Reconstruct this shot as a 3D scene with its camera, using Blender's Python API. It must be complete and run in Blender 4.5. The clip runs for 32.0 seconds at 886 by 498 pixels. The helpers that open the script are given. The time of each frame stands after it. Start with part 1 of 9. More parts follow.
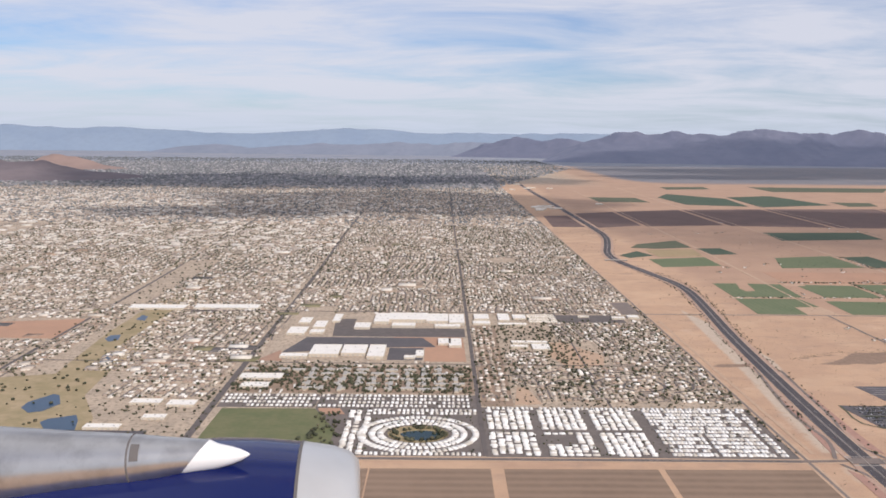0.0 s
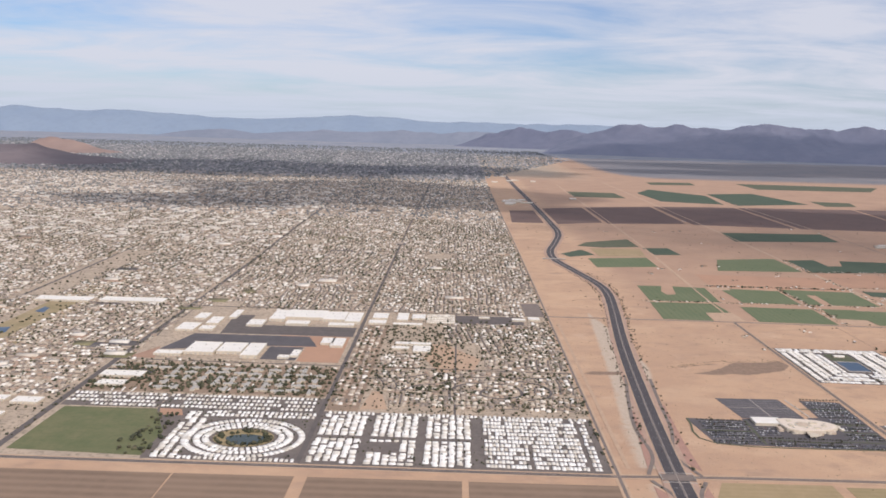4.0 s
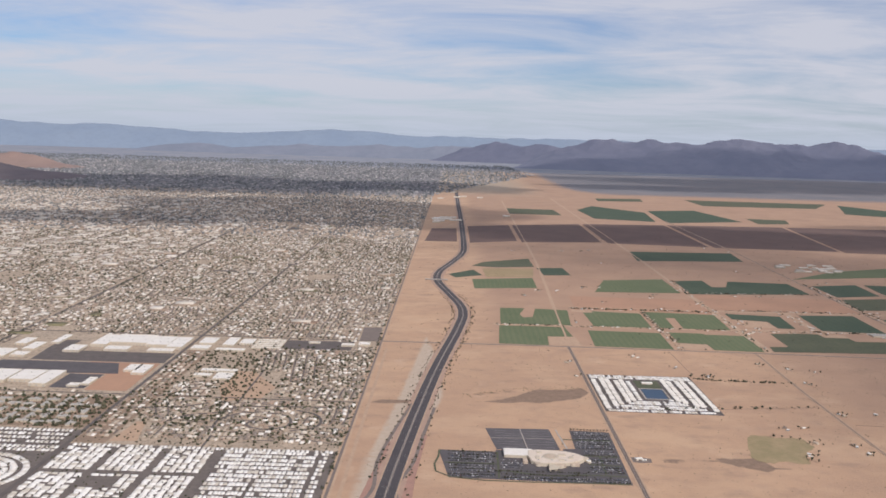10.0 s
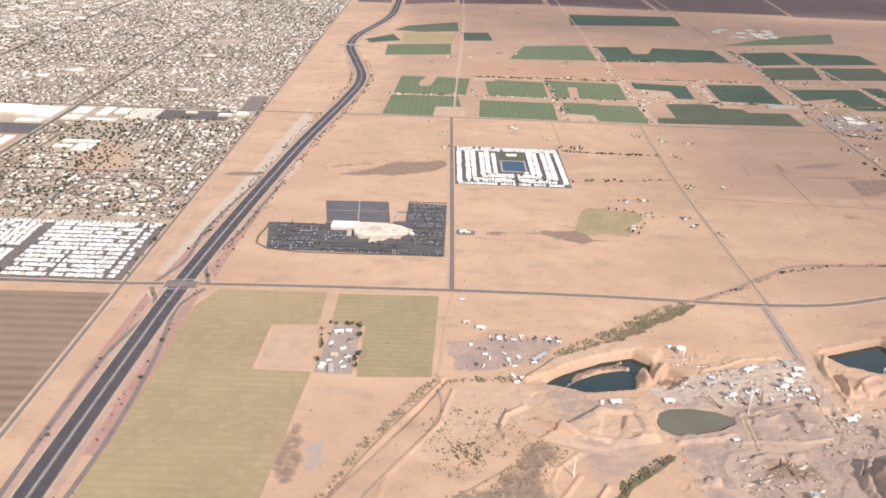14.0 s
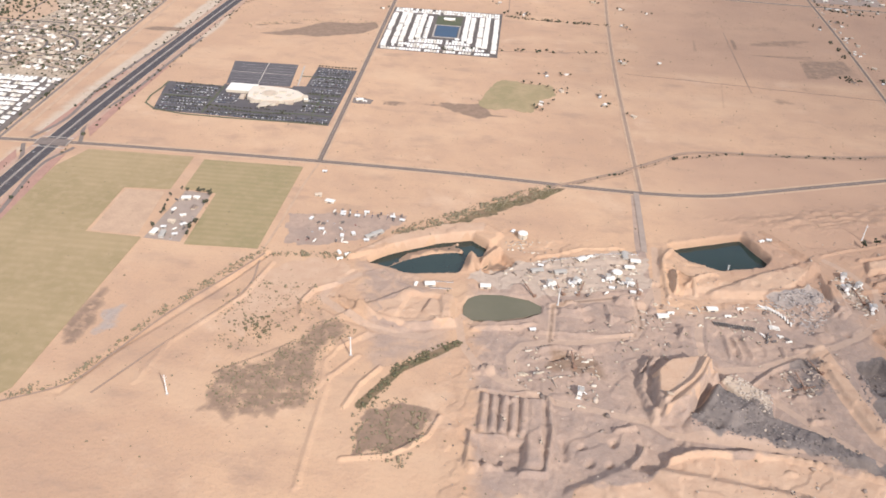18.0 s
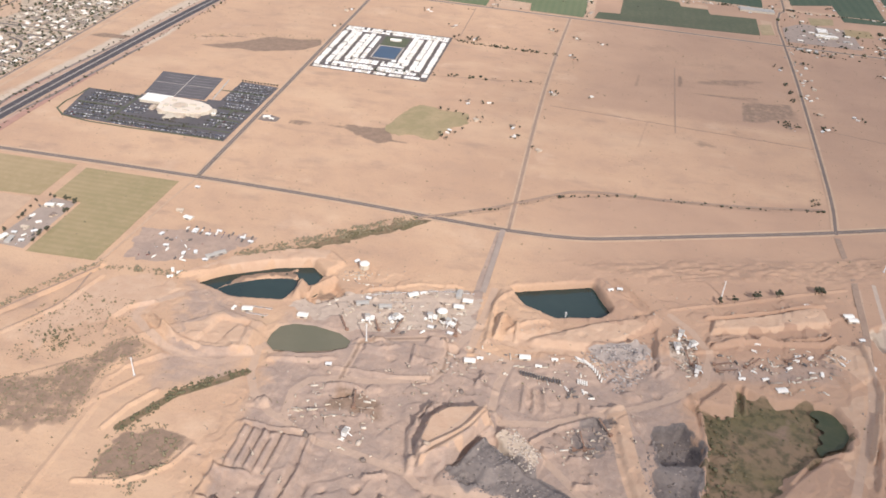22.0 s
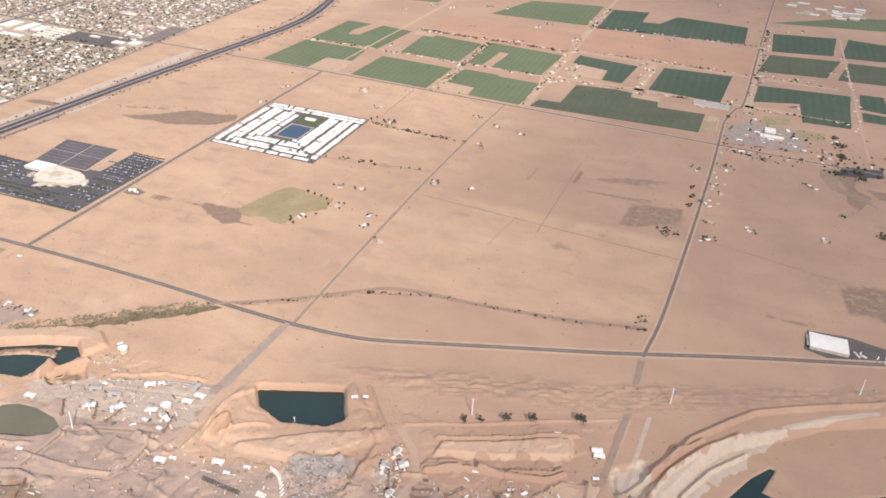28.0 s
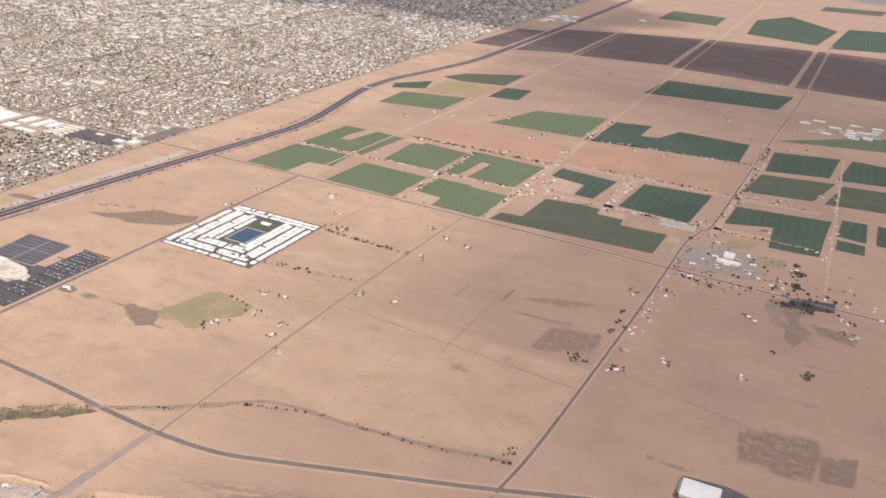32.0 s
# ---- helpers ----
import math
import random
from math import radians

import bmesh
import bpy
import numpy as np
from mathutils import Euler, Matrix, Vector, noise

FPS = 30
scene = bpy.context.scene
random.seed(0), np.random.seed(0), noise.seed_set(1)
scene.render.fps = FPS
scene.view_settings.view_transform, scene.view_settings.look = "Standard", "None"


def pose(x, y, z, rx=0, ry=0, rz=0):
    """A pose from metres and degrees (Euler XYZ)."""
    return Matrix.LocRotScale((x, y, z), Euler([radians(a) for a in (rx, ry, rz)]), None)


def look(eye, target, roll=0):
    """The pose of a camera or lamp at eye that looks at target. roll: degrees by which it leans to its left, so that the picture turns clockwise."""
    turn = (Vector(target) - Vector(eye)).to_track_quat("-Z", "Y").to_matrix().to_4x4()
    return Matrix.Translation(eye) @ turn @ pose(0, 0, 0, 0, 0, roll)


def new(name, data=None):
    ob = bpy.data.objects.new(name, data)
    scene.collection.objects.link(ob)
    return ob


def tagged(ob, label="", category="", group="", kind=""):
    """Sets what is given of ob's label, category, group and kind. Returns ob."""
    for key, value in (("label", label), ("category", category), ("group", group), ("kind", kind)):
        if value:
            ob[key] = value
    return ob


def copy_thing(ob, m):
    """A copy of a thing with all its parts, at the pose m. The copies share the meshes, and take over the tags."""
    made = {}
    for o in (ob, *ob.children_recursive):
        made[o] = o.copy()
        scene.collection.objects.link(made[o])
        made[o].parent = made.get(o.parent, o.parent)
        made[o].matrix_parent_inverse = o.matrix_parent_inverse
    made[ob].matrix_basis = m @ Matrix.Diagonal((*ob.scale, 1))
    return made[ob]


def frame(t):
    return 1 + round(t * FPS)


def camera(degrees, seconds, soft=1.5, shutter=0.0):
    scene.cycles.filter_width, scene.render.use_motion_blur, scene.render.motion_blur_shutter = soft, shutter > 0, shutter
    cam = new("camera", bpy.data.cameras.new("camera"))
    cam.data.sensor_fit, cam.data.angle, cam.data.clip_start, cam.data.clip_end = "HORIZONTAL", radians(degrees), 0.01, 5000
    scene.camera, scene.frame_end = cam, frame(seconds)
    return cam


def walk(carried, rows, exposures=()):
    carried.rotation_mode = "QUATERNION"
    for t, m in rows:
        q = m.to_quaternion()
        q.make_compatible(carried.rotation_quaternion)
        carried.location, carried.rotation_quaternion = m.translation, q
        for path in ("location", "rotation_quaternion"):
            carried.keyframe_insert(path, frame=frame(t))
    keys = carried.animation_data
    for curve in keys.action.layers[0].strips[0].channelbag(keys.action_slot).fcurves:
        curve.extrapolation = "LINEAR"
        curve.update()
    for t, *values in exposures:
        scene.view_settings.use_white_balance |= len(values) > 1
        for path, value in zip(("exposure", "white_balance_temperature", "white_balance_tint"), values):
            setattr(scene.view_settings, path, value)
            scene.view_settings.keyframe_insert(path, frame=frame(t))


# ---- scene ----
import itertools
# One unit here is about 7.7 m of the real valley.
cam = camera(56.01, 32.0, soft=1.7)
# seconds, east, north, up, yaw, pitch, roll
ROWS = [
    (0.0, -0.53, -0.53, 98.50, -0.06, -7.82, 0.51),
    (0.5, 7.36, -0.25, 99.48, 0.68, -8.22, 0.95),
    (1.0, 15.17, 0.06, 100.43, 1.08, -8.42, 1.13),
    (1.5, 22.91, 0.40, 101.33, 1.16, -8.25, 1.10),
    (2.0, 30.59, 0.77, 102.21, 1.13, -8.24, 1.18),
    (2.5, 38.21, 1.15, 103.05, 1.07, -8.25, 1.27),
    (3.0, 45.79, 1.55, 103.86, 0.88, -8.36, 1.53),
    (3.5, 53.33, 1.95, 104.65, 0.86, -8.73, 1.55),
    (5.5, 83.21, 3.52, 107.62, 1.36, -8.27, 1.57),
    (6.0, 90.64, 3.90, 108.32, 1.25, -8.25, 1.64),
    (6.5, 98.05, 4.27, 109.02, 1.05, -8.14, 1.53),
    (7.0, 105.46, 4.64, 109.70, 0.89, -8.17, 1.65),
    (7.5, 112.87, 5.01, 110.37, 0.76, -8.11, 1.62),
    (8.0, 120.27, 5.37, 111.04, 0.74, -8.04, 1.58),
    (8.5, 127.67, 5.73, 111.70, 0.70, -8.04, 1.65),
    (9.0, 135.08, 6.10, 112.35, 0.67, -7.85, 1.59),
    (9.5, 142.50, 6.47, 113.00, 0.63, -7.84, 1.54),
    (10.0, 149.92, 6.86, 113.65, 0.64, -7.77, 1.63),
    (10.5, 157.34, 7.26, 114.29, 0.59, -7.88, 1.69),
    (11.0, 164.78, 7.68, 114.93, 0.40, -8.28, 1.55),
    (11.5, 172.22, 8.13, 115.57, 0.12, -10.61, 1.51),
    (12.0, 179.67, 8.61, 116.21, -0.23, -13.51, 1.70),
    (12.5, 187.13, 9.12, 116.85, -0.39, -16.05, 1.95),
    (13.0, 194.60, 9.68, 117.48, -0.47, -18.61, 1.93),
    (13.5, 202.08, 10.29, 118.12, -0.54, -21.25, 1.98),
    (14.0, 209.56, 10.95, 118.76, -0.53, -23.93, 2.13),
    (14.5, 217.05, 11.66, 119.40, -0.60, -26.78, 2.36),
    (15.0, 224.54, 12.45, 120.04, -0.61, -29.56, 2.91),
    (15.5, 232.04, 13.30, 120.68, -0.11, -31.28, 3.00),
    (17.5, 262.04, 17.53, 123.29, 2.83, -33.79, 2.98),
    (18.0, 269.54, 18.81, 123.96, 3.62, -33.81, 3.04),
    (18.5, 277.03, 20.20, 124.64, 4.04, -33.73, 3.07),
    (19.0, 284.51, 21.69, 125.32, 4.26, -33.48, 3.22),
    (19.5, 291.99, 23.29, 126.02, 4.74, -33.42, 3.21),
    (20.0, 299.45, 25.00, 126.73, 5.39, -33.44, 3.28),
    (20.5, 306.90, 26.82, 127.46, 6.24, -33.44, 3.21),
    (21.0, 314.34, 28.75, 128.20, 7.54, -33.42, 3.52),
    (21.5, 321.76, 30.80, 128.96, 8.45, -32.79, 3.65),
    (22.0, 329.17, 32.97, 129.75, 9.14, -33.30, 4.08),
    (22.5, 336.55, 35.25, 130.56, 9.73, -33.14, 4.04),
    (23.0, 343.92, 37.64, 131.40, 10.52, -33.32, 3.87),
    (23.5, 351.26, 40.15, 132.26, 11.39, -33.33, 3.55),
    (24.0, 358.58, 42.77, 133.17, 12.13, -32.79, 3.59),
    (24.5, 365.88, 45.49, 134.11, 13.42, -31.29, 3.77),
    (25.0, 373.15, 48.32, 135.09, 14.30, -30.67, 3.75),
    (25.5, 380.39, 51.24, 136.12, 15.04, -30.13, 3.60),
    (27.5, 409.11, 63.74, 140.82, 17.40, -30.03, 3.70),
    (28.0, 416.22, 67.01, 142.17, 17.99, -29.72, 3.79),
    (28.5, 423.30, 70.33, 143.59, 18.70, -29.51, 3.79),
    (29.0, 430.36, 73.67, 145.11, 19.38, -29.50, 3.93),
    (29.5, 437.40, 77.03, 146.72, 20.13, -29.81, 4.31),
    (30.0, 444.41, 80.37, 148.43, 20.82, -30.03, 4.54),
    (30.5, 451.40, 83.69, 150.26, 21.57, -29.98, 4.56),
    (31.0, 458.38, 86.97, 152.20, 22.82, -28.55, 4.28),
    (31.5, 465.33, 90.18, 154.28, 23.82, -26.38, 4.02),
    (32.0, 472.27, 93.30, 156.50, 24.59, -24.09, 3.85),
]
walk(cam, [(t, pose(x, y, z, 90 + pitch, 0, yaw) @ pose(0, 0, 0, 0, 0, roll)) for t, x, y, z, yaw, pitch, roll in ROWS],
     [(0, -0.36, 6500, 14), (3, -0.34, 6500, 14), (6, -0.56, 6500, 14), (10, -0.57, 6500, 14), (12, -0.50, 6500, 13), (13, -0.28, 6500, 13), (14, 0.08, 6500, 12), (15, -0.12, 6500, 12), (16.5, -0.03, 6500, 12), (18, 0.04, 6500, 12), (19, 0.04, 6500, 12), (23, -0.04, 6500, 12), (25, -0.02, 6500, 12), (28, 0.05, 6500, 12), (30, 0.05, 6500, 12), (31, 0.03, 6500, 13), (32, -0.12, 6500, 13)])

# ---- sky, sun and clouds' shade ----
SUN_EL, SUN_AZ = 36.0, 146.5          # degrees; azimuth clockwise from north
to_sun = Vector((math.sin(radians(SUN_AZ)) * math.cos(radians(SUN_EL)), math.cos(radians(SUN_AZ)) * math.cos(radians(SUN_EL)), math.sin(radians(SUN_EL))))
sun = new("sun", bpy.data.lights.new("sun", "SUN"))
sun.data.energy, sun.data.angle, sun.data.color = 4.4, radians(0.53), (1.0, 0.945, 0.88)
sun.matrix_world = look((0, 0, 900), Vector((0, 0, 900)) - to_sun)

world = bpy.data.worlds.new("desert_sky")
scene.world = world
world.use_nodes = True
wn, wl = world.node_tree.nodes, world.node_tree.links
wn.clear()
sky = wn.new("ShaderNodeTexSky")
sky.sky_type, sky.sun_disc = "NISHITA", False
sky.sun_elevation, sky.sun_rotation = radians(SUN_EL), radians(SUN_AZ)
sky.air_density, sky.dust_density, sky.ozone_density = 1.0, 0.4, 2.5
gain = wn.new("ShaderNodeMixRGB")
gain.blend_type = "MULTIPLY"
gain.inputs["Fac"].default_value = 1.0
gain.inputs["Color2"].default_value = (0.084, 0.100, 0.130, 1)
wl.new(sky.outputs["Color"], gain.inputs["Color1"])
coord = wn.new("ShaderNodeTexCoord")
# thin high cloud: the direction is spread on a flat layer, so that the streaks crowd towards the horizon
split = wn.new("ShaderNodeSeparateXYZ")
wl.new(coord.outputs["Generated"], split.inputs[0])
lift = wn.new("ShaderNodeMath")
lift.operation = "ADD"
lift.inputs[1].default_value = 0.10
wl.new(split.outputs["Z"], lift.inputs[0])
flat = []
for axis in "XY":
    d = wn.new("ShaderNodeMath")
    d.operation = "DIVIDE"
    wl.new(split.outputs[axis], d.inputs[0])
    wl.new(lift.outputs[0], d.inputs[1])
    flat.append(d)
layer = wn.new("ShaderNodeCombineXYZ")
wl.new(flat[0].outputs[0], layer.inputs["X"])
wl.new(flat[1].outputs[0], layer.inputs["Y"])
stretch = wn.new("ShaderNodeMapping")
stretch.inputs["Rotation"].default_value = (0, 0, 0.25)
stretch.inputs["Scale"].default_value = (0.62, 0.95, 1)
stretch.inputs["Location"].default_value = (2.3, 1.4, 0)
wl.new(layer.outputs[0], stretch.inputs["Vector"])
veil = wn.new("ShaderNodeTexNoise")
veil.inputs["Scale"].default_value, veil.inputs["Detail"].default_value, veil.inputs["Roughness"].default_value = 1.1, 8.0, 0.60
veil.inputs["Distortion"].default_value = 0.5
wl.new(stretch.outputs[0], veil.inputs["Vector"])
cover = wn.new("ShaderNodeValToRGB")
cover.color_ramp.elements[0].position, cover.color_ramp.elements[0].color = 0.27, (0.08, 0.08, 0.08, 1)
cover.color_ramp.elements[1].position, cover.color_ramp.elements[1].color = 0.58, (0.92, 0.92, 0.92, 1)
wl.new(veil.outputs["Fac"], cover.inputs["Fac"])
clouds = wn.new("ShaderNodeMixRGB")
clouds.inputs["Color2"].default_value = (0.88, 0.92, 1.02, 1)
wl.new(cover.outputs["Color"], clouds.inputs["Fac"])
wl.new(gain.outputs[0], clouds.inputs["Color1"])
# pale air near the horizon
low = wn.new("ShaderNodeMapRange")
low.interpolation_type = "SMOOTHSTEP"
low.inputs["From Min"].default_value, low.inputs["From Max"].default_value = -0.02, 0.07
low.inputs["To Min"].default_value, low.inputs["To Max"].default_value = 0.75, 0.0
wl.new(split.outputs["Z"], low.inputs["Value"])
air = wn.new("ShaderNodeMixRGB")
air.inputs["Color2"].default_value = (0.67, 0.80, 0.98, 1)
wl.new(low.outputs["Result"], air.inputs["Fac"])
wl.new(clouds.outputs[0], air.inputs["Color1"])
back = wn.new("ShaderNodeBackground")
back.inputs["Strength"].default_value = 1.0
wl.new(air.outputs[0], back.inputs["Color"])
out = wn.new("ShaderNodeOutputWorld")
wl.new(back.outputs[0], out.inputs["Surface"])


# ---- materials ----
def mat(name, c1, c2, scale=0.3, c3=None, fine=4.0, rough=0.9, bump=0.0, island=None, metal=0.0, stripes=None, mix=0.5):
    """Two colours blended by broad noise, a third by fine noise; island: a list of colours picked at random for each loose piece."""
    m = bpy.data.materials.new(name)
    m.use_nodes = True
    n, l = m.node_tree.nodes, m.node_tree.links
    b = n["Principled BSDF"]
    b.inputs["Roughness"].default_value, b.inputs["Metallic"].default_value = rough, metal
    tc = n.new("ShaderNodeTexCoord")

    def noisy(s, detail, lo, hi):
        t = n.new("ShaderNodeTexNoise")
        t.inputs["Scale"].default_value, t.inputs["Detail"].default_value, t.inputs["Roughness"].default_value = s, detail, 0.62
        l.new(tc.outputs["Object"], t.inputs["Vector"])
        r = n.new("ShaderNodeMapRange")
        r.inputs["From Min"].default_value, r.inputs["From Max"].default_value = lo, hi
        l.new(t.outputs["Fac"], r.inputs["Value"])
        return r.outputs["Result"]

    def blend(fac, a, c, kind="MIX"):
        x = n.new("ShaderNodeMixRGB")
        x.blend_type = kind
        for value, slot in ((fac, "Fac"), (a, "Color1"), (c, "Color2")):
            if hasattr(value, "is_linked"):
                l.new(value, x.inputs[slot])
            else:
                x.inputs[slot].default_value = value if slot == "Fac" else (*value, 1)
        return x.outputs["Color"]

    if island:
        g = n.new("ShaderNodeNewGeometry")
        ramp = n.new("ShaderNodeValToRGB")
        ramp.color_ramp.interpolation = "CONSTANT"
        e = ramp.color_ramp.elements
        while len(e) < len(island):
            e.new(1.0)
        for k, c in enumerate(island):
            e[k].position, e[k].color = k / len(island), (*c, 1)
        l.new(g.outputs["Random Per Island"], ramp.inputs["Fac"])
        colour = blend(noisy(scale, 5, 0.35, 0.7), ramp.outputs["Color"], c2, "MULTIPLY")
    else:
        colour = blend(noisy(scale, 6, 0.38, 0.64), c1, c2)
    if c3:
        f = noisy(fine, 4, 0.45, 0.72)
        s = n.new("ShaderNodeMath")
        s.operation = "MULTIPLY"
        s.inputs[1].default_value = mix
        l.new(f, s.inputs[0])
        colour = blend(s.outputs[0], colour, c3)
    if stripes:
        axis, period, dark, depth = stripes
        w = n.new("ShaderNodeTexWave")
        w.bands_direction = axis
        w.inputs["Scale"].default_value = 0.314 / period
        w.inputs["Distortion"].default_value, w.inputs["Detail"].default_value, w.inputs["Detail Scale"].default_value = 1.2, 3.0, 0.4
        l.new(tc.outputs["Object"], w.inputs["Vector"])
        s = n.new("ShaderNodeMath")
        s.operation = "MULTIPLY"
        s.inputs[1].default_value = depth
        l.new(w.outputs["Fac"], s.inputs[0])
        colour = blend(s.outputs[0], colour, dark)
    l.new(colour, b.inputs["Base Color"])
    if bump:
        bp = n.new("ShaderNodeBump")
        bp.inputs["Strength"].default_value, bp.inputs["Distance"].default_value = bump, 0.15
        l.new(noisy(fine, 5, 0.2, 0.8), bp.inputs["Height"])
        l.new(bp.outputs[0], b.inputs["Normal"])
    return m


RURAL = mat("sun_bleached_asphalt", (0.17, 0.13, 0.11), (0.205, 0.158, 0.133), 0.15, (0.14, 0.11, 0.094), 1.5, 0.9)
DARK_LOT = mat("dark_asphalt", (0.088, 0.08, 0.085), (0.112, 0.10, 0.104), 0.15, (0.135, 0.12, 0.12), 0.8, 0.85)
ASPHALT = mat("asphalt", (0.112, 0.094, 0.087), (0.148, 0.125, 0.114), 0.25, (0.088, 0.075, 0.071), 3.0, 0.85)
OLD_ASPHALT = mat("worn_asphalt", (0.215, 0.172, 0.148), (0.165, 0.135, 0.12), 0.3, (0.27, 0.215, 0.18), 2.0, 0.9)
LANE_ASPHALT = mat("lane_asphalt", (0.165, 0.138, 0.122), (0.13, 0.11, 0.10), 0.12, (0.24, 0.20, 0.17), 0.6, 0.9)
FREEWAY = mat("freeway_asphalt", (0.066, 0.058, 0.062), (0.086, 0.075, 0.078), 0.12, (0.055, 0.05, 0.053), 1.5, 0.85)
FADED_LINE = mat("faded_lane_paint", (0.42, 0.39, 0.38), (0.34, 0.32, 0.31), 0.8, None, 3.0, 0.8)
PALE_ROAD = mat("pale_worn_road", (0.36, 0.285, 0.235), (0.30, 0.238, 0.2), 0.3, (0.41, 0.32, 0.26), 2.0, 0.9)
BROWN_ROAD = mat("brown_dirt_road", (0.33, 0.232, 0.172), (0.27, 0.19, 0.145), 0.25, (0.40, 0.28, 0.2), 1.5, 0.95)
CONCRETE = mat("pale_concrete", (0.46, 0.41, 0.36), (0.36, 0.32, 0.28), 0.6, (0.55, 0.5, 0.44), 3.0, 0.85)
DIRT_ROAD = mat("dirt_road", (0.52, 0.36, 0.245), (0.45, 0.31, 0.215), 0.3, (0.38, 0.26, 0.18), 2.0, 0.95)
SHOULDER = mat("sandy_shoulder", (0.54, 0.375, 0.255), (0.46, 0.32, 0.22), 0.2, (0.36, 0.26, 0.19), 1.5, 0.95, 0.3)
PINK_VERGE = mat("pinkish_gravel_verge", (0.46, 0.31, 0.235), (0.40, 0.27, 0.205), 0.15, (0.33, 0.23, 0.175), 1.2, 0.95)
RED_GRAVEL = mat("red_landscape_gravel", (0.43, 0.245, 0.19), (0.36, 0.21, 0.165), 0.3, (0.30, 0.2, 0.15), 2.5, 0.95)
WHITE_ROOF = mat("white_roof", (0.86, 0.82, 0.75), (0.79, 0.75, 0.68), 0.3, (0.68, 0.64, 0.57), 1.5, 0.6)
CREAM_WALL = mat("cream_wall", (0.60, 0.52, 0.41), (0.53, 0.46, 0.36), 0.5, (0.46, 0.4, 0.32), 2.0, 0.85)
TAN_ROOF = mat("tan_roof", (0.58, 0.47, 0.36), (0.50, 0.40, 0.31), 0.5, (0.43, 0.35, 0.27), 2.0, 0.85)
BROWN_ROOF = mat("brown_roof", (0.26, 0.19, 0.15), (0.2, 0.15, 0.12), 0.8, (0.3, 0.23, 0.18), 3.0, 0.85)
GREY_METAL = mat("grey_sheet_metal", (0.46, 0.43, 0.385), (0.38, 0.355, 0.32), 0.5, (0.30, 0.28, 0.255), 2.5, 0.6)
PALE_STEEL = mat("pale_galvanised_steel", (0.80, 0.79, 0.76), (0.72, 0.71, 0.69), 1.0, None, 3.0, 0.45, metal=0.1)
DARK_STEEL = mat("dark_machinery", (0.11, 0.10, 0.095), (0.16, 0.14, 0.13), 1.0, (0.22, 0.19, 0.17), 4.0, 0.7)
RUST = mat("rusty_steel", (0.22, 0.13, 0.09), (0.3, 0.18, 0.12), 1.0, (0.16, 0.1, 0.08), 4.0, 0.85)
GLASS_DARK = mat("dark_glass", (0.03, 0.035, 0.04), (0.05, 0.055, 0.06), 1.0, None, 3.0, 0.15)
TRUNK = mat("bark", (0.16, 0.115, 0.08), (0.11, 0.08, 0.06), 2.0, None, 3.0, 0.95)
LEAVES = mat("desert_tree_leaves", (0.085, 0.092, 0.05), (0.12, 0.115, 0.065), 0.6, (0.055, 0.062, 0.036), 5.0, 0.9, island=[(0.078, 0.085, 0.05), (0.10, 0.098, 0.058), (0.065, 0.074, 0.045), (0.12, 0.108, 0.07)])
CITY_LEAVES = mat("garden_tree_leaves", (0.12, 0.122, 0.068), (0.15, 0.145, 0.085), 0.6, None, 5.0, 0.9, island=[(0.092, 0.098, 0.054), (0.12, 0.115, 0.066), (0.072, 0.079, 0.046), (0.15, 0.135, 0.082)])
SCRUB = mat("grey_green_scrub", (0.215, 0.18, 0.11), (0.27, 0.215, 0.14), 0.6, (0.15, 0.135, 0.08), 4.0, 0.95)
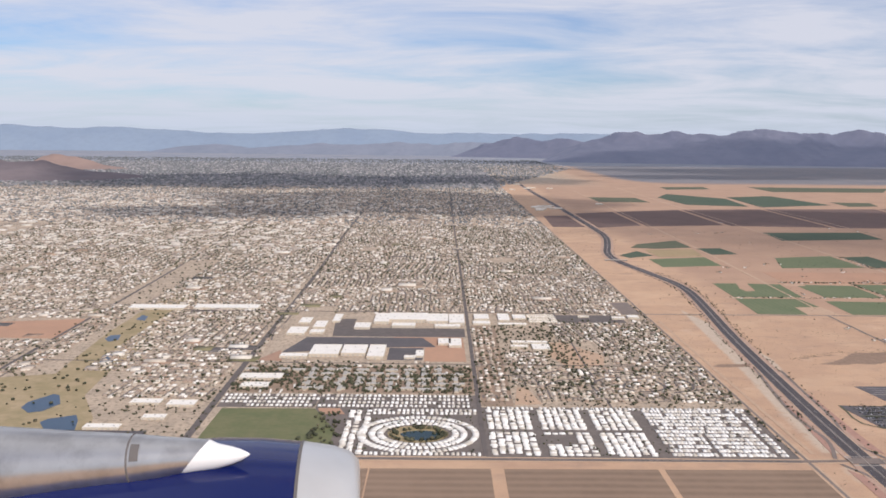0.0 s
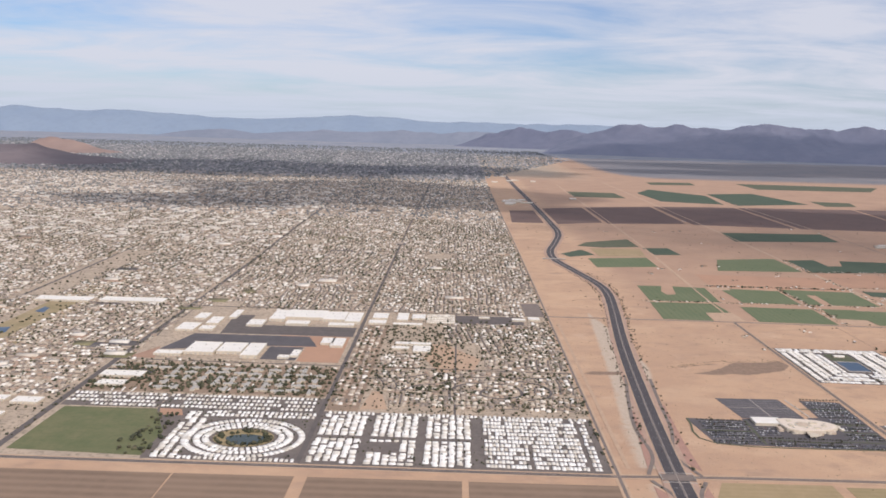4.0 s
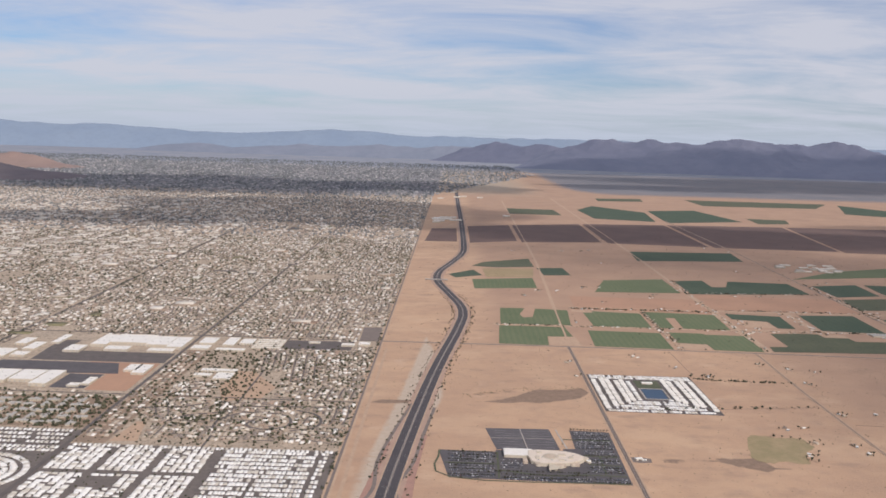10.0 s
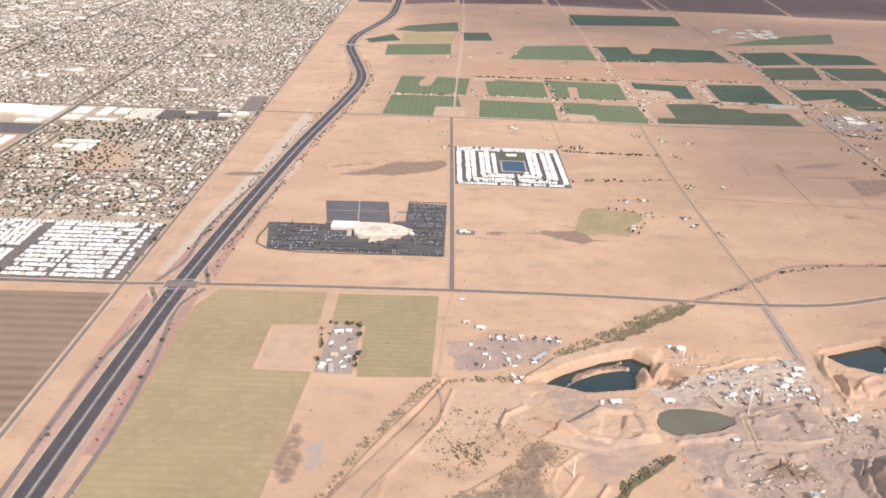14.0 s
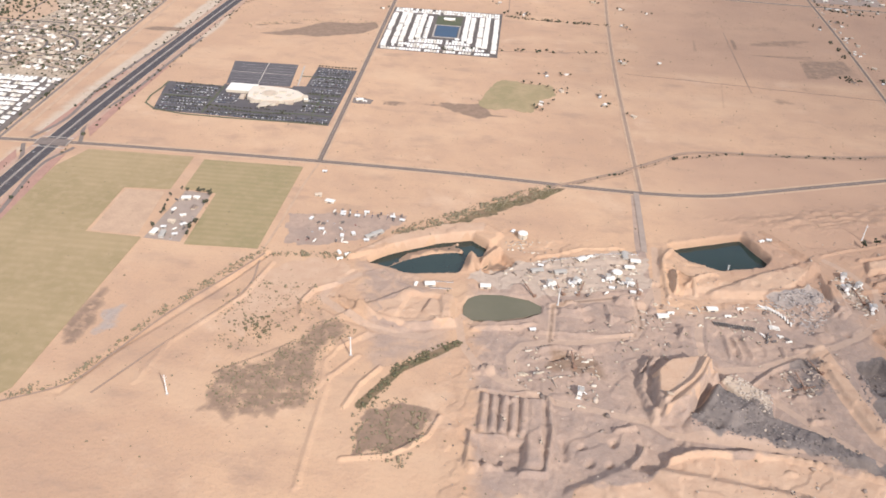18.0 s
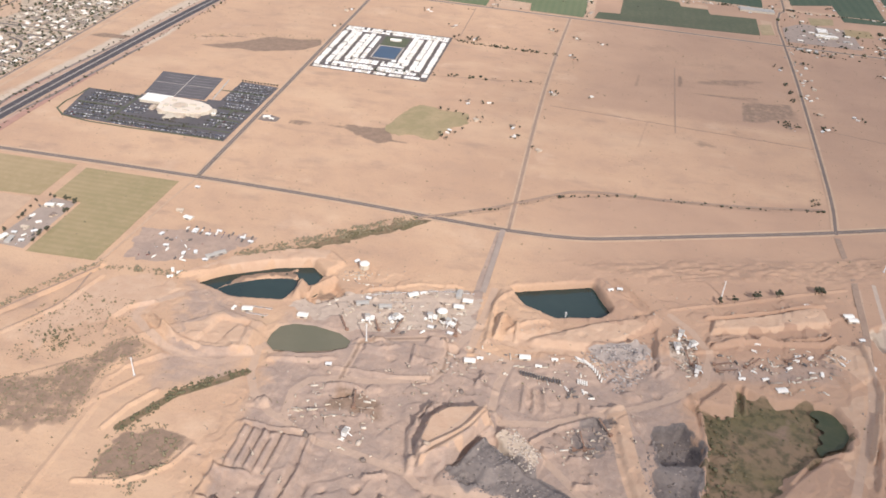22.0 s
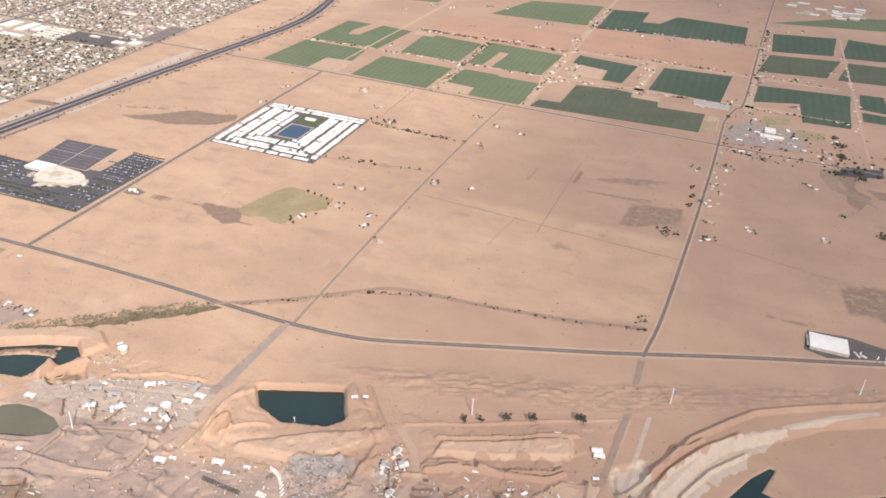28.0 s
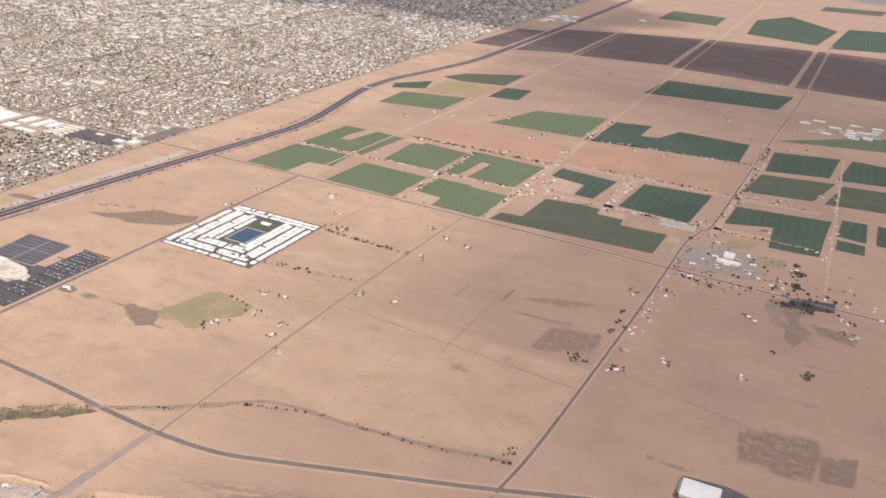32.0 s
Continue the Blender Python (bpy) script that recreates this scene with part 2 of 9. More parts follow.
CROP = {
    "bright": mat("young_alfalfa", (0.12, 0.152, 0.074), (0.15, 0.175, 0.09), 0.03, (0.19, 0.178, 0.105), 0.5, 0.9, 0.3, stripes=("X", 3.4, (0.09, 0.13, 0.062), 0.35)),
    "deep": mat("tall_alfalfa", (0.052, 0.082, 0.05), (0.074, 0.102, 0.062), 0.03, (0.105, 0.118, 0.074), 0.6, 0.9, 0.3, stripes=("X", 4.5, (0.04, 0.072, 0.046), 0.4)),
    "olive": mat("thin_crop", (0.078, 0.092, 0.055), (0.105, 0.112, 0.066), 0.07, (0.17, 0.155, 0.095), 0.7, 0.92, 0.3, stripes=("X", 4.0, (0.085, 0.10, 0.056), 0.35)),
    "stubble": mat("yellowing_crop", (0.37, 0.275, 0.155), (0.30, 0.23, 0.122), 0.045, (0.41, 0.30, 0.18), 0.35, 0.95, 0.3, mix=0.8, stripes=("Y", 2.6, (0.29, 0.225, 0.115), 0.3)),
    "green_stubble": mat("green_stubble", (0.285, 0.23, 0.118), (0.35, 0.265, 0.145), 0.05, (0.38, 0.285, 0.165), 0.35, 0.95, 0.3, mix=0.8, stripes=("Y", 2.4, (0.235, 0.195, 0.10), 0.3)),
    "plough": mat("ploughed_brown_soil", (0.19, 0.13, 0.09), (0.235, 0.162, 0.112), 0.03, (0.27, 0.185, 0.13), 0.25, 0.97, 0.4, stripes=("Y", 4.4, (0.31, 0.215, 0.15), 0.55)),
    "umber": mat("dark_ploughed_soil", (0.145, 0.095, 0.082), (0.175, 0.112, 0.094), 0.03, (0.13, 0.09, 0.08), 0.3, 0.97, 0.3),
    "red": mat("bare_red_soil", (0.47, 0.275, 0.178), (0.415, 0.245, 0.162), 0.04, (0.37, 0.235, 0.165), 0.4, 0.97, 0.2),
    "lawn": mat("lawn", (0.30, 0.24, 0.13), (0.41, 0.31, 0.19), 0.08, (0.22, 0.185, 0.095), 0.35, 0.95),
    "park": mat("park_lawn", (0.125, 0.14, 0.062), (0.17, 0.165, 0.08), 0.1, (0.10, 0.115, 0.05), 0.5, 0.95),
    "dry": mat("dry_scrubby_soil", (0.27, 0.195, 0.14), (0.34, 0.24, 0.17), 0.12, (0.19, 0.15, 0.10), 0.9, 0.97, 0.3),
    "clay": mat("brown_clay", (0.33, 0.20, 0.14), (0.40, 0.25, 0.175), 0.1, (0.3, 0.19, 0.14), 0.7, 0.97, 0.3),
}
WATER = mat("still_green_water", (0.012, 0.03, 0.029), (0.018, 0.038, 0.034), 0.08, None, 3.0, 0.1)
MURKY = mat("murky_pond_water", (0.135, 0.125, 0.078), (0.155, 0.14, 0.09), 0.1, None, 3.0, 0.25)
REED_WATER = mat("reedy_dark_water", (0.04, 0.052, 0.022), (0.062, 0.066, 0.03), 0.5, None, 3.0, 0.55)
BLUE_WATER = mat("blue_lake_water", (0.012, 0.048, 0.10), (0.015, 0.056, 0.112), 0.1, None, 3.0, 0.3)


def ground_material():
    m = bpy.data.materials.new("desert_ground")
    m.use_nodes = True
    n, l = m.node_tree.nodes, m.node_tree.links
    b = n["Principled BSDF"]
    b.inputs["Roughness"].default_value = 0.97
    geo = n.new("ShaderNodeNewGeometry")

    def noisy(s, lo, hi, detail=6, stretch=None):
        t = n.new("ShaderNodeTexNoise")
        t.inputs["Scale"].default_value, t.inputs["Detail"].default_value, t.inputs["Roughness"].default_value = s, detail, 0.6
        if stretch:
            mp = n.new("ShaderNodeMapping")
            mp.inputs["Scale"].default_value = stretch
            l.new(geo.outputs["Position"], mp.inputs["Vector"])
            l.new(mp.outputs[0], t.inputs["Vector"])
        else:
            l.new(geo.outputs["Position"], t.inputs["Vector"])
        r = n.new("ShaderNodeMapRange")
        r.inputs["From Min"].default_value, r.inputs["From Max"].default_value = lo, hi
        l.new(t.outputs["Fac"], r.inputs["Value"])
        return r.outputs["Result"]

    def maths(op, a, c):
        x = n.new("ShaderNodeMath")
        x.operation = op
        x.use_clamp = True
        for k, v in enumerate((a, c)):
            if hasattr(v, "is_linked"):
                l.new(v, x.inputs[k])
            else:
                x.inputs[k].default_value = v
        return x.outputs[0]

    def blend(fac, a, c):
        x = n.new("ShaderNodeMixRGB")
        for value, slot in ((fac, "Fac"), (a, "Color1"), (c, "Color2")):
            if hasattr(value, "is_linked"):
                l.new(value, x.inputs[slot])
            else:
                x.inputs[slot].default_value = value if slot == "Fac" else (*value, 1)
        return x.outputs["Color"]

    def edge(weight, spread):
        """A soil weight whose border is broken up by noise."""
        w = maths("MULTIPLY", weight, maths("ADD", maths("MULTIPLY", noisy(0.35, 0.25, 0.75), spread), 1 - 0.5 * spread))
        r = n.new("ShaderNodeMapRange")
        r.inputs["From Min"].default_value, r.inputs["From Max"].default_value = 0.42, 0.62
        l.new(w, r.inputs["Value"])
        return r.outputs["Result"]

    def channels(name):
        a = n.new("ShaderNodeVertexColor")
        a.layer_name = name
        s = n.new("ShaderNodeSeparateColor")
        l.new(a.outputs["Color"], s.inputs[0])
        return (*s.outputs, a.outputs["Alpha"])

    sand = blend(noisy(0.012, 0.35, 0.65), (0.555, 0.362, 0.232), (0.465, 0.298, 0.196))
    sand = blend(maths("MULTIPLY", noisy(0.11, 0.46, 0.70), 0.6), sand, (0.41, 0.27, 0.188))
    sand = blend(maths("MULTIPLY", noisy(0.05, 0.56, 0.70, 8, (1, 2.2, 1)), 0.6), sand, (0.33, 0.225, 0.165))
    sand = blend(maths("MULTIPLY", noisy(1.6, 0.52, 0.75), 0.45), sand, (0.32, 0.23, 0.165))
    sand = blend(maths("MULTIPLY", noisy(0.045, 0.6, 0.75, 5), 0.55), sand, (0.62, 0.44, 0.31))
    sand = blend(maths("MULTIPLY", noisy(0.022, 0.5, 0.68, 6, (1, 1.8, 1)), 0.55), sand, (0.60, 0.41, 0.268))
    gravel, veg, bright, dark = channels("soil")
    urban, scrub, pale, fallow = channels("land")
    sand = blend(fallow, sand, blend(noisy(0.03, 0.35, 0.65), (0.44, 0.284, 0.194), (0.365, 0.233, 0.165)))
    grey = blend(noisy(0.13, 0.42, 0.58), (0.42, 0.302, 0.232), (0.33, 0.246, 0.2))
    grey = blend(maths("MULTIPLY", noisy(0.6, 0.45, 0.6), 0.45), grey, (0.30, 0.215, 0.17))
    grey = blend(maths("MULTIPLY", noisy(2.2, 0.5, 0.8), 0.5), grey, (0.48, 0.355, 0.278))
    orange = blend(noisy(0.3, 0.3, 0.7), (0.475, 0.312, 0.212), (0.54, 0.375, 0.262))
    black = blend(noisy(0.16, 0.35, 0.65), (0.12, 0.102, 0.096), (0.205, 0.172, 0.155))
    black = blend(maths("MULTIPLY", noisy(1.1, 0.45, 0.65), 0.5), black, (0.25, 0.205, 0.178))
    green = blend(noisy(0.09, 0.36, 0.56), (0.145, 0.12, 0.06), (0.235, 0.16, 0.10))
    green = blend(maths("MULTIPLY", noisy(0.45, 0.48, 0.62), 0.7), green, (0.068, 0.066, 0.034))
    white = blend(noisy(0.5, 0.3, 0.7), (0.55, 0.445, 0.345), (0.46, 0.365, 0.28))
    town = blend(noisy(0.09, 0.35, 0.65), (0.51, 0.40, 0.298), (0.40, 0.318, 0.24))
    town = blend(maths("MULTIPLY", noisy(0.9, 0.55, 0.7), 0.6), town, (0.42, 0.34, 0.265))
    town = blend(maths("MULTIPLY", noisy(0.55, 0.50, 0.64), 0.6), town, (0.12, 0.112, 0.078))
    # blue-grey of the distant ground: air haze mixed into the colour
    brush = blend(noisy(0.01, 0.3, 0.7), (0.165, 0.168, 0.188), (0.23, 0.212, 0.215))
    c = blend(edge(gravel, 0.5), sand, grey)
    c = blend(edge(bright, 0.4), c, orange)
    c = blend(edge(pale, 0.5), c, white)
    haul, pad, clay, blue = channels("works")
    c = blend(edge(pad, 0.5), c, blend(noisy(0.6, 0.3, 0.7), (0.49, 0.385, 0.305), (0.41, 0.32, 0.255)))
    c = blend(edge(blue, 0.7), c, blend(noisy(0.8, 0.3, 0.7), (0.41, 0.345, 0.30), (0.33, 0.275, 0.24)))
    c = blend(maths("MULTIPLY", edge(haul, 0.35), 0.7), c, blend(noisy(0.5, 0.3, 0.7), (0.505, 0.36, 0.265), (0.43, 0.31, 0.233)))
    c = blend(edge(veg, 0.7), c, green)
    c = blend(edge(clay, 0.7), c, blend(noisy(0.4, 0.3, 0.7), (0.215, 0.15, 0.105), (0.31, 0.208, 0.148)))
    c = blend(edge(dark, 1.0), c, black)
    c = blend(urban, c, town)
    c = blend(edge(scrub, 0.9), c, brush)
    l.new(c, b.inputs["Base Color"])
    bp = n.new("ShaderNodeBump")
    bp.inputs["Strength"].default_value, bp.inputs["Distance"].default_value = 0.35, 0.4
    l.new(noisy(0.9, 0.2, 0.8, 8), bp.inputs["Height"])
    l.new(bp.outputs[0], b.inputs["Normal"])
    return m


GROUND = ground_material()
# air haze over the far plain is put into its bluish base colour
FAR_PLAIN = mat("haze_tinted_far_plain", (0.215, 0.24, 0.285), (0.26, 0.275, 0.315), 0.004, (0.34, 0.325, 0.345), 0.012, 0.97, mix=0.9)


# ---- mesh helpers ----
def mesh_np(name, verts, tris, material):
    """A mesh from arrays of points and triangles."""
    verts, tris = np.asarray(verts, np.float32), np.asarray(tris, np.int32)
    me = bpy.data.meshes.new(name)
    me.vertices.add(len(verts))
    me.vertices.foreach_set("co", verts.ravel())
    me.loops.add(tris.size)
    me.loops.foreach_set("vertex_index", tris.ravel())
    me.polygons.add(len(tris))
    me.polygons.foreach_set("loop_start", np.arange(0, tris.size, 3, dtype=np.int32))
    me.materials.append(material)
    me.update(calc_edges=True)
    return me


class Shape:
    """Collects simple solids into one mesh."""

    def __init__(self):
        self.v, self.f = [], []

    def add(self, verts, faces):
        k = len(self.v)
        self.v += [tuple(p) for p in verts]
        self.f += [tuple(k + i for i in f) for f in faces]
        return self

    def box(self, x0, y0, z0, x1, y1, z1, inset=0.0):
        a = inset
        return self.add([(x0, y0, z0), (x1, y0, z0), (x1, y1, z0), (x0, y1, z0), (x0 + a, y0 + a, z1), (x1 - a, y0 + a, z1), (x1 - a, y1 - a, z1), (x0 + a, y1 - a, z1)],
                        [(3, 2, 1, 0), (4, 5, 6, 7), (0, 1, 5, 4), (1, 2, 6, 5), (2, 3, 7, 6), (3, 0, 4, 7)])

    def prism(self, pts, z0, z1):
        n = len(pts)
        if sum(a[0] * b[1] - b[0] * a[1] for a, b in zip(pts, pts[1:] + pts[:1])) < 0:
            pts = pts[::-1]
        return self.add([(x, y, z0) for x, y in pts] + [(x, y, z1) for x, y in pts],
                        [tuple(range(n, 2 * n)), tuple(range(n - 1, -1, -1))] + [(i, (i + 1) % n, n + (i + 1) % n, n + i) for i in range(n)])

    def gable(self, x0, y0, x1, y1, z0, z1, over=0.0):
        """A ridge along x."""
        ym = (y0 + y1) / 2
        return self.add([(x0 - over, y0 - over, z0), (x1 + over, y0 - over, z0), (x1 + over, y1 + over, z0), (x0 - over, y1 + over, z0), (x0 - over, ym, z1), (x1 + over, ym, z1)],
                        [(3, 2, 1, 0), (0, 1, 5, 4), (2, 3, 4, 5), (1, 2, 5), (3, 0, 4)])

    def tube(self, p, q, r0, r1=None, n=8):
        p, q = Vector(p), Vector(q)
        r1 = r0 if r1 is None else r1
        d = (q - p).normalized()
        u = d.orthogonal().normalized()
        w = d.cross(u)
        ring = [u * math.cos(2 * math.pi * k / n) + w * math.sin(2 * math.pi * k / n) for k in range(n)]
        return self.add([p + e * r0 for e in ring] + [q + e * r1 for e in ring],
                        [(k, (k + 1) % n, n + (k + 1) % n, n + k) for k in range(n)] + [tuple(range(n - 1, -1, -1)), tuple(range(n, 2 * n))])

    def mesh(self, name, material):
        me = bpy.data.meshes.new(name)
        me.from_pydata(self.v, [], self.f)
        me.materials.append(material)
        me.update()
        return me


def part(name, shape, material, parent=None, label=""):
    ob = new(name, shape.mesh(name, material) if isinstance(shape, Shape) else shape)
    if parent is not None:
        ob.parent = parent
    return tagged(ob, label) if label else ob


def empty(name, x, y, z=0.0, turn=0.0, **tags):
    ob = new(name)
    ob.matrix_basis = pose(x, y, z, 0, 0, turn)
    return tagged(ob, **tags)


# ---- the lie of the land ----
def outside(X, Y, pts):
    """Distance from a closed outline, negative within."""
    best, inside = np.full(X.shape, 1e9), np.zeros(X.shape, bool)
    for (x0, y0), (x1, y1) in zip(pts, pts[1:] + pts[:1]):
        dx, dy = x1 - x0, y1 - y0
        t = np.clip(((X - x0) * dx + (Y - y0) * dy) / (dx * dx + dy * dy), 0, 1)
        best = np.minimum(best, np.hypot(X - x0 - t * dx, Y - y0 - t * dy))
        cross = (y0 > Y) != (y1 > Y)
        inside ^= cross & (X < dx * (Y - y0) / (dy if dy else 1e-9) + x0)
    return np.where(inside, -best, best)


def along(X, Y, pts):
    """Distance from a line of points."""
    best = np.full(X.shape, 1e9)
    for (x0, y0), (x1, y1) in zip(pts, pts[1:]):
        dx, dy = x1 - x0, y1 - y0
        t = np.clip(((X - x0) * dx + (Y - y0) * dy) / (dx * dx + dy * dy), 0, 1)
        best = np.minimum(best, np.hypot(X - x0 - t * dx, Y - y0 - t * dy))
    return best


def ramp(v):
    v = np.clip(v, 0, 1)
    return v * v * (3 - 2 * v)


LAKE_WEST = [(240, 196), (245, 201), (256, 207.5), (265, 210.5), (268.5, 207.5), (267.4, 203), (263.5, 201.5), (262, 195), (250, 193)]
LAKE_SPUR = [(267.5, 196), (273.5, 204), (277, 200), (271.4, 195)]
LAKE_EAST = [(320.5, 215), (340, 222.5), (345, 213), (342.5, 209), (332, 206.8), (324.5, 209.5)]
POND = [(265.6, 177.1), (265.6, 180.4), (266.6, 183.2), (269.4, 184.9), (274.2, 185.4), (280.7, 184.3), (283.6, 182.4), (283.4, 180.1), (279.5, 178), (273.7, 176), (267.8, 175.3)]
MARSH = [(364.1, 181.4), (369.6, 180.8), (374.6, 180.9), (376.4, 189.8), (380.1, 187.4), (384.3, 186.7), (390.3, 188.6), (396.9, 188), (399.8, 181.2), (397.5, 176), (392.3, 172.3), (388.7, 168.6), (383, 162), (376, 152), (366, 152), (367, 163), (368.1, 171.5), (366.2, 179.2)]
RIVER = [(411.5, 176), (413.8, 186), (415.6, 192.4), (418, 193.4), (419.6, 190.2), (423.5, 188.6), (429, 193.4), (431.6, 203.6), (434.5, 212), (438, 222), (445, 235), (449, 240), (446, 231), (455, 228), (470, 238), (490, 250), (500, 240), (470, 150), (405, 150)]
TERRACE = [(428, 222), (433, 234), (438, 241.5), (446, 248), (453, 253), (462, 261), (490, 275), (520, 285), (520, 150), (403, 150), (409.6, 178), (413, 194), (419, 205), (424, 213)]
QUARRY = [(228, 190), (240, 205), (262, 217), (312, 214), (318, 219), (341, 227), (352, 222), (405, 236), (412, 236), (416, 205), (410, 168), (403, 110), (262, 110), (262, 160), (240, 172)]
WASHED = [(322, 229), (352, 240), (412, 258), (470, 282), (525, 300), (525, 282), (470, 268), (420, 246), (404, 238), (356, 226)]
FORMS, BERMS = [], []


def form(outline, rise, slope):
    """A heap or hollow: its outline, its rise, the width of its slope."""
    FORMS.append((outline, rise, slope))


def berm(line, rise, wide):
    """A bank or ditch along a line: its rise and half width."""
    BERMS.append((line, rise, wide))


form(LAKE_WEST, -2.4, 1.8)
form(LAKE_SPUR, -1.3, 1.0)
form(LAKE_EAST, -3.2, 1.8)
form(POND, -0.7, 1.2)
form(MARSH, -1.1, 1.6)
form(RIVER, -1.5, 1.2)
form(TERRACE, -1.6, 1.8)
form([(234, 196), (243, 206), (257, 214.5), (268, 217), (273, 213), (270, 208), (258, 209), (243, 201)], 0.7, 1.4)
MESA = [(309.2, 146.8), (308, 150.1), (308.9, 158.3), (312.3, 162.1), (319.8, 164.2), (320.4, 161.1), (317.6, 154.8), (313.5, 148.7)]
form(MESA, 1.9, 0.9)
form([(311.5, 147.6), (318, 156), (320.4, 162), (322.5, 160), (318.6, 151), (313.5, 145.6)], 0.9, 2.0)
form([(304.8, 155.8), (308.6, 164.2), (322, 166), (322, 160), (313, 146.5), (307, 146)], 1.0, 0.7)
berm([(309.4, 148.9), (312.5, 152), (315.2, 154.7), (317.6, 158.4), (319.5, 162.3)], 0.55, 0.6)
form([(321.2, 155.2), (317.6, 148.6), (314.4, 144.6), (317, 143), (330, 141.6), (341, 140.4), (349, 139.4), (338, 146.4), (328, 150.2)], 1.2, 2.2)
form([(321, 154.6), (318.6, 149.4), (322.5, 147), (328, 149.4)], 1.5, 2.4)
form([(323.2, 158.6), (324.4, 161.1), (326.5, 161.4), (333.1, 155.8), (331.7, 150.6), (328.3, 152)], 1.1, 1.0)
form([(356.3, 170.4), (362.6, 173.3), (366.8, 169), (365.6, 163.4), (358.2, 161.2)], -2.4, 0.8)
form([(355.5, 158), (364, 157), (366, 147), (358, 146)], -1.1, 1.5)
form([(343, 195), (352, 198.5), (355.5, 193), (350, 188)], 0.9, 2.2)
form([(357.5, 199), (359.5, 203), (360.2, 191), (357.6, 188)], 0.55, 1.0)
form([(371.5, 210), (372, 213.3), (400.5, 226.5), (401.5, 220.8), (384, 214)], 0.9, 0.8)
form([(370, 204.5), (370.3, 207), (378.3, 210), (378.5, 206)], 0.5, 0.5)
form([(315.5, 200), (317, 211), (322, 207), (327, 205), (330, 200), (327, 196), (319, 193.5)], 0.4, 1.6)
form([(327.5, 193.6), (332.2, 197), (344.2, 204.6), (357, 211.6), (356.6, 209.6), (347.8, 199.4), (341.1, 195.4)], 0.8, 2.2)
form([(342.5, 225), (353, 213.5), (350, 209.5), (343, 216)], 0.4, 1.4)
form([(236, 171), (243, 176), (252, 184), (262, 182), (263, 172), (250, 168)], 0.8, 1.2)
form([(250, 172), (252, 181), (259, 181), (260, 173)], -0.5, 0.8)
form([(232, 172.5), (236, 170), (245, 166), (238, 160), (228, 160), (214, 148), (216, 143), (236, 146), (238, 150)], 0.5, 1.0)
form([(366.5, 181), (373.2, 189.5), (376, 182)], 0.7, 0.7)
form([(397, 205), (402, 212), (410, 214), (408, 202), (402, 196)], 0.5, 1.0)
form([(272, 129.5), (272, 136.5), (280, 136.5), (279.5, 130)], -0.6, 0.7)
form([(281, 131), (281.5, 149), (284, 149), (283.5, 131)], 0.7, 0.9)
form([(290, 125), (300, 131), (330, 128), (360, 120), (340, 112), (300, 112)], 1.0, 3.0)
form([(284, 199.5), (285, 203), (310, 209), (310, 206)], 0.15, 1.0)
for k in range(5):
    FORMS.append(([(271.2 + 2.1 * k, 139), (271.5 + 2.1 * k, 149), (272.3 + 2.1 * k, 149), (272.0 + 2.1 * k, 139)], 0.75, 0.75))
hump = random.Random(5)
for k in range(64):
    cx, cy, r = hump.uniform(268, 402), hump.uniform(118, 202), hump.uniform(0.5, 1.7)
    a = hump.uniform(0, 3.14)
    if min(outside(np.array([cx]), np.array([cy]), w)[0] for w in (POND, MARSH)) < 2.5:
        continue
    FORMS.append(([(cx + r * s * math.cos(a + b), cy + r * math.sin(a + b) * 0.7) for b, s in ((0, 1.4), (1.2, 0.9), (2.2, 0.9), (3.14, 1.3), (4.2, 0.9), (5.2, 0.9))], hump.choice((0.35, 0.55, -0.4, 0.4, 0.6)), 0.6))


form([(244.1, 194.7), (248.5, 202.3), (261.6, 208.5), (263, 204.9), (254.8, 202.8), (248.1, 198.6)], 1.62, 0.9)
berm([(263, 204), (266, 200), (266, 196)], 1.3, 1.6)
berm([(235.3, 178.2), (239, 175), (244.7, 171), (253, 169.6), (263.3, 171.9)], 0.9, 0.8)
berm([(227.3, 170.2), (226.2, 175), (228, 180), (233.1, 183.7)], 0.7, 0.8)
berm([(304.1, 138), (303, 135), (301.2, 132.5)], 0.9, 0.7)
berm([(299, 142.4), (302.8, 143.6)], 0.7, 0.6)
berm([(269.6, 137.6), (269.2, 129.6), (276, 129.4), (276.4, 131.7)], 0.7, 0.7)
berm([(276.6, 137.6), (269.8, 137.6)], 0.7, 0.6)
berm([(285.4, 150), (286, 140), (284.6, 129), (279.8, 128.2)], 0.8, 0.8)
berm([(270.4, 150.6), (283, 151.2)], 0.6, 0.6)
berm([(316, 190.5), (316, 206), (319, 212), (322, 216.5)], 0.4, 0.8)
berm([(318.5, 193.6), (318.4, 201)], 0.8, 0.6)
berm([(321, 195.5), (324.5, 199.5), (330, 203)], 0.5, 0.9)
berm([(316.4, 174.2), (317.6, 177.4), (317, 179)], 0.8, 0.7)
berm([(312.2, 176), (321, 173.4)], 0.4, 0.7)
berm([(327, 176.6), (327.4, 169.4)], 0.6, 0.6)
berm([(329.4, 176.4), (330, 169.6)], 0.6, 0.6)
berm([(331.8, 176), (332.6, 170)], 0.5, 0.6)
berm([(343, 174), (349.6, 175), (352.5, 171)], 0.7, 0.7)
berm([(340, 174.4), (340, 171.4)], 0.6, 0.5)
berm([(335.5, 163.6), (338.4, 161.6)], 0.8, 0.5)
berm([(338.8, 157.4), (341, 158.2)], 0.8, 0.6)
berm([(340.5, 150.5), (344, 151.5)], 0.8, 0.7)
berm([(353, 210), (357.5, 206), (357.4, 190)], 0.6, 0.8)
berm([(346.8, 226), (357, 213)], 0.7, 0.6)
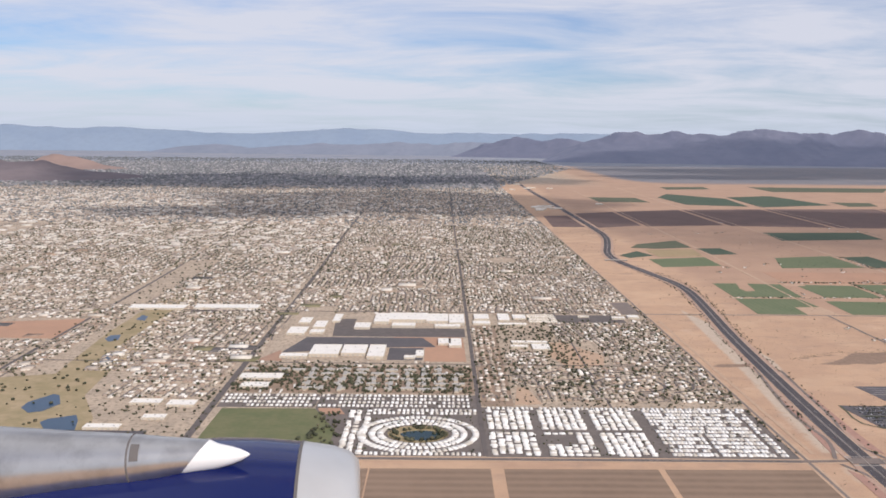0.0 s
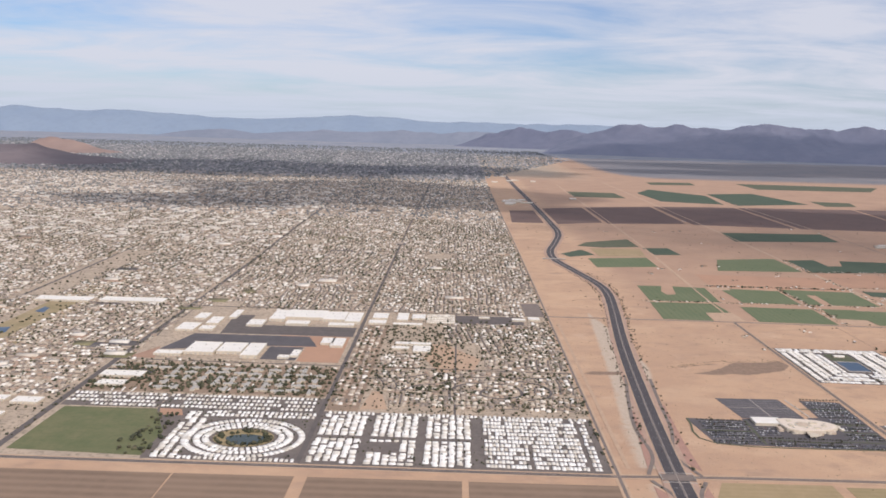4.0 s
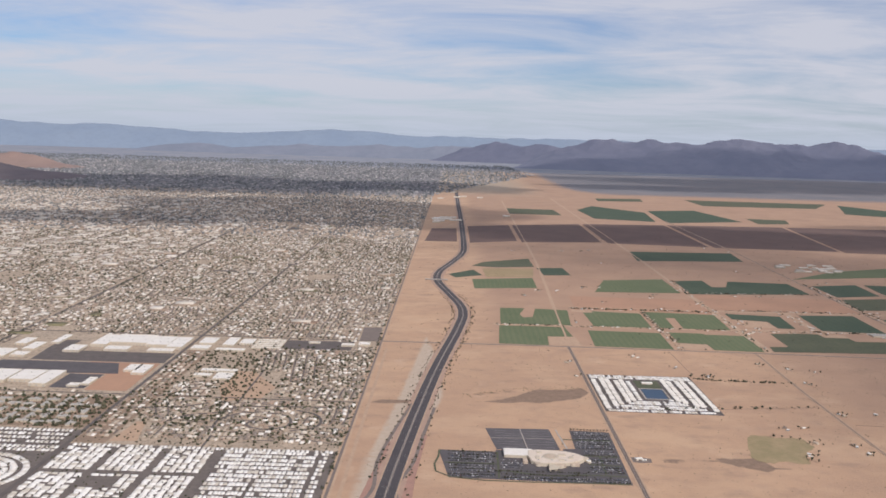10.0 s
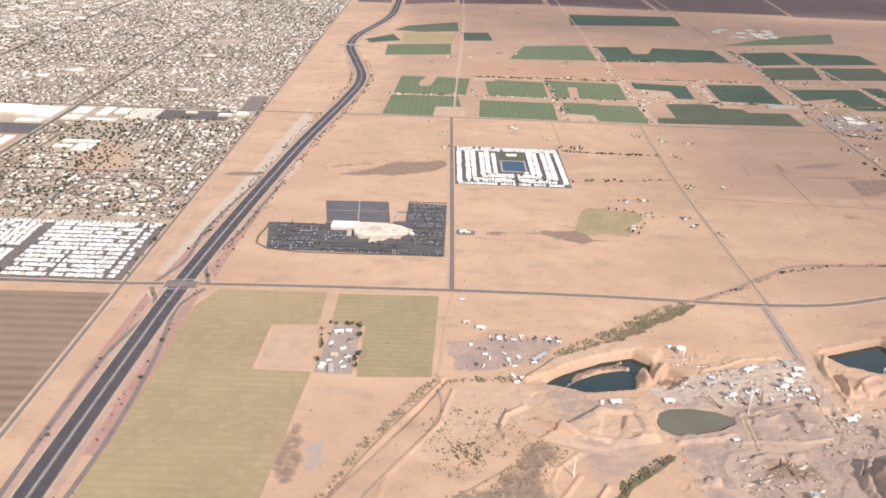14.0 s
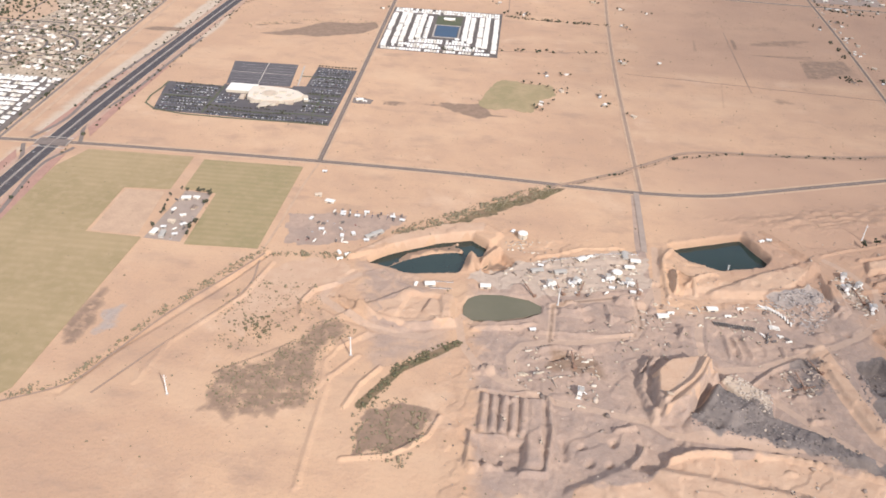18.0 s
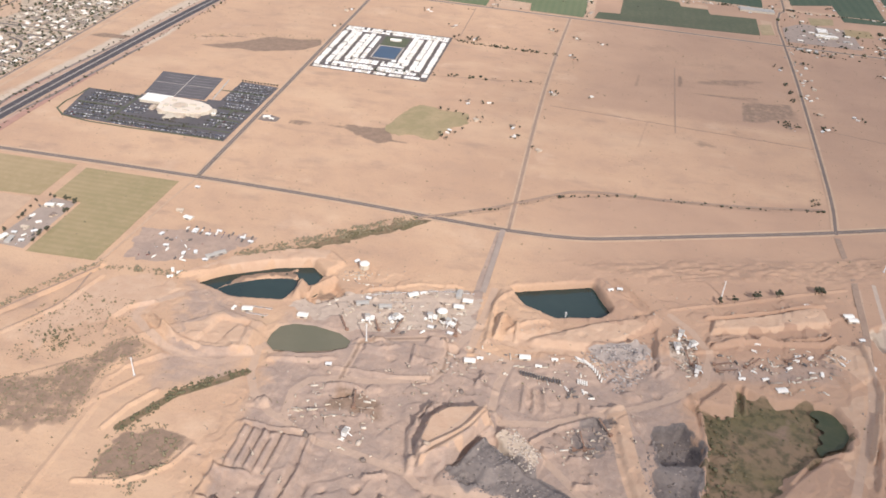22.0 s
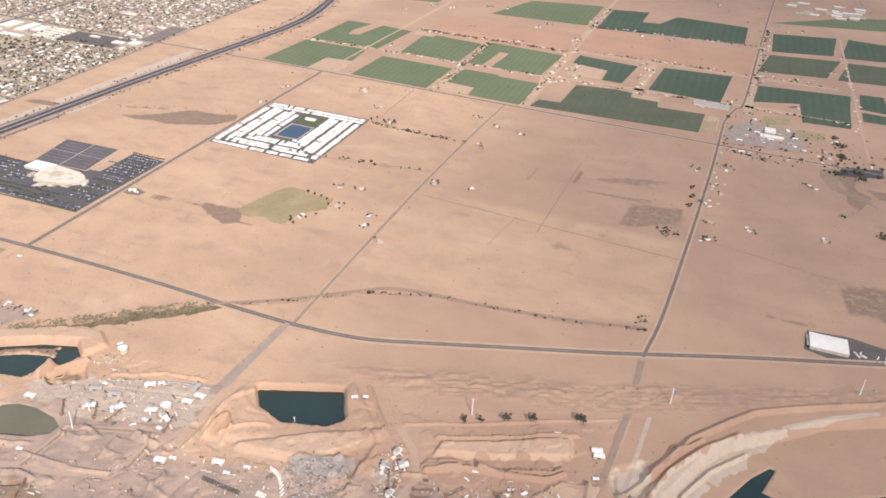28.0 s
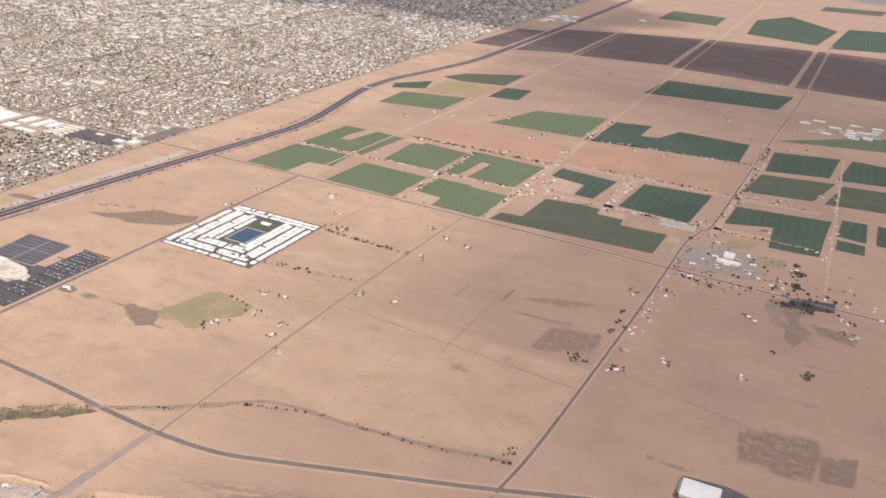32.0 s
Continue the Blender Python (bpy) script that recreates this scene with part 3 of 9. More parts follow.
berm([(370, 214.6), (386, 222.4), (402, 229.4)], 0.7, 0.6)
berm([(371, 203.4), (380, 207.8), (390, 209.6), (398, 211), (402, 215)], 1.0, 0.6)
berm([(372, 202), (366.6, 200.4)], 0.6, 0.5)
berm([(377.5, 190), (377, 183)], 0.8, 0.6)
berm([(366.3, 181), (364.6, 184)], 0.7, 0.6)
berm([(367, 180), (367.6, 168), (366, 158)], 1.0, 0.8)
berm([(399.6, 180.4), (398, 174), (390, 171.4), (384, 163)], 0.9, 0.9)
berm([(408, 214), (409.4, 196), (405.4, 180), (402, 165)], 0.9, 0.8)
berm([(414.4, 206), (414, 194), (409, 178), (405, 160)], 0.8, 0.8)
berm([(283.4, 172.2), (297, 172.4), (305.4, 174.4)], 0.45, 0.6)
berm([(300, 184), (300.6, 178)], 0.6, 0.8)
berm([(286, 183), (292, 184.6), (295.6, 183), (292, 180.4), (286, 181)], 0.5, 0.7)
berm([(303.4, 187), (309, 186.4)], 0.7, 1.0)
berm([(268, 171), (276, 173), (282, 175)], 0.6, 0.9)
berm([(283.8, 165.6), (287, 167), (290.6, 166.6)], 0.7, 0.8)
berm([(286.4, 163.4), (289.6, 165)], -0.8, 0.9)
berm([(293.1, 132.7), (293.4, 133.2)], -0.8, 1.1)
berm([(298, 138.5), (298.4, 139.2)], -0.8, 1.1)
berm([(296.9, 132.6), (297.2, 133.2)], -0.7, 0.9)
berm([(291.8, 136.9), (292, 137.4)], -0.6, 0.9)
berm([(288, 138), (288.4, 134)], -0.5, 1.0)
berm([(243, 142), (245, 149), (248.5, 154.8)], 0.9, 0.8)
berm([(245, 128), (254, 130), (261, 136), (263, 142)], 0.8, 0.7)
berm([(238, 120), (238, 150), (243, 158)], 0.5, 0.9)
berm([(198, 143), (200.5, 156.6), (211.7, 175.4), (215.1, 190.4)], 0.4, 0.8)
berm([(184, 138), (189.3, 151.3), (196.8, 163.7), (207.2, 182.6), (213, 194.7)], -0.5, 1.0)
berm([(283, 204), (296, 209.5), (306, 211)], 0.4, 0.8)
berm([(420.4, 221.2), (424.6, 229), (428.7, 239.3), (437.4, 250), (444, 257.2), (458, 265.3), (482, 277.5)], 0.9, 0.9)
berm([(418, 197), (414.5, 212), (412.8, 220)], -0.6, 0.9)
berm([(421, 196), (417.5, 205), (418.6, 214)], 0.8, 0.9)
berm([(234, 177.7), (238.4, 175.2), (243.9, 172.3), (249.8, 170.4), (255.7, 169.9), (259.4, 171)], 0.7, 0.5)
berm([(268.4, 195.1), (268.8, 199.5), (271.4, 203.8), (273.2, 206.1)], 0.9, 0.5)
berm([(232.6, 178.3), (237.1, 173.3), (241.6, 170.7), (243.8, 165.8), (238.3, 160), (236.2, 154.9), (237.2, 144.3)], 0.35, 0.6)
berm([(306.2, 157.5), (305.6, 160.4), (308, 164.5), (317.8, 165.8), (321.4, 163)], 0.9, 0.45)
berm([(357.4, 198.2), (355.8, 188.6), (358.9, 191.5)], 0.45, 0.5)
berm([(382.6, 208.3), (391.2, 211.1), (399.4, 213.9), (401.2, 216.4)], 0.9, 0.45)
berm([(361, 216.4), (383.2, 227.2), (409.7, 239.5)], 0.3, 0.6)
berm([(317.8, 192.8), (319.1, 201.7), (322.8, 197.3), (323, 192.8)], 0.8, 0.5)
berm([(406.4, 187.8), (405.2, 182.7), (402.3, 173)], 1.2, 0.5)
berm([(415.3, 208.8), (409.8, 192.5), (404.4, 173)], 0.7, 0.6)
berm([(308.5, 134.5), (313.4, 136.8), (322.5, 138.4), (331.4, 138.7), (350, 134.5)], 1.1, 0.7)
berm([(330.3, 160.2), (336.1, 166.2), (343.1, 170.5), (349, 168.6)], 0.6, 0.5)
form([(346, 173.4), (349, 175.4), (353.6, 165.5), (354.4, 159.7), (356.6, 150), (353, 149.4), (350.4, 158.5), (348.7, 167.4)], 0.6, 0.8)
form([(255.9, 175), (257.3, 179.6), (262, 177.6), (262.2, 172), (259, 171.2)], 0.7, 1.0)
form([(288.3, 179.2), (289, 182), (292.8, 182.9), (293.4, 179.3)], 0.45, 0.5)
form([(302.3, 186.1), (303, 188), (306.8, 188.9), (305.7, 185.6)], 0.45, 0.5)
form([(304.9, 129.8), (308.7, 134.5), (313.4, 136.6), (322.5, 138.2), (331.4, 138.5), (350.1, 134.3), (345, 124), (310, 122)], 0.8, 0.8)


berm([(441, 246.6), (432, 237), (425, 226), (421.6, 216), (422.6, 208)], 0.9, 0.6)
berm([(443, 242.6), (434.6, 232.6), (429, 221.6), (427.4, 212), (428.4, 205)], 0.7, 0.6)
berm([(416, 214), (420, 221), (424, 230), (432, 241)], 0.8, 0.6)
form([(411.5, 221), (418.6, 226.6), (421.6, 221.4), (419, 214.6), (413.4, 215)], -0.7, 0.9)


# ---- haul roads of the quarry ----
HAULS = [[(315, 212.7), (313.7, 196.6), (312.8, 187), (322.8, 184.4), (321, 176), (320.8, 167), (323.2, 164.1), (333, 166.5), (344.4, 172.5), (353.3, 177), (360, 181.5), (368, 188.7), (370.3, 200.4), (366, 209), (361, 214)],
         [(313.7, 196.6), (306.5, 179.3), (305.9, 173.9), (292.7, 169.6), (285.8, 169), (279.5, 167), (276.8, 162.6), (277.9, 153.5), (285.7, 149.4), (296.4, 147.8), (306.7, 145.6), (312.2, 152.2), (320.3, 165)],
         [(285.8, 169), (286.4, 175.2), (286.8, 182.4), (293.4, 185.5), (305.8, 189.3), (307.8, 184.8), (308, 177.9), (305.9, 173.9)], [(268.7, 181.7), (264.3, 173.8), (265.8, 165.3), (269.2, 159.2), (274.5, 154.7), (277.9, 153.5)]]
EAST_HAULS = [[(323.2, 164.1), (328.1, 160.6), (335.3, 154.5), (342.7, 147.4), (351.9, 139.5)], [(306.7, 145.6), (309.8, 142.9), (321, 142.1), (332, 141.3), (343, 141.3), (351.4, 138)],
              [(237.8, 188.6), (232, 183), (230.4, 178), (237, 172.6), (243.9, 168.2), (250.8, 166.5), (257.2, 166.9), (263.5, 171.5)], [(412.9, 240.4), (410.9, 221), (408.9, 205.5), (406.3, 191.5), (399.9, 171.8), (396, 160)]]
HAULS += EAST_HAULS


RELIEF = 1.55


def lattice(X, Y, size, seed):
    """Smooth noise from 0 to 1 on a lattice of that size."""
    table = np.random.default_rng(seed).random((64, 64))
    u, v = X / size, Y / size
    i, j = np.floor(u).astype(int), np.floor(v).astype(int)
    a, b = ramp(u - i), ramp(v - j)
    t = lambda p, q: table[p % 64, q % 64]
    return (t(i, j) * (1 - a) + t(i + 1, j) * a) * (1 - b) + (t(i, j + 1) * (1 - a) + t(i + 1, j + 1) * a) * b


def height(X, Y):
    X, Y = np.asarray(X, float), np.asarray(Y, float)
    Z = np.zeros(X.shape)
    for pts, rise, wide in FORMS:
        xs, ys = [p[0] for p in pts], [p[1] for p in pts]
        near = (X > min(xs) - wide) & (X < max(xs) + wide) & (Y > min(ys) - wide) & (Y < max(ys) + wide)
        if near.any():
            Z[near] += RELIEF * rise * np.clip(1 - outside(X[near], Y[near], pts) / (0.8 * wide), 0, 1)
    for pts, rise, wide in BERMS:
        xs, ys = [p[0] for p in pts], [p[1] for p in pts]
        near = (X > min(xs) - wide) & (X < max(xs) + wide) & (Y > min(ys) - wide) & (Y < max(ys) + wide)
        if near.any():
            Z[near] += RELIEF * rise * np.clip(1.12 - 1.12 * along(X[near], Y[near], pts) / wide, 0, 1)
    near = (X > 200) & (X < 510) & (Y > 100) & (Y < 262)
    if near.any():
        x, y = X[near], Y[near]
        m = ramp((2 - outside(x, y, QUARRY)) / 6)
        bench = 4.5 * (0.7 * lattice(x, y, 9.0, 1) + 0.3 * lattice(x, y, 3.2, 4))
        bench = (np.floor(bench) + ramp((bench % 1 - 0.88) / 0.12)) * 0.27
        rough = bench + 0.12 * lattice(x, y, 2.4, 2) + 0.12 * lattice(x, y, 0.95, 3) - 0.6
        tracks = np.min([along(x, y, h) for h in HAULS], 0)
        Z[near] += m * (0.12 + 0.88 * ramp((tracks - 0.8) / 1.0)) * (0.15 + 0.85 * ramp((outside(x, y, MESA) - 0.5) / 2)) * rough
    near = (X > 316) & (X < 530) & (Y > 222) & (Y < 300)
    if near.any():
        x, y = X[near], Y[near]
        m = ramp((1 - outside(x, y, WASHED)) / 8)
        u, v = 0.93 * x + 0.36 * y, 0.93 * y - 0.36 * x
        Z[near] += m * (1.1 * np.abs(lattice(u * 0.35, v, 3.4, 6) - 0.5) + 1.2 * np.abs(lattice(u * 0.5, v, 1.5, 7) - 0.5))
    Z *= 1 - 0.5 * ramp((266 - X) / 4) * ramp((174 - Y) / 4)
    return Z


def level(x, y):
    return float(height(np.array([x]), np.array([y]))[0])


def steps(*runs):
    vals = []
    for a, b, s in runs:
        vals += list(np.arange(a, b, s))
    return np.array(sorted(set(round(v, 3) for v in vals)))


gx = np.concatenate([-np.geomspace(5200, 440, 26), np.arange(-420, 118, 10), [111.8, 112.2], np.arange(122, 168, 3), np.arange(170, 206, 0.7), np.arange(206, 470, 0.4), np.arange(470, 530, 0.7), np.arange(531, 720, 8), np.geomspace(730, 5200, 26)])
gy = np.concatenate([-np.geomspace(900, 20, 8), np.arange(0, 108, 12), np.arange(112, 280, 0.4), np.arange(280.5, 470, 2.5), np.arange(473, 900, 7), [243.8, 244.2], np.geomspace(910, 6500, 40)])
gx, gy = np.sort(gx), np.sort(gy)
GX, GY = np.meshgrid(gx, gy)
GZ = height(GX, GY)
nx, ny = len(gx), len(gy)
idx = np.arange(nx * ny).reshape(ny, nx)
quad = np.stack([idx[:-1, :-1], idx[:-1, 1:], idx[1:, 1:], idx[1:, :-1]], -1).reshape(-1, 4)
ground_mesh = mesh_np("ground", np.stack([GX.ravel(), GY.ravel(), GZ.ravel()], 1), np.concatenate([quad[:, [0, 1, 2]], quad[:, [0, 2, 3]]]), GROUND)
ground_mesh.polygons.foreach_set("use_smooth", np.ones(len(ground_mesh.polygons), bool))
# faces north of 2750 take the haze-coloured material
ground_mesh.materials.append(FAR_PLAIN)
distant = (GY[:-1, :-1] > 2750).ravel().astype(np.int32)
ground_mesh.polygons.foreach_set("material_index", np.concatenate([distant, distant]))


# borders between soils wander a little
wander = ramp((GX - 165) / 20) * ramp((320 - GY) / 40)
WX = GX + wander * (2.6 * (lattice(GX, GY, 3.1, 21) - 0.5) + 1.3 * (lattice(GX, GY, 1.3, 22) - 0.5))
WY = GY + wander * (2.6 * (lattice(GX, GY, 3.1, 23) - 0.5) + 1.3 * (lattice(GX, GY, 1.3, 24) - 0.5))


def weight(pts, soft):
    return ramp(0.5 - outside(WX, WY, pts) / soft)


def trail(pts, wide, soft=1.0):
    return ramp(0.5 + (wide / 2 - along(GX, GY, pts)) / soft)


soil = np.zeros((ny, nx, 4))
soil[..., 0] = np.maximum.reduce([0.8 * weight([(266, 172), (264, 190), (282, 196), (312, 212), (312, 185), (404, 208), (400, 196), (366, 188), (362, 150), (405, 120), (280, 110), (268, 125)], 22), 0.4 * weight([(404, 236), (420, 244), (470, 266), (525, 280), (525, 180), (414, 180)], 10), 0.6 * weight([(232, 200), (262, 190), (266, 160), (244, 150), (240, 170)], 14),
                                  weight([(214, 215.5), (247, 219), (238, 204), (216, 199)], 2.5), 0.4 * weight([(215, 140), (214.5, 148), (227, 155), (235.5, 170), (244, 165), (238, 152), (237, 124), (226, 122)], 3),
                                  trail([(312.5, 242), (311, 215), (311, 178)], 2.4)])
soil[..., 1] = np.maximum.reduce([weight(MARSH, 2.5), 0.3 * weight([(213, 145), (213, 150), (223, 155), (227, 160.5), (231.5, 168), (236, 171), (242, 165.5), (238, 162), (235.2, 156.7), (237, 142), (221, 138), (214, 140)], 3),
                                  0.8 * weight([(245, 208), (256, 216), (270, 229), (287, 242), (300, 250), (290, 239), (268, 221), (250, 211)], 2), trail([(246, 143), (253, 155), (264.5, 165)], 2.2, 2),
                                  0.25 * weight([(245.6, 148), (260, 144), (258.6, 133), (247.2, 128), (243, 136)], 5)])
soil[..., 2] = np.maximum.reduce([weight([(314.5, 190.3), (330, 199), (355.7, 209), (350, 200), (340, 194), (345, 186), (338, 191)], 2), weight([(309, 147), (308, 159), (312, 163.5), (320, 164), (322, 161), (315, 150)], 2),
                                  weight([(235, 197), (243, 206.5), (257, 215), (269, 217.5), (268, 212), (243, 202)], 2), weight([(371, 209), (371.5, 214), (401, 228), (403, 220)], 2), trail([(348, 173), (351, 158), (354, 148), (360, 141)], 4.5, 2),
                                  weight([(262, 117), (300, 128), (330, 130), (362, 122), (350, 108), (262, 108)], 6), weight([(242, 170), (250, 183), (262, 182), (262, 170)], 2), weight([(397, 204), (402, 213), (411, 214), (408, 198), (400, 190), (401, 178), (395, 170), (400, 165), (406, 180), (411, 196)], 2)])
soil[..., 2] = np.maximum.reduce([soil[..., 2], 0.95 * weight([(303, 129), (308.7, 134.5), (313.4, 136.6), (322.5, 138.2), (331.4, 138.5), (350, 134.3), (349, 120), (300, 116)], 5), weight([(216, 190), (226, 196), (238, 190), (232, 176), (222, 172), (215, 160), (208, 165)], 4) * 0.8])
soil[..., 3] = np.maximum.reduce([weight([(323, 157), (314, 146.5), (319, 143.5), (349, 137.5), (357, 137.5), (340, 147)], 4), weight([(355.5, 171), (362.8, 174), (367.6, 169), (366.3, 162.8), (366, 147), (357, 145.5), (357, 160)], 3.5),
                                  0.6 * weight([(340, 171), (347, 173), (349, 160), (338, 158)], 3), 0.5 * weight([(348, 190), (356, 194), (358, 187), (350, 185)], 2)])
land = np.zeros((ny, nx, 4))
land[..., 0] = ((GX < 112) & (GY > 244)) * ramp((3700 - GY) / 700)
# weight of the haze-coloured ground, rising with distance to the north
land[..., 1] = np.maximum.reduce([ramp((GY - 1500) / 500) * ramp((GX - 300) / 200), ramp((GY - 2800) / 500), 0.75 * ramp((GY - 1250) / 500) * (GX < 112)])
for pts, w in (([(362, 398), (400, 404), (402, 420), (364, 412)], 0.5), ([(394, 352), (418, 350), (420, 372), (396, 374)], 0.55), ([(324, 360), (338, 352), (344, 360), (330, 370)], 0.5), ([(330, 400), (350, 396), (352, 404), (332, 408)], 0.45), ([(424, 420), (470, 415), (480, 440), (430, 440)], 0.4), ([(236, 276), (250, 274), (254, 280), (238, 284)], 0.45),
               ([(218, 330), (232, 328), (236, 340), (222, 345)], 0.45), ([(330, 262), (400, 272), (410, 258), (350, 252)], 0.42), ([(440, 280), (470, 292), (480, 285), (450, 272)], 0.45), ([(452, 322), (500, 318), (505, 350), (455, 348)], 0.5), ([(116, 300), (124, 300), (128, 420), (118, 420)], 0.4)):
    land[..., 1] = np.maximum(land[..., 1], w * weight(pts, 12))
blotch = random.Random(8)
for k in range(46):
    x, y, r = blotch.uniform(322, 520), blotch.uniform(272, 448), blotch.uniform(2.5, 7)
    pts, w = [(x + r * blotch.uniform(0.6, 2.2) * math.cos(a), y + r * blotch.uniform(0.4, 0.9) * math.sin(a)) for a in (0, 0.9, 1.8, 2.7, 3.6, 4.5, 5.4)], blotch.uniform(0.5, 0.72)
    land[..., 1] = np.maximum(land[..., 1], w * weight(pts, 12))
land[..., 0] = np.maximum(land[..., 0], ramp((GY - 1600) / 200) * ramp((360 - GX) / 120) * ramp((3700 - GY) / 700) * (GX >= 112))
for line, w in (([(240, 351), (262, 353), (290, 357), (312, 361)], 0.6), ([(318, 340), (420, 332)], 0.55), ([(330, 300), (352, 312), (356, 338), (420, 345)], 0.5), ([(224, 294), (240, 297), (262, 291), (272, 290)], 0.7), ([(160, 364), (178, 371), (212, 375)], 0.75), ([(262, 300), (266, 314), (276, 320), (288, 317)], 0.55), ([(286, 240), (310, 254), (326, 267), (345, 274), (388, 278), (411, 283)], 0.55), ([(424, 300), (470, 322), (520, 318)], 0.5), ([(116, 349), (138, 353)], 0.7)):
    land[..., 1] = np.maximum(land[..., 1], 1.15 * w * trail(line, 2.4, 3.5))
land[..., 1] = np.maximum(land[..., 1], 0.8 * weight([(246.9, 129), (246.6, 139.5), (250, 143.5), (255, 145.6), (262.4, 144), (261.6, 139), (256, 131.6)], 3))
land[..., 1] = np.maximum(land[..., 1], 0.66 * weight([(213, 145), (213, 150), (223, 155), (227, 160.5), (231.5, 168), (236, 171), (242, 165.5), (238, 162), (235.2, 156.7), (237, 140), (221, 134), (213, 137)], 5))
# fallow soil in the north; east of x 314 its darker tone also imitates shade
land[..., 3] = np.maximum(0.75 * ramp((GX - 166) / 20) * ramp((GY - 452) / 12) * ramp((2200 - GY) / 700), 0.72 * ramp((GX - 314) / 30))
# the ploughed-bare square south of the farm track is brighter than the land round it
land[..., 3] = np.maximum(land[..., 3], 0.95 * weight([(428, 425), (428, 372), (450, 350), (520, 340), (620, 420), (620, 452), (440, 450)], 16))
land[..., 3] *= 1 - 0.85 * weight([(319.7, 344.6), (396.4, 345.2), (417.5, 345.9), (412.9, 291.0), (387.0, 279.5), (336.7, 273.7), (318.1, 267.0)], 6)
land[..., 1] = np.maximum(land[..., 1], 0.52 * weight(WASHED, 8))
for pts in ([(160.7, 356), (174.6, 354), (182.6, 356), (190.3, 355.3), (208.4, 363.8), (214, 372.4), (212, 380), (202.4, 376), (189.9, 375.5), (181.2, 366), (172.3, 358.5)], [(218, 291), (230, 292), (239, 294), (247, 296), (256, 291), (260, 286.6), (268, 289.6), (264, 299), (252, 298.5), (240, 295.5)], [(114, 347), (138, 351), (138, 355.5), (114, 352.5)]):
    land[..., 1] = np.maximum(land[..., 1], 1.0 * weight(pts, 3))
land[..., 2] = np.maximum.reduce([0.9 * weight([(445, 248.4), (434.3, 239), (426.5, 228), (422, 217.3), (423, 209.9), (425, 203.4), (430.6, 200.5), (431, 207.2), (431.4, 217.7), (435.4, 228.4), (443, 237.4)], 2.5), 0.75 * weight([(410.5, 221.3), (419.8, 228.2), (422.7, 221.6), (420.1, 213.5), (413, 214)], 3), weight([(424.5, 220), (432, 235), (437.3, 243.4), (444.5, 249.3), (451.2, 255), (453, 253), (446, 244.6), (437, 238), (435, 232), (428.6, 221)], 1.0), trail([(452.6, 255.4), (463.8, 264), (475, 270.6)], 1.6), weight([(322, 158.5), (324.4, 161), (333.5, 155), (331, 150.5)], 1.2), trail([(413, 202), (409, 185), (405, 168)], 1.2),
                                  0.75 * weight([(120, 250), (133, 250), (140, 298), (149, 362), (146, 420), (136, 480), (132, 420), (126, 340), (121, 290)], 8), 0.6 * weight([(115, 241), (112, 195), (119, 207), (126, 241)], 4),
                                  0.8 * weight([(342, 195), (352, 199.5), (354, 196), (344, 192)], 1.5)])
works = np.zeros((ny, nx, 4))
works[..., 0] = np.maximum.reduce([trail(h, 1.9, 1.0) for h in HAULS])
works[..., 1] = np.maximum.reduce([weight([(264.4, 192.2), (276.8, 200.1), (307.3, 210.9), (312, 207), (312, 193.8), (301.5, 191.1), (282.8, 185.7), (279, 190.9), (273.3, 187.6)], 2), trail([(418, 244), (416.5, 222), (414, 205)], 1.2), 0.8 * weight([(360, 202), (367, 206), (364, 194), (361, 196)], 2)])
# the brown patch at (269, 196) paints in the shade of a scarp
works[..., 2] = np.maximum.reduce([0.62 * weight([(176, 152), (173.3, 161.6), (175.8, 175.4), (179.8, 176), (182.5, 165), (182.3, 153.8), (179, 150)], 6), 0.62 * weight([(380, 179.7), (386, 185), (391, 185), (388, 175.7), (381.3, 172.8)], 9), 0.6 * trail(HAULS[2], 1.3, 1.0), weight([(244.1, 194.7), (248.5, 202.3), (261.6, 208.5), (263, 204.9), (254.8, 202.8), (248.1, 198.6)], 2), 0.7 * weight([(269, 196), (271.5, 203), (275.5, 201.5), (273, 197.5)], 1.5), 0.7 * weight([(286, 168), (297, 165), (300, 158), (284, 158)], 5)])
works[..., 3] = np.maximum(weight([(341, 194.2), (348.2, 197.7), (354.6, 199.6), (355.7, 194.8), (351.3, 191.4), (344.1, 190.1)], 1.6), 0.6 * weight([(182.3, 153.8), (181.2, 164.9), (183.9, 169.7), (187.8, 167), (187.1, 157.5)], 5))
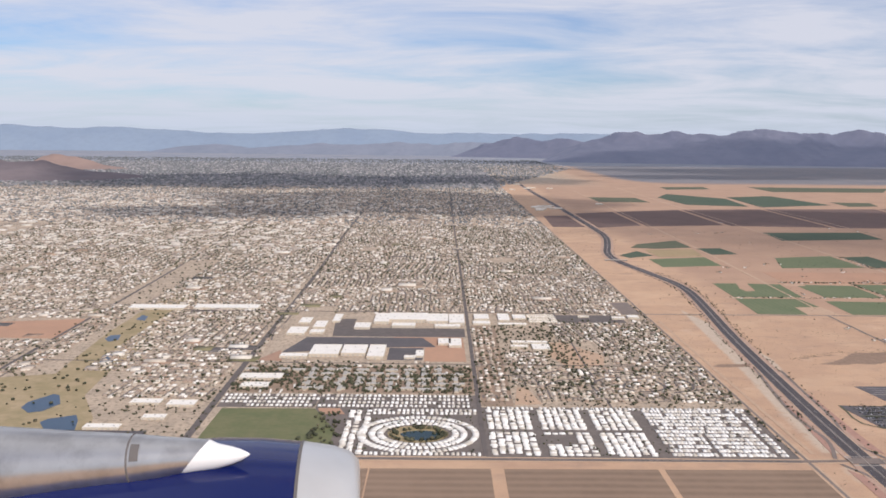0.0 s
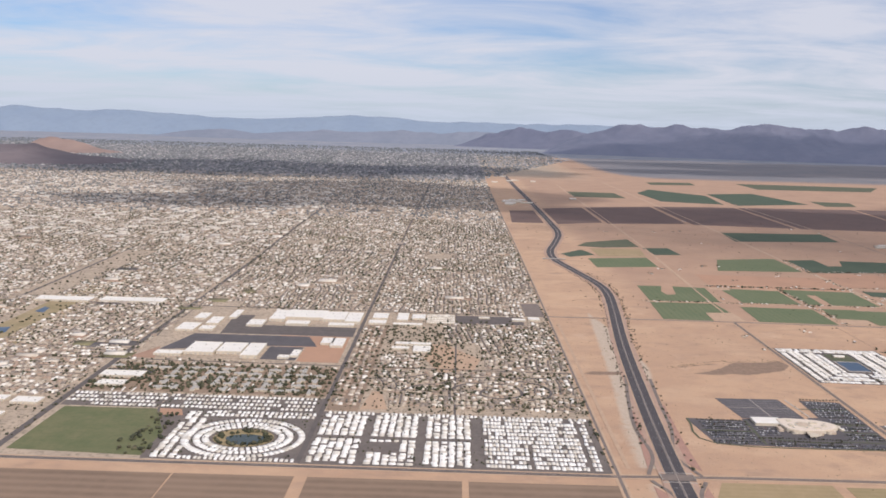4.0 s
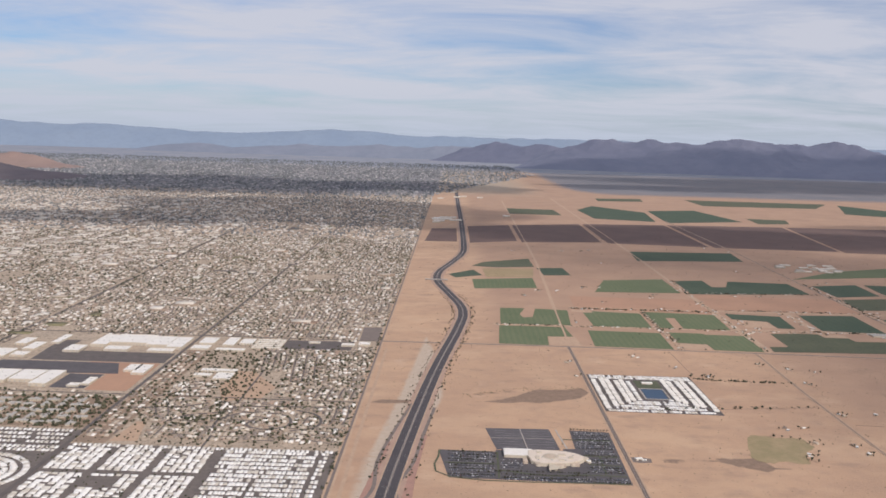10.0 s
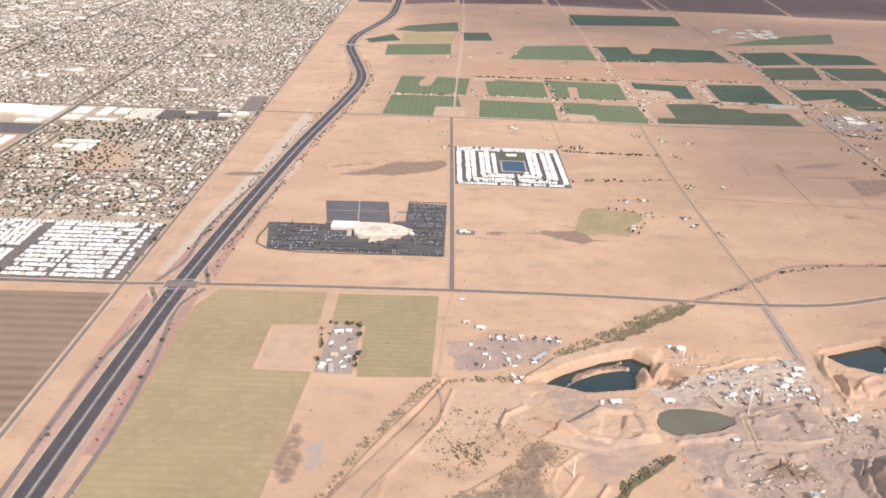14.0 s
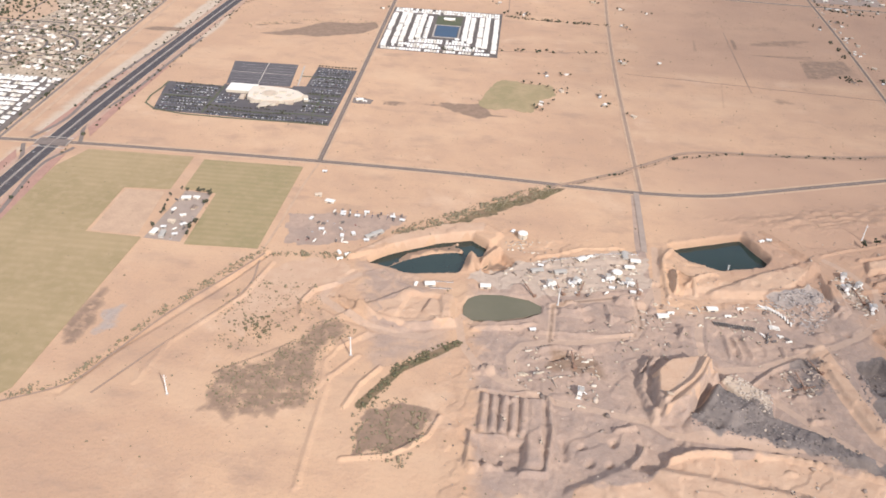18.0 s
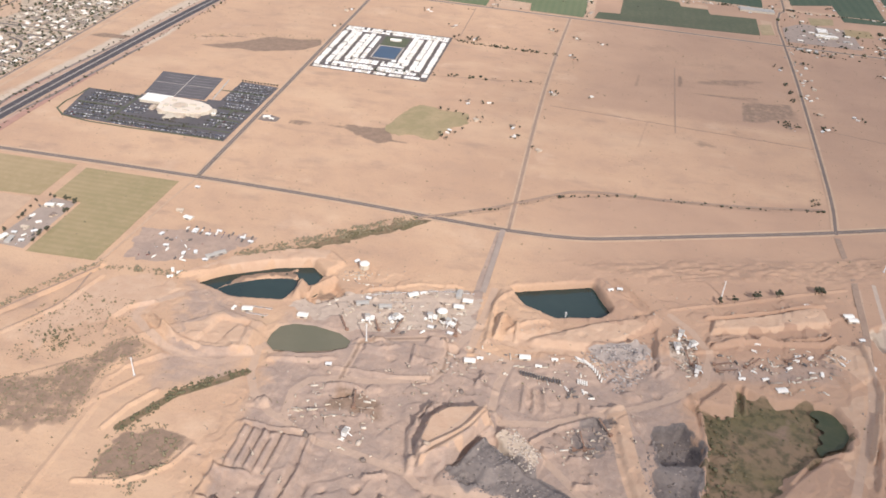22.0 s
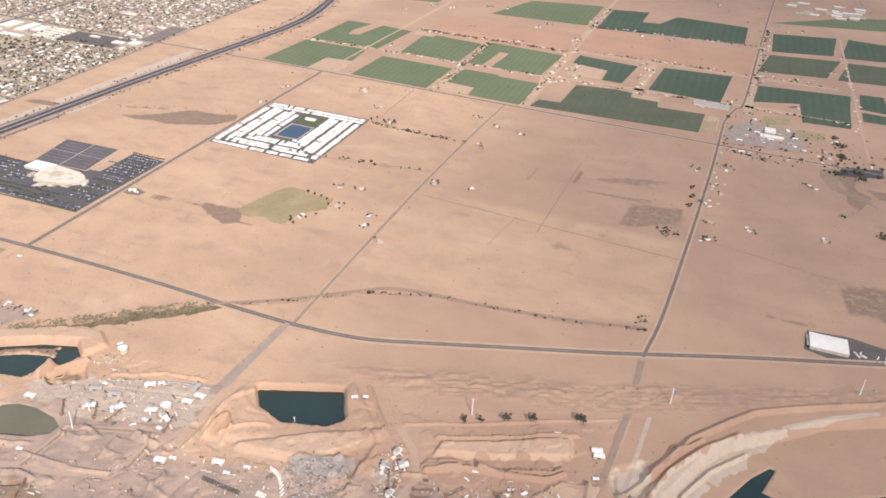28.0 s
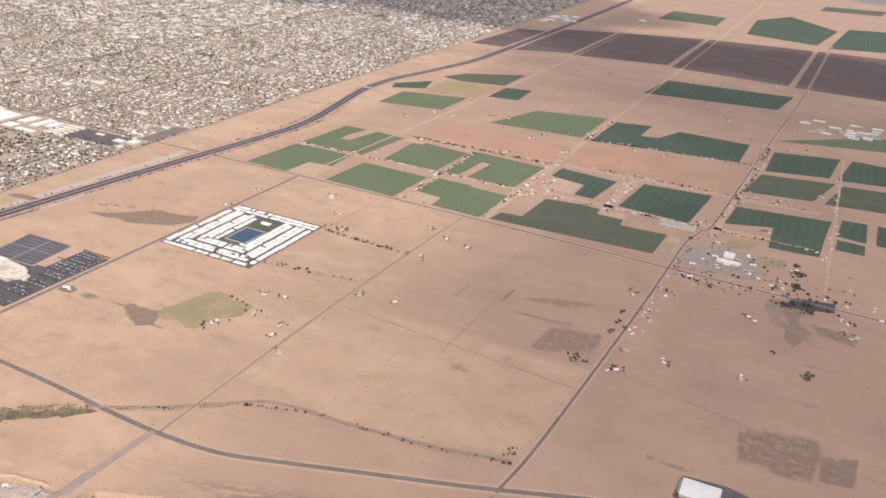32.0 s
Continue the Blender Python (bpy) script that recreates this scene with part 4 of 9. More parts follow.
for pts, w in (([(368.1, 376.5), (368.8, 391.5), (371.2, 391.7), (371.2, 378.3)], 0.8), ([(370.7, 385.3), (387.2, 393.9), (398.3, 397.6), (412.1, 399.2), (393.9, 386.1), (380.3, 383.8)], 0.62), ([(367.1, 372.4), (382.8, 374.9), (401.9, 376.7), (401.7, 372.8), (383.9, 371.1)], 0.75), ([(391.6, 347.7), (393.3, 370.1), (414.5, 375), (415.2, 361.2), (400.7, 350)], 0.66), ([(349.3, 371.1), (351.6, 388.8), (353.8, 387.5), (352.7, 372)], 0.62), ([(468.1, 337.3), (479.4, 343.6), (494.9, 336.3), (493, 322.1), (484.9, 317.7), (478.3, 320.6), (470, 319.4)], 0.68), ([(493.2, 335.3), (505.1, 341.8), (504.3, 324.9), (493.8, 322.5)], 0.85), ([(479.4, 342.1), (493.4, 346.1), (494.9, 336.3), (483, 336.8)], 0.7), ([(470.1, 440.7), (481.5, 444.4), (480, 426.6), (486.1, 420.6), (480, 403.7), (475.2, 411.5), (476.3, 426.2)], 0.95), ([(481.7, 431.1), (502.9, 427.7), (502.5, 416.7), (488.3, 419.1)], 0.7), ([(350, 424.3), (366, 434.4), (374.5, 422.7), (358.1, 416)], 0.5), ([(445.3, 308.8), (455.6, 309), (462.4, 308.2), (455.9, 306), (445.7, 306.3)], 0.8)):
    land[..., 1] = np.maximum(land[..., 1], w * weight(pts, 3.5))
PASTURE = [(266, 295.4), (262.4, 300), (264.8, 314), (267, 320), (270.8, 324.4), (279, 322), (288.2, 321.4), (290, 313), (286, 309), (283.2, 304), (280.8, 295.6), (273, 297)]
land[..., 1] = np.maximum(land[..., 1], 0.52 * weight(PASTURE, 5))
marks = (GY > 100) & (GY < 520) & (GX > 112)
works[..., 2] = np.where(marks, np.maximum(works[..., 2], 0.92 * land[..., 1]), works[..., 2])
land[..., 1] = np.where(marks, 0, land[..., 1])
for name, table in (("soil", soil), ("land", land), ("works", works)):
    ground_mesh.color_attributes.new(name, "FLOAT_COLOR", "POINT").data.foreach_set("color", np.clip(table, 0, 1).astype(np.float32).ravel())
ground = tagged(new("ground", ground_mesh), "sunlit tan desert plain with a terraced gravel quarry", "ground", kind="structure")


# ---- water ----
def smooth(pts, n=8):
    """A Catmull-Rom line through the points."""
    p = [Vector(q) for q in pts]
    p = [2 * p[0] - p[1]] + p + [2 * p[-1] - p[-2]]
    line = []
    for a, b, c, d in zip(p, p[1:], p[2:], p[3:]):
        for k in range(n):
            t = k / n
            line.append(0.5 * (2 * b + (c - a) * t + (2 * a - 5 * b + 4 * c - d) * t * t + (3 * b - a - 3 * c + d) * t ** 3))
    return line + [p[-2]]


def sheet(name, pts, z, material, label, category, kind="structure"):
    return tagged(part(name, Shape().prism(list(pts), z - 0.05, z), material), label, category, kind=kind)


sheet("water_west_lake", [(237.5, 196), (243, 203), (256, 210), (266, 214), (271.5, 208.5), (270, 199), (262, 190.5), (249, 188.5)], -1.5, WATER, "dark green quarry lake behind a sand berm", "lake")
sheet("water_east_lake", [(318.5, 215), (340.5, 224.5), (347, 213), (343, 207.5), (332, 205), (323.5, 208)], -1.9, WATER, "deep green quarry lake with steep banks", "lake")
sheet("water_pond", [(274.5 + 1.06 * (x - 274.5), 180.4 + 1.1 * (y - 180.4)) for x, y in POND], -0.40, MURKY, "murky olive settling pond beside the quarry plant", "pond")
sheet("water_river", [(410.5, 176), (412.8, 187), (415, 193.6), (418.4, 194.6), (420.4, 191.4), (423.3, 189.8), (428, 194), (430.6, 204), (433.5, 213), (437, 223), (444, 236), (450, 242), (447.5, 232), (455, 229.5), (470, 239.5), (490, 251.5), (502, 240), (472, 149), (404, 149)], -3.0, WATER, "dark green river pool below a pale bank", "river")
sheet("water_marsh", smooth([(392.6, 187.7), (394.4, 188.3), (396.8, 187.6), (398.3, 185.2), (399.4, 181.4), (398.2, 178.6), (396.6, 176.6), (393.8, 175.2), (392.2, 173.4), (391.5, 175.6), (393.2, 177.4), (392.6, 179.4), (394.2, 181.2), (392.4, 182.6), (393.6, 184.6), (391.8, 186.2), (392.6, 187.7)], 3)[:-1], -1.18, REED_WATER, "dark water at the edge of the marsh", "pond")


# ---- roads ----
def ribbon(pts, width, z, shift=0.0, thick=0.04):
    """A strip along a line, moved sideways by shift (to the right of its way)."""
    pts = [Vector(q) for q in pts]
    s, top, n = Shape(), [], len(pts)
    for k, q in enumerate(pts):
        d = (pts[min(k + 1, n - 1)] - pts[max(k - 1, 0)]).normalized()
        r = Vector((d.y, -d.x))
        top += [q + r * (shift - width / 2), q + r * (shift + width / 2)]
    s.add([(*q, z) for q in top] + [(*q, z - thick) for q in top],
          [(2 * k, 2 * k + 1, 2 * k + 3, 2 * k + 2) for k in range(n - 1)] + [(2 * n + 2 * k, 2 * k, 2 * k + 2, 2 * n + 2 * k + 2) for k in range(n - 1)] + [(2 * k + 1, 2 * n + 2 * k + 1, 2 * n + 2 * k + 3, 2 * k + 3) for k in range(n - 1)])
    return s


laid = itertools.count()


def road(name, pts, width, material, label, z=0.10, verge=0.0, line=False, n=6):
    z += 0.0006 * next(laid)
    pts = smooth(pts, n) if len(pts) > 2 else pts
    ob = tagged(part(name, ribbon(pts, width, z), material), label, "road", kind="structure")
    if verge:
        part("verge", ribbon(pts, width + 2 * verge, z - 0.03), SHOULDER, ob)
    if line:
        part("centre_line", ribbon(pts, 0.04, z + 0.02), CONCRETE, ob, "thin pale centre line")
    return ob


FWY = smooth([(127, 60), (127.5, 140), (128.8, 203), (130.3, 246), (135.2, 312), (143.5, 400), (154, 485), (158, 528), (156.5, 560), (148, 605), (139, 655), (140, 700), (150, 752), (160, 815), (162, 900), (160, 1200), (157, 1420), (155, 1700)], 10)
freeway = tagged(part("road_freeway", ribbon(FWY, 7.4, 0.16, thick=0.1), SHOULDER), "wide dark divided desert freeway with pale lane lines", "freeway", kind="structure")
part("gravel_verge", ribbon(FWY, 10.6, 0.12, thick=0.1), PINK_VERGE, freeway, "pinkish gravel verge")
part("northbound_carriageway", ribbon(FWY, 2.85, 0.24, 1.75), FREEWAY, freeway)
part("southbound_carriageway", ribbon(FWY, 2.85, 0.24, -1.75), FREEWAY, freeway)
part("median", ribbon(FWY, 0.66, 0.22), OLD_ASPHALT, freeway, "worn asphalt median")
part("median_barrier", ribbon(FWY, 0.12, 0.36, thick=0.14), CONCRETE, freeway)
for off in (-3.05, -0.42, 0.42, 3.05):
    part("edge_line", ribbon(FWY, 0.06, 0.27, off), FADED_LINE, freeway)
lanes = Shape()
for a, b in zip(FWY[20:90], FWY[21:91]):
    d = (b - a).normalized()
    r = Vector((d.y, -d.x))
    for off in (-2.35, -1.7, -1.05, 1.05, 1.7, 2.35):
        for k in range(1):
            p = a + (b - a) * (k / 2) + r * off
            q = p + d * 0.9
            lanes.add([(*(p - r * 0.02), 0.27), (*(p + r * 0.02), 0.27), (*(q + r * 0.02), 0.27), (*(q - r * 0.02), 0.27)], [(0, 1, 2, 3)])
tagged(part("lane_dashes", lanes, FADED_LINE, freeway), "white broken lane lines", kind="stuff")
# ramps and the planted gravel of the interchange
for side, pts in ((1, [(134, 262), (138.5, 285), (141, 312), (144.5, 345)]), (-1, [(126.5, 262), (126, 285), (129, 312), (135, 350)]), (1, [(133.5, 228), (136, 200), (136.5, 165), (134, 130)]), (-1, [(126.5, 228), (122.5, 200), (121.5, 165), (122, 130)])):
    road("road_ramp", [(130 + 8.2 * side, 244 + (2 if pts[0][1] > 244 else -2))] + pts, 1.3, OLD_ASPHALT, "worn asphalt freeway slip road", 0.13)
for pts in ([(135, 258), (139.5, 250), (140, 274), (142.5, 312), (140, 312)], [(126, 258), (122.5, 250), (125, 275), (128.5, 305), (130.5, 305)], [(133.6, 230), (137.6, 238), (138, 200), (137.5, 160), (132.5, 160)], [(126, 230), (121.5, 238), (120.5, 200), (120.5, 160), (124, 160)]):
    sheet("gravel_island", pts, 0.09, RED_GRAVEL, "reddish landscaped gravel beside the freeway ramps", "gravel bed")
# the bridge of the crossing road
bridge = empty("overpass", 130.3, 244.2, label="pale concrete freeway overpass above the crossing road", category="bridge")
part("deck", Shape().box(-5.2, -2.2, 0.20, 5.2, 2.2, 0.34), OLD_ASPHALT, bridge)
for sx in (-5.1, 5.1):
    part("parapet", Shape().box(sx - 0.1, -2.2, 0.34, sx + 0.1, 2.2, 0.5), CONCRETE, bridge)
for sy in (-3.4, 3.4):
    part("wing_wall", Shape().box(-5.2, sy - 0.15, 0.0, 5.2, sy + 0.15, 0.30, 0.05), CONCRETE, bridge)
overpass = empty("overpass", 138.2, 657, label="pale concrete bridge where a road crosses the freeway", category="bridge")
part("deck", Shape().box(-9, -1.6, 0.5, 9, 1.6, 0.75), CONCRETE, overpass)
for sx in (-8, -2.5, 2.5, 8):
    part("pier", Shape().box(sx - 0.3, -1.2, 0.0, sx + 0.3, 1.2, 0.5), CONCRETE, overpass)

road("road_crossing", [(-300, 243.2), (-80, 243.4), (110, 243.8)], 1.7, ASPHALT, "dark asphalt town road along the ploughed fields", 0.12, 0.9, True)
road("road_crossing", [(110, 243.8), (150, 245.6), (215, 246.4), (262, 245.6), (298, 243.6), (318, 243.3), (336, 245), (352, 250), (372, 257), (405, 268.5), (440, 282), (480, 296), (560, 324), (700, 372)], 1.7, RURAL, "worn two-lane desert highway curving across the plain", 0.11, 1.0, True)
road("road_section", [(215, 246), (215.3, 300), (215.6, 455)], 1.5, RURAL, "worn straight desert road past the casino", 0.12, 0.7, True)
road("road_section", [(216.5, 455), (220, 560), (227, 750), (231, 1000), (236, 1500)], 1.1, DIRT_ROAD, "pale unpaved farm road between green fields", 0.09, 0.6)
road("road_section", [(314.5, 243), (314.2, 330), (315.5, 396), (318, 455)], 1.0, BROWN_ROAD, "brown graded dirt road across the desert", 0.09, 0.6)
road("road_section", [(325.5, 455), (326.5, 560), (328, 620), (331.8, 841.5), (333.3, 1041.2), (333.2, 1321.1), (334.3, 1598.5)], 1.2, DIRT_ROAD, "pale farm road between crop fields", 0.09, 0.8)
road("road_section", [(412.7, 270), (415.8, 301), (420.5, 400), (422, 452), (423, 484), (427, 506), (431, 522), (436, 640), (441, 750), (448, 900), (455, 1200)], 1.05, RURAL, "narrow worn country road past the farm village", 0.11, 0.7)
road("road_section", [(112.5, 455.5), (180, 456), (226, 456), (318, 454), (422, 450.5), (520, 448), (800, 440)], 1.5, OLD_ASPHALT, "narrow worn section-line road below the crop fields", 0.10, 0.9)
road("road_edge", [(112.3, 120), (112.3, 700), (110, 1700)], 1.0, OLD_ASPHALT, "worn road along the edge of the city", 0.10, 0.9)
road("road_edge", [(116.5, 250), (116.5, 440)], 1.4, DIRT_ROAD, "pale canal-side dirt track", 0.07)

road("road_farm", [(488, 462), (487, 690)], 1.2, DIRT_ROAD, "pale farm lane between fields", 0.08)
for y in (505.5, 566, 690):
    road("road_farm", [(172 + (y - 505) * 0.05, y), (324, y + 2)], 0.9, DIRT_ROAD, "pale farm lane between green fields", 0.08)
    road("road_farm", [(327, y + 3), (480, y + 8)], 0.9, DIRT_ROAD, "pale farm lane between green fields", 0.08)
road("road_farm", [(278.3, 457), (278.6, 560)], 0.9, DIRT_ROAD, "pale farm lane between green fields", 0.085)
road("road_farm", [(215.3, 246), (213.5, 230), (211.5, 200), (209, 190)], 0.7, DIRT_ROAD, "pale dirt track beside the crop field", 0.09)
for pts in ([(172, 133), (184.4, 140.6), (189.1, 149.4), (196.6, 166.6), (208.1, 187.2), (212, 194.3)], [(190.5, 138.7), (195.8, 149.1), (199.1, 155.3), (211.2, 177.3), (211.6, 190.9)]):
    road("road_track", pts, 0.5, BROWN_ROAD, "brown dirt track beside a brushy ditch", 0.06)
road("road_quarry", [(313, 243), (312.2, 215), (311.6, 205)], 1.6, PALE_ROAD, "worn asphalt road into the quarry", 0.12)
road("road_quarry", [(412.6, 268), (412.6, 256), (412.8, 246), (412, 237), (410.9, 221), (408.9, 205.5)], 1.7, BROWN_ROAD, "dusty brown road down to the river", 0.10)
for pts in ([(240, 350), (312, 362)], [(270, 406), (270, 452)], [(318, 340), (420, 332)], [(420, 352), (520, 330)], [(368, 400), (366, 330)]):
    road("road_track", pts, 0.4, BROWN_ROAD, "faint brown dirt track across the desert", 0.05)
canal = tagged(part("canal_bank", ribbon(smooth([(287, 242), (308, 255), (325, 268), (332.5, 273), (345, 275.4), (362, 276.2), (388, 279.8), (411, 285)], 6), 0.8, 0.3, thick=0.3), BROWN_ROAD), "low brown canal bank with sparse bushes", "canal bank", kind="structure")
part("ditch", ribbon(smooth([(287, 241.2), (308, 254.2), (325, 267.2), (332.5, 272.2), (345, 274.6), (362, 275.4), (388, 279), (411, 284.2)], 6), 0.45, 0.06), BROWN_ROAD, canal, "dry brown ditch")

# the city's main streets
for x0, x1, w in ((-83, -100, 2.6), (13.5, 12, 1.7), (-181, -215, 1.7), (-280, -330, 1.5), (-390, -470, 1.5), (62, 61, 0.8)):
    road("road_avenue", [(x0, 246), (x0 * 0.6 + x1 * 0.4, 600), (x1, 950), (x1 * 1.05 if abs(x0) > 70 else x1, 1700)], w, ASPHALT, "straight dark city avenue running north", 0.10)
for y in (349, 455, 560, 668, 880, 1095, 1310):
    road("road_street", [(-0.62 * y - 30, y + 3), (112, y)], 1.3 if y in (455, 668, 880) else 0.9, ASPHALT, "straight dark city cross street", 0.09)


# ---- fields ----
def field(kind, pts, label, z=0.07):
    return tagged(part("field", Shape().prism(list(pts), -0.02, z), CROP[kind]), label, "field", kind="structure")


GREEN, DEEP, THIN = "bright green young crop field", "deep green crop field with faint rows", "thin olive-green crop field"
field("bright", [(177.5, 459), (180, 504), (219.5, 504), (221.5, 480), (206.5, 478.5), (205.2, 457.5)], GREEN)
field("bright", [(181, 508.5), (183.2, 556.5), (199.5, 557), (195, 538), (196.4, 528), (202.6, 530), (206, 552), (207, 557), (228, 554.5), (224.5, 510)], GREEN + " round a bare yard")
field("bright", [(230.8, 459), (232.8, 497.5), (275.5, 496), (274.2, 457.5)], GREEN)
field("bright", [(238.5, 509.5), (237.6, 549), (244, 549.4), (244.4, 554), (275.6, 551), (274.2, 509.4)], GREEN)
field("bright", [(279, 510.4), (279.6, 557), (325.4, 553.6), (322.6, 509.4), (293.6, 510), (295.8, 540), (290, 540.4), (288, 510.4)], GREEN + " round a bare strip")
field("bright", [(280.2, 473), (281.4, 498.4), (302, 498), (302.4, 495.6), (327.2, 495), (324.3, 457.4), (297, 458.5), (296.4, 471)], GREEN)
field("deep", [(333.6, 542), (334.4, 559), (369.6, 555), (366, 518.6), (355, 518.8), (355, 537.7)], DEEP)
field("deep", [(381, 515.6), (384.3, 560.5), (422.6, 564.4), (419, 512.4)], DEEP)
field("olive", [(329.6, 458.6), (331.5, 470), (342.5, 471), (344, 503), (364.4, 506.4), (374, 505), (374.4, 497.6), (388.6, 497), (389.2, 489), (413, 490.4), (412, 462.6)], THIN)
field("deep", [(435.4, 524), (437.3, 554.6), (486, 561), (484.4, 536.4), (483, 505), (459.8, 503.2), (459, 533)], DEEP)
field("deep", [(489.6, 540), (491, 567), (503.6, 568.4), (503.4, 538)], DEEP)
field("deep", [(508, 538), (508.6, 569), (580, 572), (580, 534)], DEEP)
field("deep", [(489.6, 520), (490, 535), (503, 534), (503, 520)], DEEP)
for pts in ([(222.4, 480), (207, 478.8), (206, 459), (224, 459)], [(277, 459), (296, 459), (296, 471), (278.6, 472)], [(230.4, 550), (243.6, 550), (243.8, 557), (231, 557)], [(375, 498), (389, 498), (389, 505), (376, 506)], [(334, 541), (335, 519), (354, 519.4), (354.2, 537)], [(414, 464), (420, 466), (420.6, 488), (415, 489.6)], [(460, 505), (482, 506), (483, 520), (470, 524), (460, 522)]):
    sheet("yard_bare", pts, 0.05, DIRT_ROAD, "pale bare yard beside a crop field", "yard")
field("deep", [(332.4, 861.8), (440, 871.5), (432.9, 812.3), (327.1, 795.7)], DEEP)
field("bright", [(273.8, 679.2), (325, 693.1), (324.3, 631.1), (258.3, 625.6)], GREEN)
field("deep", [(333, 686.4), (358, 693.2), (357.1, 662.2), (368.9, 664), (378.6, 691.2), (427.1, 688.6), (426.4, 642.1), (331.2, 627.7)], DEEP)
field("bright", [(441.1, 712.5), (499.7, 764), (566.4, 795.4), (547.2, 741.7)], GREEN)
field("deep", [(443.9, 681), (485, 692.7), (480.8, 643.4), (443.5, 633.4)], DEEP)
field("deep", [(492.6, 693.9), (544.6, 689.3), (543.8, 652.8), (485.4, 641.8)], DEEP)
field("olive", [(442.5, 624.5), (484.7, 632.9), (474.8, 590.4), (436.2, 583.2)], THIN)
field("olive", [(489.2, 631.3), (536, 638.2), (529.7, 596), (480.7, 589.3)], THIN)
field("bright", [(166.6, 666.7), (216.2, 680.2), (215.7, 635.1), (167.6, 625.2)], GREEN)
field("olive", [(178.8, 760.5), (222.4, 789.7), (223, 739.5), (188.8, 730.2), (167.5, 735.6)], THIN)
field("stubble", [(176.5, 721.8), (221.5, 729.9), (217.3, 685.8), (178.3, 679.2)], "yellow-green stubble field")
field("deep", [(224.6, 733.6), (247.9, 737.8), (250.3, 699.8), (227.3, 695.8)], DEEP)
field("deep", [(147.5, 687.6), (168.4, 714.3), (175.5, 686.9), (152.8, 672.2)], DEEP)
field("olive", [(235.1, 1348.6), (310.4, 1343.1), (311.9, 1250.9), (234.8, 1253.6)], THIN)
field("deep", [(349.8, 1355.8), (387.3, 1442.6), (455.7, 1340.5), (438.4, 1190.4), (355.3, 1213.7)], DEEP)
field("deep", [(467.9, 1373.7), (553.1, 1411.2), (573.4, 1228), (451.9, 1179.1)], DEEP)
field("olive", [(606.2, 1659.2), (879.6, 1649.2), (808, 1526.8), (600.3, 1515.3)], "far dull green field")
field("olive", [(597.8, 1283.9), (654.9, 1275.1), (637, 1214.6), (587.6, 1201.2)], "far dull green field")
field("deep", [(892.5, 1627.7), (950.2, 1484.3), (891.4, 1368.9), (813.3, 1421.7)], "far dull green field")
field("olive", [(424.9, 1633.2), (516.3, 1653.8), (507.3, 1582), (419.8, 1563.1)], "far dull green field")
# these dark sheets cover ploughed soil and also ground merely under cloud shade
for pts in ([(124.3, 1024.3), (154.4, 1032.1), (154.9, 902.9), (119.8, 899.7)], [(168.5, 1061), (222.3, 1088.4), (221.4, 922.8), (168.9, 896.7)], [(226.7, 1089.6), (319.2, 1128.3), (316.4, 934.6), (226, 914.2)], [(324.6, 1129.8), (438.4, 1146.4), (431.6, 917.5), (322.7, 926.4)], [(443.3, 1147.7), (606.1, 1162.7), (571.6, 911.3), (436.9, 914.1)], [(611.3, 1164.1), (796.3, 1170.3), (733.4, 893.3), (574.3, 903.2)]):
    field("umber", pts, "dark brown ploughed field widened over cloud-shaded ground")
field("red", [(234, 560), (326, 556), (326, 606), (236, 606)], "bare reddish fallow field")
field("red", [(330, 572), (435, 570), (434, 622), (392, 622), (331, 630)], "bare reddish fallow field")
for x0, x1 in ((-74, -22), (-21.5, 14.5), (18.5, 64.5), (66.5, 111)):
    field("plough", [(x0, 118), (x1, 118), (x1, 236.5 + 0.01 * x0), (x0, 236 + 0.01 * x0)], "brown ploughed field in long level strips")
field("stubble", [(143, 242), (176.3, 242.6), (176.3, 222), (163, 221), (162.5, 197), (178, 196.5), (177.5, 190), (174, 138), (160, 120), (136, 118), (138, 230)], "yellow-green drying crop field")
field("green_stubble", [(180, 241.5), (211, 242), (209.5, 196), (190, 195), (190, 222), (180, 223)], "olive-green drying crop field")


field("lawn", [(441, 490), (441, 503), (454.5, 506), (453, 495)], "yellowing ball field", 0.06)
field("lawn", [(413, 463.5), (413, 480), (419.6, 483), (419.4, 466)], "dry yellow lawn beside a road junction", 0.06)
field("stubble", [(456, 478), (457, 490), (470, 491), (470, 480)], "dry yellow grass lot", 0.06)


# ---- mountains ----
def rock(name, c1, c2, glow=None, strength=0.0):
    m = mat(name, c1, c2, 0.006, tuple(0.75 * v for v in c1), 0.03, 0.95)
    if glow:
        # glow: emission that imitates haze on distant rock
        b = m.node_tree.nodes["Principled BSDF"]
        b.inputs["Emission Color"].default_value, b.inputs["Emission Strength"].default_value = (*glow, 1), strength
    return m


